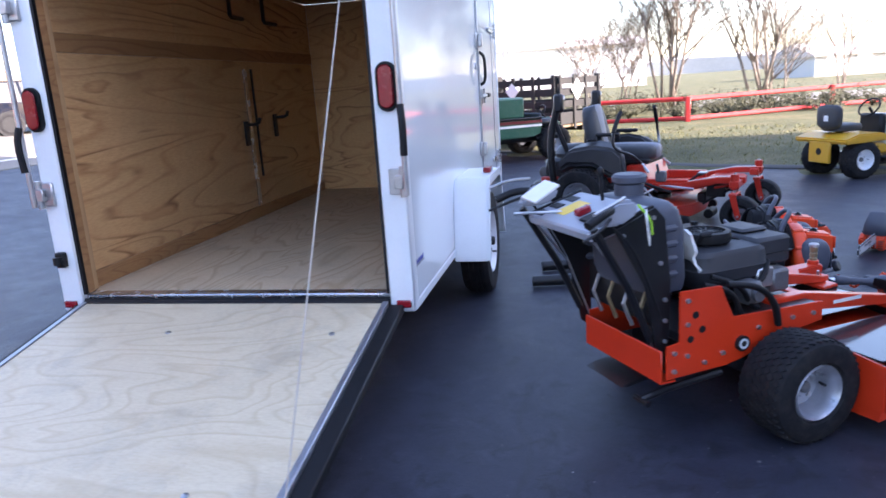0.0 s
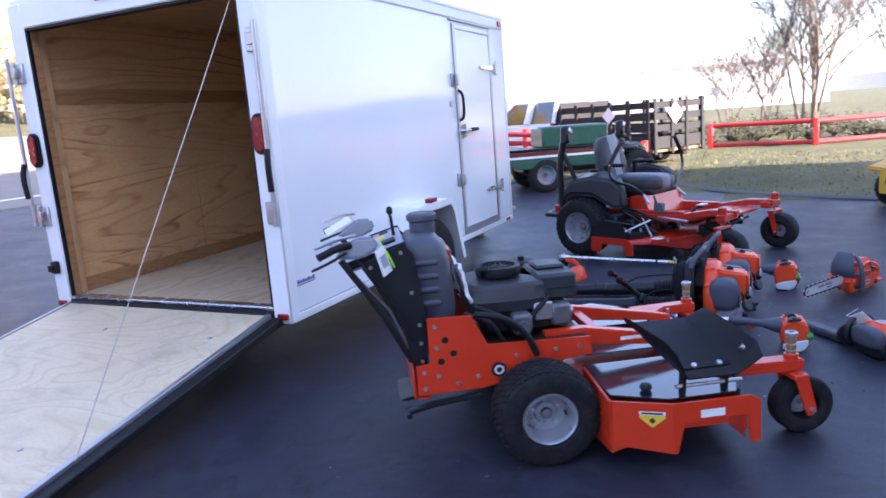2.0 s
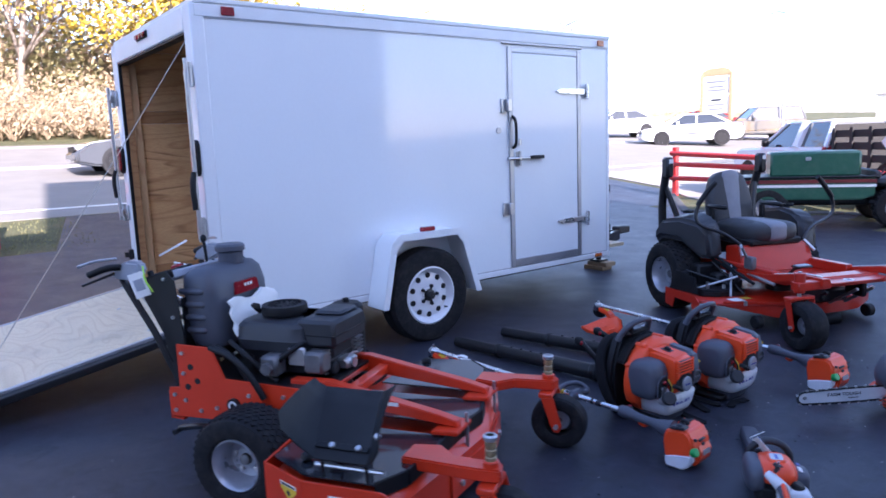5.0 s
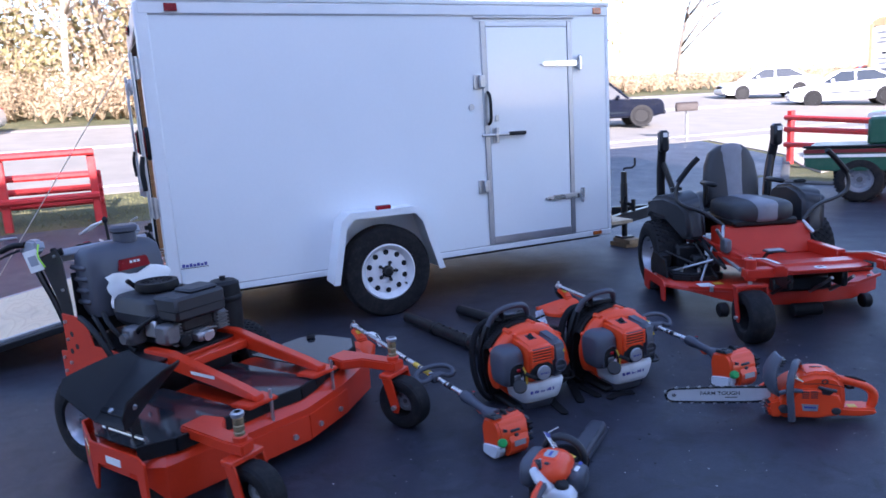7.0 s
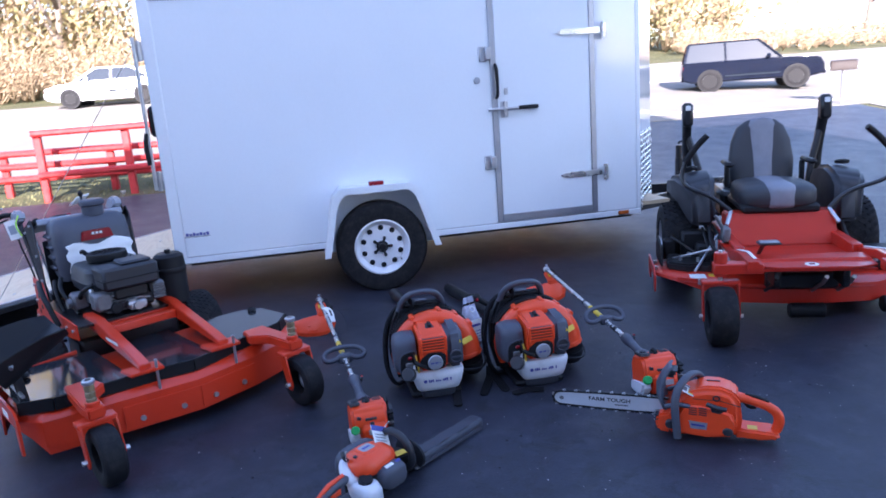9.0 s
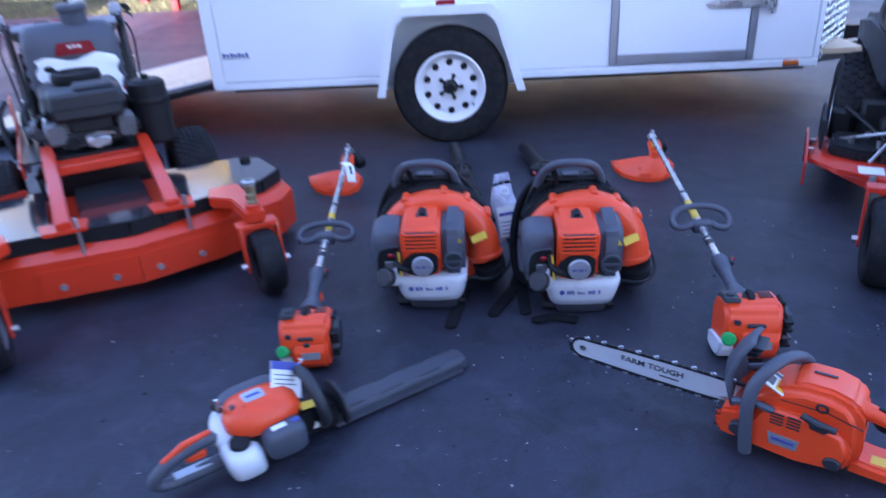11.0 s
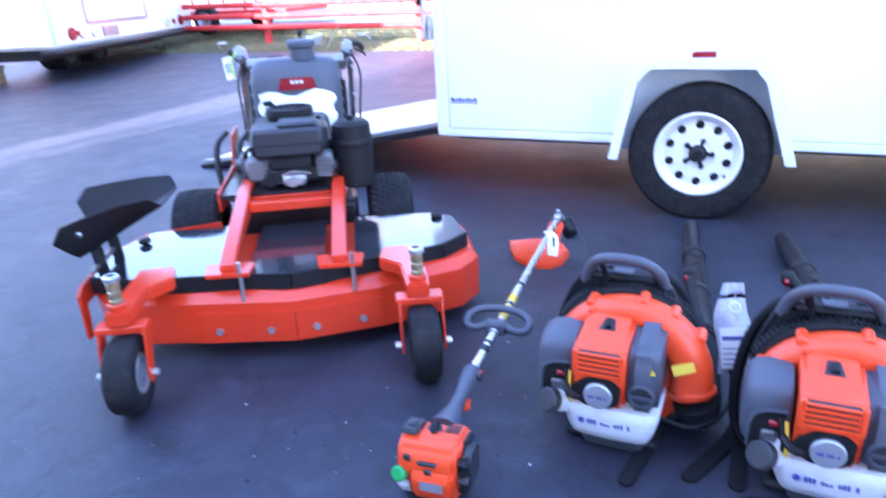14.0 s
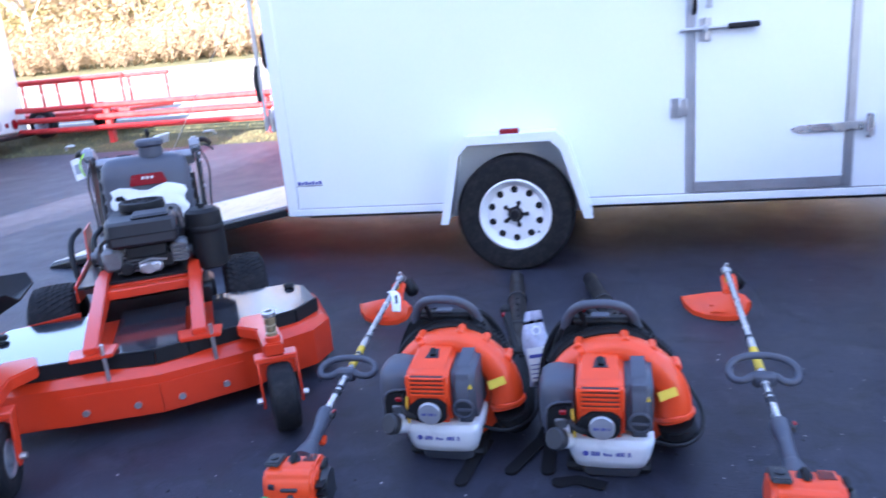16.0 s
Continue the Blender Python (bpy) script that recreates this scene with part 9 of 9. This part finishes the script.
CAR_WHITE, CAR_SILVER, CAR_BLACK = paint("white car paint", (0.75, 0.76, 0.78)), paint("silver car paint", (0.085, 0.09, 0.1), 0.2), mat("near-black blue car paint", (0.008, 0.01, 0.02), 0.08, 0, 0.04, 2, 0.0, 40, 0.0)
CAR_RED, CAR_BLUE = paint("red car paint", (0.4, 0.02, 0.02)), paint("dark blue car paint", (0.03, 0.04, 0.09))
LAMP_CLEAR = mat("clear lamp", (0.7, 0.7, 0.7), 0.15, 0.2, 0.05, 20, 0, 40, 0.4)


def vehicle(label, at, turn, body, glass_profile, length, width, wheel_r, axles, colour, category="car", group="passing cars", tail=None):
    """body and glass_profile: side outlines (x, z); +x is the nose."""
    x, y = at
    t = thing("car" if category == "car" else "pickup_truck" if category == "truck" else "utility_car", label, category, (x, y, land(x, y)), turn, group)
    hw = width / 2
    back = -length / 2 if tail is None else tail
    shell = part("body", M().prism(body, -hw, hw, "y"), colour, t, "", 0.05, 3, 50)
    # cabin, narrower at the top
    zlo = min(z for _, z in glass_profile)
    zhi = max(z for _, z in glass_profile)
    v = []
    for s in (-1, 1):
        for px, pz in glass_profile:
            v.append((px, s * (hw - 0.06 - 0.2 * (pz - zlo) / (zhi - zlo)), pz))
    n = len(glass_profile)
    f = [tuple(range(n)), tuple(range(2 * n - 1, n - 1, -1))] + [(k, (k + 1) % n, n + (k + 1) % n, n + k) for k in range(n)]
    part("window_glass", M().add(v, f), CAR_GLASS, shell, "dark window glass", 0.0)
    tops = [p for p in glass_profile if p[1] > zhi - 0.1]
    x0, x1 = min(p[0] for p in tops), max(p[0] for p in tops)
    part("roof", M().box(x0 - 0.03, x1 + 0.03, -hw + 0.24, hw - 0.24, zhi - 0.05, zhi + 0.025, 0.03), colour, shell)
    for s in (-1, 1):
        yl, yh = s * (hw - 0.055), s * (hw - 0.255)
        for k in range(n):
            a, b = glass_profile[k], glass_profile[(k + 1) % n]
            if abs(a[1] - b[1]) > 0.2:
                lo, hi = (a, b) if a[1] < b[1] else (b, a)
                part("pillar", M().tube([(lo[0], yl, lo[1]), (hi[0], yh, hi[1])], 0.045, 6), colour, shell)
        mx = (x0 + x1) / 2 + 0.1
        part("pillar", M().tube([(mx, yl, zlo), (mx - 0.03, yh, zhi)], 0.04 if category == "car" else 0.11, 6), colour, shell)
        part("mirror", M().box(x1 + 0.25, x1 + 0.38, s * (hw + 0.08) - 0.07, s * (hw + 0.08) + 0.07, zlo + 0.02, zlo + 0.17, 0.03), colour if category == "car" else BLACK_PLASTIC, shell)
        part("side_trim", M().box(axles[1] + 0.5, axles[0] - 0.5, s * hw - 0.012, s * hw + 0.012, 0.5, 0.56, 0.004), CAR_GLASS if category == "car" else STEEL, shell)
        part("headlamp", M().box(length / 2 - 0.22, length / 2 - 0.01, s * (hw - 0.2) - 0.14, s * (hw - 0.2) + 0.15, 0.62, 0.76, 0.03), LAMP_CLEAR, shell)
        part("tail_lamp", M().box(back, back + 0.1, s * (hw - 0.12) - 0.1, s * (hw - 0.12) + 0.11, 0.72, 0.95, 0.02), RED_LENS, shell)
        for ax in axles:
            part("wheel_arch", M().cyl((ax, s * (hw - 0.2), wheel_r), (ax, s * (hw + 0.004), wheel_r), wheel_r + 0.06, n=22), BLACK_PLASTIC, shell)
            fat_tyre(t, (ax, s * (hw - 0.09), wheel_r), wheel_r, 0.21, wheel_r * 0.64, s)
    part("bumper", M().box(length / 2 - 0.06, length / 2 + 0.05, -hw + 0.08, hw - 0.08, 0.38, 0.56, 0.03), colour if category == "car" else STEEL, shell)
    part("bumper", M().box(back - 0.05, back + 0.06, -hw + 0.08, hw - 0.08, 0.40, 0.58, 0.03), colour if category == "car" else STEEL, shell)
    part("grille", M().box(length / 2 - 0.02, length / 2 + 0.02, -0.45, 0.45, 0.6, 0.74, 0.01), BLACK_PLASTIC, shell)
    return t


def sedan(label, at, turn, colour):
    b = [(-2.3, 0.32), (-2.35, 0.6), (-2.28, 0.95), (-1.5, 0.99), (1.0, 0.95), (2.0, 0.82), (2.3, 0.62), (2.3, 0.32), (1.9, 0.22), (-2.0, 0.22)]
    gl = [(-1.75, 0.96), (-0.95, 1.40), (0.35, 1.43), (1.15, 0.94)]
    return vehicle(label, at, turn, b, gl, 4.6, 1.78, 0.32, (1.38, -1.35), colour)


def suv(label, at, turn, colour):
    b = [(-2.3, 0.42), (-2.35, 0.7), (-2.3, 1.08), (1.0, 1.08), (2.15, 1.0), (2.3, 0.75), (2.3, 0.42), (1.9, 0.32), (-2.0, 0.32)]
    gl = [(-2.25, 1.06), (-2.1, 1.72), (0.2, 1.76), (0.95, 1.06)]
    return vehicle(label, at, turn, b, gl, 4.6, 1.85, 0.37, (1.42, -1.38), colour)


def crew_truck(label, at, turn, colour):
    b = [(-0.75, 0.42), (-0.72, 0.93), (1.45, 0.93), (2.5, 0.89), (2.66, 0.7), (2.68, 0.42), (2.3, 0.34), (-0.75, 0.34)]
    gl = [(-0.7, 0.92), (-0.62, 1.4), (0.85, 1.43), (1.5, 0.92)]
    return vehicle(label, at, turn, b, gl, 5.36, 1.6, 0.29, (2.0, -2.4), colour, "truck", tail=-0.72)


sedan("silver sedan on the road behind the trailer", (-15.9, 4.3), -92, CAR_SILVER)
suv("red car farther along the road", (-20.5, 7.2), 90, CAR_RED)
sedan("white sedan on the sunlit road", (-25.6, -6.2), -92, CAR_WHITE)
suv("dark blue sport utility car on the road", (-14.3, 14.55), 62, CAR_BLACK).scale = (0.84, 0.84, 0.8)
sedan("white sedan on the far side of the road", (-21.3, 30.4), -122, CAR_WHITE)
suv("silver sport utility car parked across the road", (-16.5, 36.5), -130, CAR_SILVER)
sedan("white sedan parked across the road by the verge", (-15.8, 28.9), -136, CAR_WHITE)
sedan("red sedan parked across the road", (-21.0, 38.0), -130, CAR_RED)
sedan("white sedan parked beside the sign", (-19.5, 42.0), -125, CAR_WHITE)

# ---- white crew-cab truck with a stake bed ----
STAKE = mat("dark weathered stake boards", (0.022, 0.02, 0.019), 0.8, 0, 0.35, 4, 0.4, 60)
truck = crew_truck("white crew-cab truck carrying a dark wooden stake bed", (-2.31, 13.64), 148.3, CAR_WHITE)
hw = 0.76
part("bed_floor", M().box(-3.5, -0.95, -hw, hw, 0.25, 0.32, 0.01), WOOD_BLOCK, truck, "weathered plank bed floor")
part("bed_beam", M().box(-3.4, -0.8, -0.42, -0.32, 0.14, 0.249).box(-3.4, -0.8, 0.32, 0.42, 0.14, 0.249), BLACK_STEEL, truck)
for s in (-1, 1):
    side = part("stake_side", M().box(-3.5, -0.95, s * hw - 0.02, s * hw + 0.02, 0.325, 0.56, 0.005), STAKE, truck, "dark slatted side")
    for k in range(3):
        part("slat", M().box(-3.5, -0.95, s * hw - 0.02, s * hw + 0.02, 0.66 + k * 0.225, 0.79 + k * 0.225, 0.005), STAKE, side)
    for k in range(6):
        x = -3.45 + k * 0.49
        part("stake", M().box(x - 0.04, x + 0.04, s * (hw + 0.023), s * (hw + 0.055), 0.22, 1.29, 0.004) if s > 0 else M().box(x - 0.04, x + 0.04, -hw - 0.055, -hw - 0.023, 0.22, 1.29, 0.004), STAKE, side)
    part("placard", M().box(-0.12, 0.12, s * (hw + 0.058) - 0.004, s * (hw + 0.058) + 0.004, -0.12, 0.12, 0, Matrix.Translation((-2.45, 0, 1.02)) @ pose(0, 0, 0, 0, 45, 0)), PAPER, side, "white diamond placard")
gate = part("tail_gate", M().box(-3.55, -3.51, -hw, hw, 0.325, 0.56, 0.005), STAKE, truck, "dark slatted tailgate")
for k in range(3):
    part("slat", M().box(-3.55, -3.51, -hw, hw, 0.66 + k * 0.225, 0.79 + k * 0.225, 0.005), STAKE, gate)
for y in (-hw + 0.04, -0.22, 0.22, hw - 0.04):
    part("stake", M().box(-3.585, -3.553, y - 0.04, y + 0.04, 0.22, 1.29, 0.004), STAKE, gate)
part("placard", M().box(-3.594, -3.588, -0.15, 0.15, -0.15, 0.15, 0, Matrix.Translation((0, 0.15, 1.0)) @ pose(0, 0, 0, 45, 0, 0)), PAPER, gate, "white diamond placard")
part("head_board", M().box(-0.99, -0.95, -hw, hw, 0.325, 1.35, 0.005), STAKE, truck)

# ---- green utility vehicle ----
UTV_GREEN = mat("green utility paint", (0.012, 0.085, 0.05), 0.42, 0, 0.1, 4, 0.05, 90, 0.2, 0.1)
UTV_STRIPE = mat("dark red stripe", (0.16, 0.02, 0.02), 0.5, 0, 0.1, 4, 0.05, 90)
v = thing("utility_vehicle", "green utility vehicle with a cargo box and a striped flank", "utility vehicle", (-0.65, 9.75, 0), 32)
v.scale = (1.1,) * 3
part("cargo_bed", M().prism([(-1.5, 0.44), (-1.5, 0.66), (0.35, 0.66), (0.35, 0.44), (0.2, 0.38), (-1.3, 0.38)], -0.66, 0.66, "y"), UTV_GREEN, v, "green cargo bed", 0.015)
part("bed_stripe", M().box(-1.51, 0.36, -0.668, -0.661, 0.60, 0.645), UTV_STRIPE, v)
part("bed_stripe", M().box(-1.51, 0.36, -0.668, -0.661, 0.545, 0.58), PAPER, v)
part("bed_rim", M().box(-1.52, 0.37, -0.68, -0.62, 0.66, 0.69, 0.01), BLACK_PLASTIC, v)
part("cargo_lid", M().box(-0.85, 0.25, -0.3, 0.45, 0.663, 1.0, 0.03), UTV_GREEN, v, "tall green box lid")
part("lid_latch", M().box(-0.42, -0.35, -0.322, -0.3, 0.88, 0.93, 0.005), STEEL, v)
seat = part("bench_seat", M().box(0.38, 0.66, -0.55, 0.55, 0.54, 0.64, 0.04), SEAT_DARK, v, "black bench seat")
part("bench_back", M().box(0.37, 0.43, -0.55, 0.55, 0.64, 0.74, 0.02), SEAT_DARK, seat)
part("front_cowl", M().prism([(0.58, 0.42), (0.6, 0.62), (0.66, 0.68), (0.76, 0.62), (0.84, 0.5), (0.82, 0.4)], -0.5, 0.5, "y"), UTV_GREEN, v, "green front cowl", 0.05, 3, 50)
part("steering_wheel", M().tube([(0.56 + 0.06 * math.sin(a), -0.25 + 0.14 * math.cos(a), 0.76 + 0.09 * math.sin(a)) for a in [2 * math.pi * k / 14 for k in range(14)]], 0.014, 6, closed=True).cyl((0.66, -0.25, 0.64), (0.56, -0.25, 0.76), 0.016), BLACK_PLASTIC, v)
part("floor_pan", M().box(0.3, 0.8, -0.58, 0.58, 0.32, 0.379, 0.01), BLACK_STEEL, v)
part("chassis", M().box(-1.2, 0.85, -0.35, 0.35, 0.28, 0.5, 0.03), BLACK_STEEL, v)
for y in (-0.38, 0.38):
    part("headlamp", M().cyl((0.78, y, 0.54), (0.82, y, 0.53), 0.045, n=14), LAMP_CLEAR, v)
for x in (-0.9, 0.62):
    for s_ in (-1, 1):
        fat_tyre(v, (x, s_ * 0.56, 0.27), 0.27, 0.22, 0.15, s_, 18, 0.012)

# ---- yellow garden tractor ----
CREAM = mat("cream hood paint", (0.6, 0.57, 0.47), 0.35, 0, 0.06, 4, 0.03, 90, 0.3)
YELLOW_PAINT = mat("yellow tractor paint", (0.62, 0.33, 0.02), 0.38, 0, 0.08, 4, 0.03, 90, 0.25)
g = thing("garden_tractor", "yellow and cream garden tractor parked by the grass", "tractor", (3.8, 6.2, 0), 24)
g.scale = (0.84,) * 3
part("fender_deck", M().prism([(-0.3, 0.50), (-0.32, 0.56), (-0.1, 0.63), (0.3, 0.63), (0.42, 0.56), (0.42, 0.52)], -0.5, 0.5, "y"), YELLOW_PAINT, g, "yellow fender deck", 0.02)
part("rear_plate", M().box(-0.31, -0.27, -0.2, 0.2, 0.22, 0.52, 0.01), YELLOW_PAINT, g)
part("plate_mark", M().cyl((-0.3105, 0, 0.38), (-0.316, 0, 0.38), 0.05, n=14), BLACK_PLASTIC, g)
part("hood", M().loft([[(x, y * w, z) for y, z in ((-0.24, 0.42), (-0.25, 0.6), (-0.2, 0.78 + d), (-0.1, 0.83 + d), (0.1, 0.83 + d), (0.2, 0.78 + d), (0.25, 0.6), (0.24, 0.42))] for x, w, d in ((0.62, 0.9, 0.02), (0.7, 1.0, 0.03), (1.1, 1.0, -0.02), (1.35, 0.92, -0.09), (1.42, 0.7, -0.16))]), CREAM, g, "cream engine hood", 0.01, 2, 50)
for s in (-1, 1):
    part("hood_panel", M().box(0.78, 1.28, s * 0.252 - 0.006, s * 0.252 + 0.006, 0.5, 0.68, 0.004), SILVER, g)
part("dash", M().box(0.52, 0.64, -0.2, 0.2, 0.5, 0.86, 0.03), BLACK_PLASTIC, g)
part("side_panel", M().box(0.4, 1.3, -0.2, 0.2, 0.3, 0.44, 0.02), YELLOW_PAINT, g)
part("steering_wheel", M().tube([(0.5 + 0.08 * math.sin(a), 0.17 * math.cos(a), 0.95 + 0.12 * math.sin(a)) for a in [2 * math.pi * k / 14 for k in range(14)]], 0.014, 6, closed=True).cyl((0.6, 0, 0.82), (0.5, 0, 0.95), 0.02), BLACK_PLASTIC, g)
seat = part("seat", M().ball((0.05, 0, 0.7), (0.22, 0.22, 0.06), 16, 0.5), SEAT_DARK, g, "black seat")
part("seat_back", M().ball((-0.16, 0, 0.86), (0.055, 0.22, 0.17), 16, 0.5), SEAT_DARK, seat)
part("seat_mark", M().box(-0.222, -0.217, -0.04, 0.04, 0.8, 0.88), PAPER, seat)
part("foot_rest", M().box(0.35, 0.75, -0.45, 0.45, 0.26, 0.30, 0.01), BLACK_STEEL, g)
part("front_axle", M().box(1.12, 1.2, -0.4, 0.4, 0.2, 0.28, 0.01), BLACK_STEEL, g)
for s in (-1, 1):
    fat_tyre(g, (0.05, s * 0.37, 0.265), 0.265, 0.24, 0.14, s, 22, 0.008, WHITE_RIM)
    fat_tyre(g, (1.15, s * 0.42, 0.19), 0.19, 0.15, 0.1, s, 0, 0.0, WHITE_RIM)

# ---- white service trailer by the fence ----
c1, c2 = Vector((-3.66, -8.05)), Vector((-8.1, -9.5))
ux = (c2 - c1).normalized()
turn = math.degrees(math.atan2(ux.y, ux.x))
CAMPER = mat("white camper shell", (0.74, 0.73, 0.71), 0.4, 0, 0.05, 1, 0.03, 40, 0.2)
PINK = mat("faded red panel", (0.72, 0.52, 0.48), 0.45, 0, 0.1, 2, 0.03, 60)
r = thing("service_trailer", "large white service trailer with round tail lamps on dark asphalt", "trailer", (c1.x, c1.y, 0), turn)
LR = (c2 - c1).length
part("body", M().box(0, LR, 0.0, 2.4, 0.52, 2.9, 0.06), CAMPER, r)
part("rear_door", M().box(0.95, 2.75, -0.012, -0.001, 0.88, 2.5, 0.004), CAMPER, r, "white rear door")
part("door_frame", M().box(0.88, 0.945, -0.016, -0.001, 0.84, 2.55).box(2.755, 2.82, -0.016, -0.001, 0.84, 2.55).box(0.945, 2.755, -0.016, -0.001, 0.82, 0.875), ALUMINIUM, r)
part("side_panel", M().box(0.12, 0.85, -0.010, -0.001, 1.1, 1.75), PINK, r, "faded red painted panel")
part("side_panel", M().box(2.9, 3.7, -0.010, -0.001, 1.1, 1.75), PINK, r)
part("bumper", M().box(-0.02, LR + 0.02, -0.08, 0.3, 0.44, 0.52, 0.02), BLACK_STEEL, r)
for x, m_, rr in ((0.45, RED_LENS, 0.1), (0.72, LAMP_CLEAR, 0.09), (1.05, LAMP_CLEAR, 0.09), (3.5, LAMP_CLEAR, 0.09), (4.1, RED_LENS, 0.1), (3.8, RED_LENS, 0.05), (0.6, RED_LENS, 0.04)):
    part("tail_lamp", M().cyl((x, -0.03, 0.72), (x, 0.0, 0.72), rr, n=18, c=0.006), m_, r)
part("plate_blank", M().box(1.3, 1.75, -0.02, -0.005, 0.62, 0.78), ALUMINIUM, r)
for x in (2.2, 3.1):
    fat_tyre(r, (x, 1.5, 0.33), 0.33, 0.5, 0.2, -1)
part("axle_frame", M().box(0.5, LR - 0.3, 0.6, 1.8, 0.33, 0.52), BLACK_STEEL, r)
step = thing("entry_step", "low timber step beside the service trailer", "step", (-3.1, -9.6, 0), turn)
part("tread", M().box(-0.6, 0.6, -0.3, 0.3, 0.24, 0.29, 0.006), WOOD_BLOCK, step)
part("riser", M().box(-0.58, 0.58, -0.28, 0.28, 0.0, 0.239), WOOD_BLOCK, step)

# ---- roadside furniture ----
z = land(-9.75, 13.95) - 0.2
mb = thing("mailbox", "brown metal mailbox on a thin post beside the driveway", "mailbox", (-9.75, 13.95, z), -35)
part("post", M().cyl((0, 0, -0.05), (0, 0, 1.0), 0.035, n=10), STEEL, mb)
part("box", M().prism([(-0.13, 0.0), (0.13, 0.0), (0.13, 0.16), (0.09, 0.22), (0, 0.245), (-0.09, 0.22), (-0.13, 0.16)], -0.28, 0.28, "y", Matrix.Translation((0, 0, 1.0))), mat("brown mailbox paint", (0.03, 0.018, 0.014), 0.6), mb, "", 0.01)
part("base", M().box(-0.12, 0.12, -0.12, 0.12, 0.0, 0.12, 0.02), CONCRETE, mb)

sx, sy = -19.1, 36.7
z = land(sx, sy)
sg = thing("sign_board", "tall roadside sign with white panels between tan posts", "sign", (sx, sy, z), 8)
sg.scale = (0.75, 1.0, 0.8)
TAN = mat("tan sign frame", (0.42, 0.3, 0.16), 0.7, 0, 0.12, 3, 0.1, 40)
for s in (-1, 1):
    part("post", M().box(s * 1.15 - 0.14, s * 1.15 + 0.14, -0.14, 0.14, -0.1, 4.6, 0.03), TAN, sg)
part("crown", M().prism([(-1.2, 4.4), (1.2, 4.4), (1.1, 4.75), (0.6, 4.95), (-0.6, 4.95), (-1.1, 4.75)], -0.12, 0.12, "y"), TAN, sg, "", 0.02)
part("panel", M().box(-1.0, 1.0, -0.1, 0.1, 3.1, 4.3, 0.02), PAPER, sg, "white sign panel")
part("panel", M().box(-1.0, 1.0, -0.1, 0.1, 1.7, 2.95, 0.02), PAPER, sg, "white sign panel")
for z0, w in ((3.9, 0.8), (3.55, 0.6), (3.3, 0.75), (2.6, 0.4), (2.25, 0.7), (1.95, 0.55)):
    part("writing_bar", M().box(-w, w, -0.106, -0.1005, z0, z0 + 0.14), DARK_PRINT_AND_SHADE if z0 == 2.6 else ALUMINIUM, sg)

for x, y, hgt, lean in ((-14.3, 35.0, 6.6, 0), (-3.1, 35.5, 9.5, 0), (-2.6, 28.5, 8.0, 0)):
    z = land(x, y)
    p = thing("lamp_pole", "thin grey roadside pole against the bright sky", "pole", (x, y, z), 0, "roadside poles")
    part("shaft", M().cyl((0, 0, -0.1), (0, 0, hgt), 0.07, 0.045, n=10), ALUMINIUM, p)
    part("arm", M().tube([(0, 0, hgt - 0.05), (-0.5, 0.2, hgt + 0.12), (-1.0, 0.4, hgt + 0.1)], 0.03, 6), ALUMINIUM, p)

# low buildings beyond the field and across the road
for nm, lab, x, y, w, d, hgt, tn in (("shed", "long low pale shed beyond the field", 24.0, 70.0, 9, 6, 1.9, 20), ("store", "pale low warehouse far across the road", -10.0, 85.0, 34, 12, 4.5, 10)):
    z = land(x, y)
    b = thing(nm, lab, "building", (x, y, z), tn, "far buildings")
    part("wall", M().box(-w / 2, w / 2, -d / 2, d / 2, -0.3, hgt), CAMPER if nm == "store" else mat("pale shed wall", (0.55, 0.53, 0.5), 0.8, 0, 0.06, 1, 0.05, 30), b)
    part("roof", M().prism([(-d / 2 - 0.4, hgt), (0, hgt + 1.1), (d / 2 + 0.4, hgt), (d / 2 + 0.4, hgt - 0.15), (-d / 2 - 0.4, hgt - 0.15)], -w / 2 - 0.4, w / 2 + 0.4, "x"), mat("pale metal roof", (0.52, 0.48, 0.45), 0.6, 0.0, 0.08, 1, 0.05, 30), b)
    for k in range(int(w // 3)):
        part("window", M().box(-w / 2 + 1 + k * 3, -w / 2 + 2.6 + k * 3, -d / 2 - 0.05, -d / 2 + 0.05, 1.2, 2.0), ALUMINIUM, b)
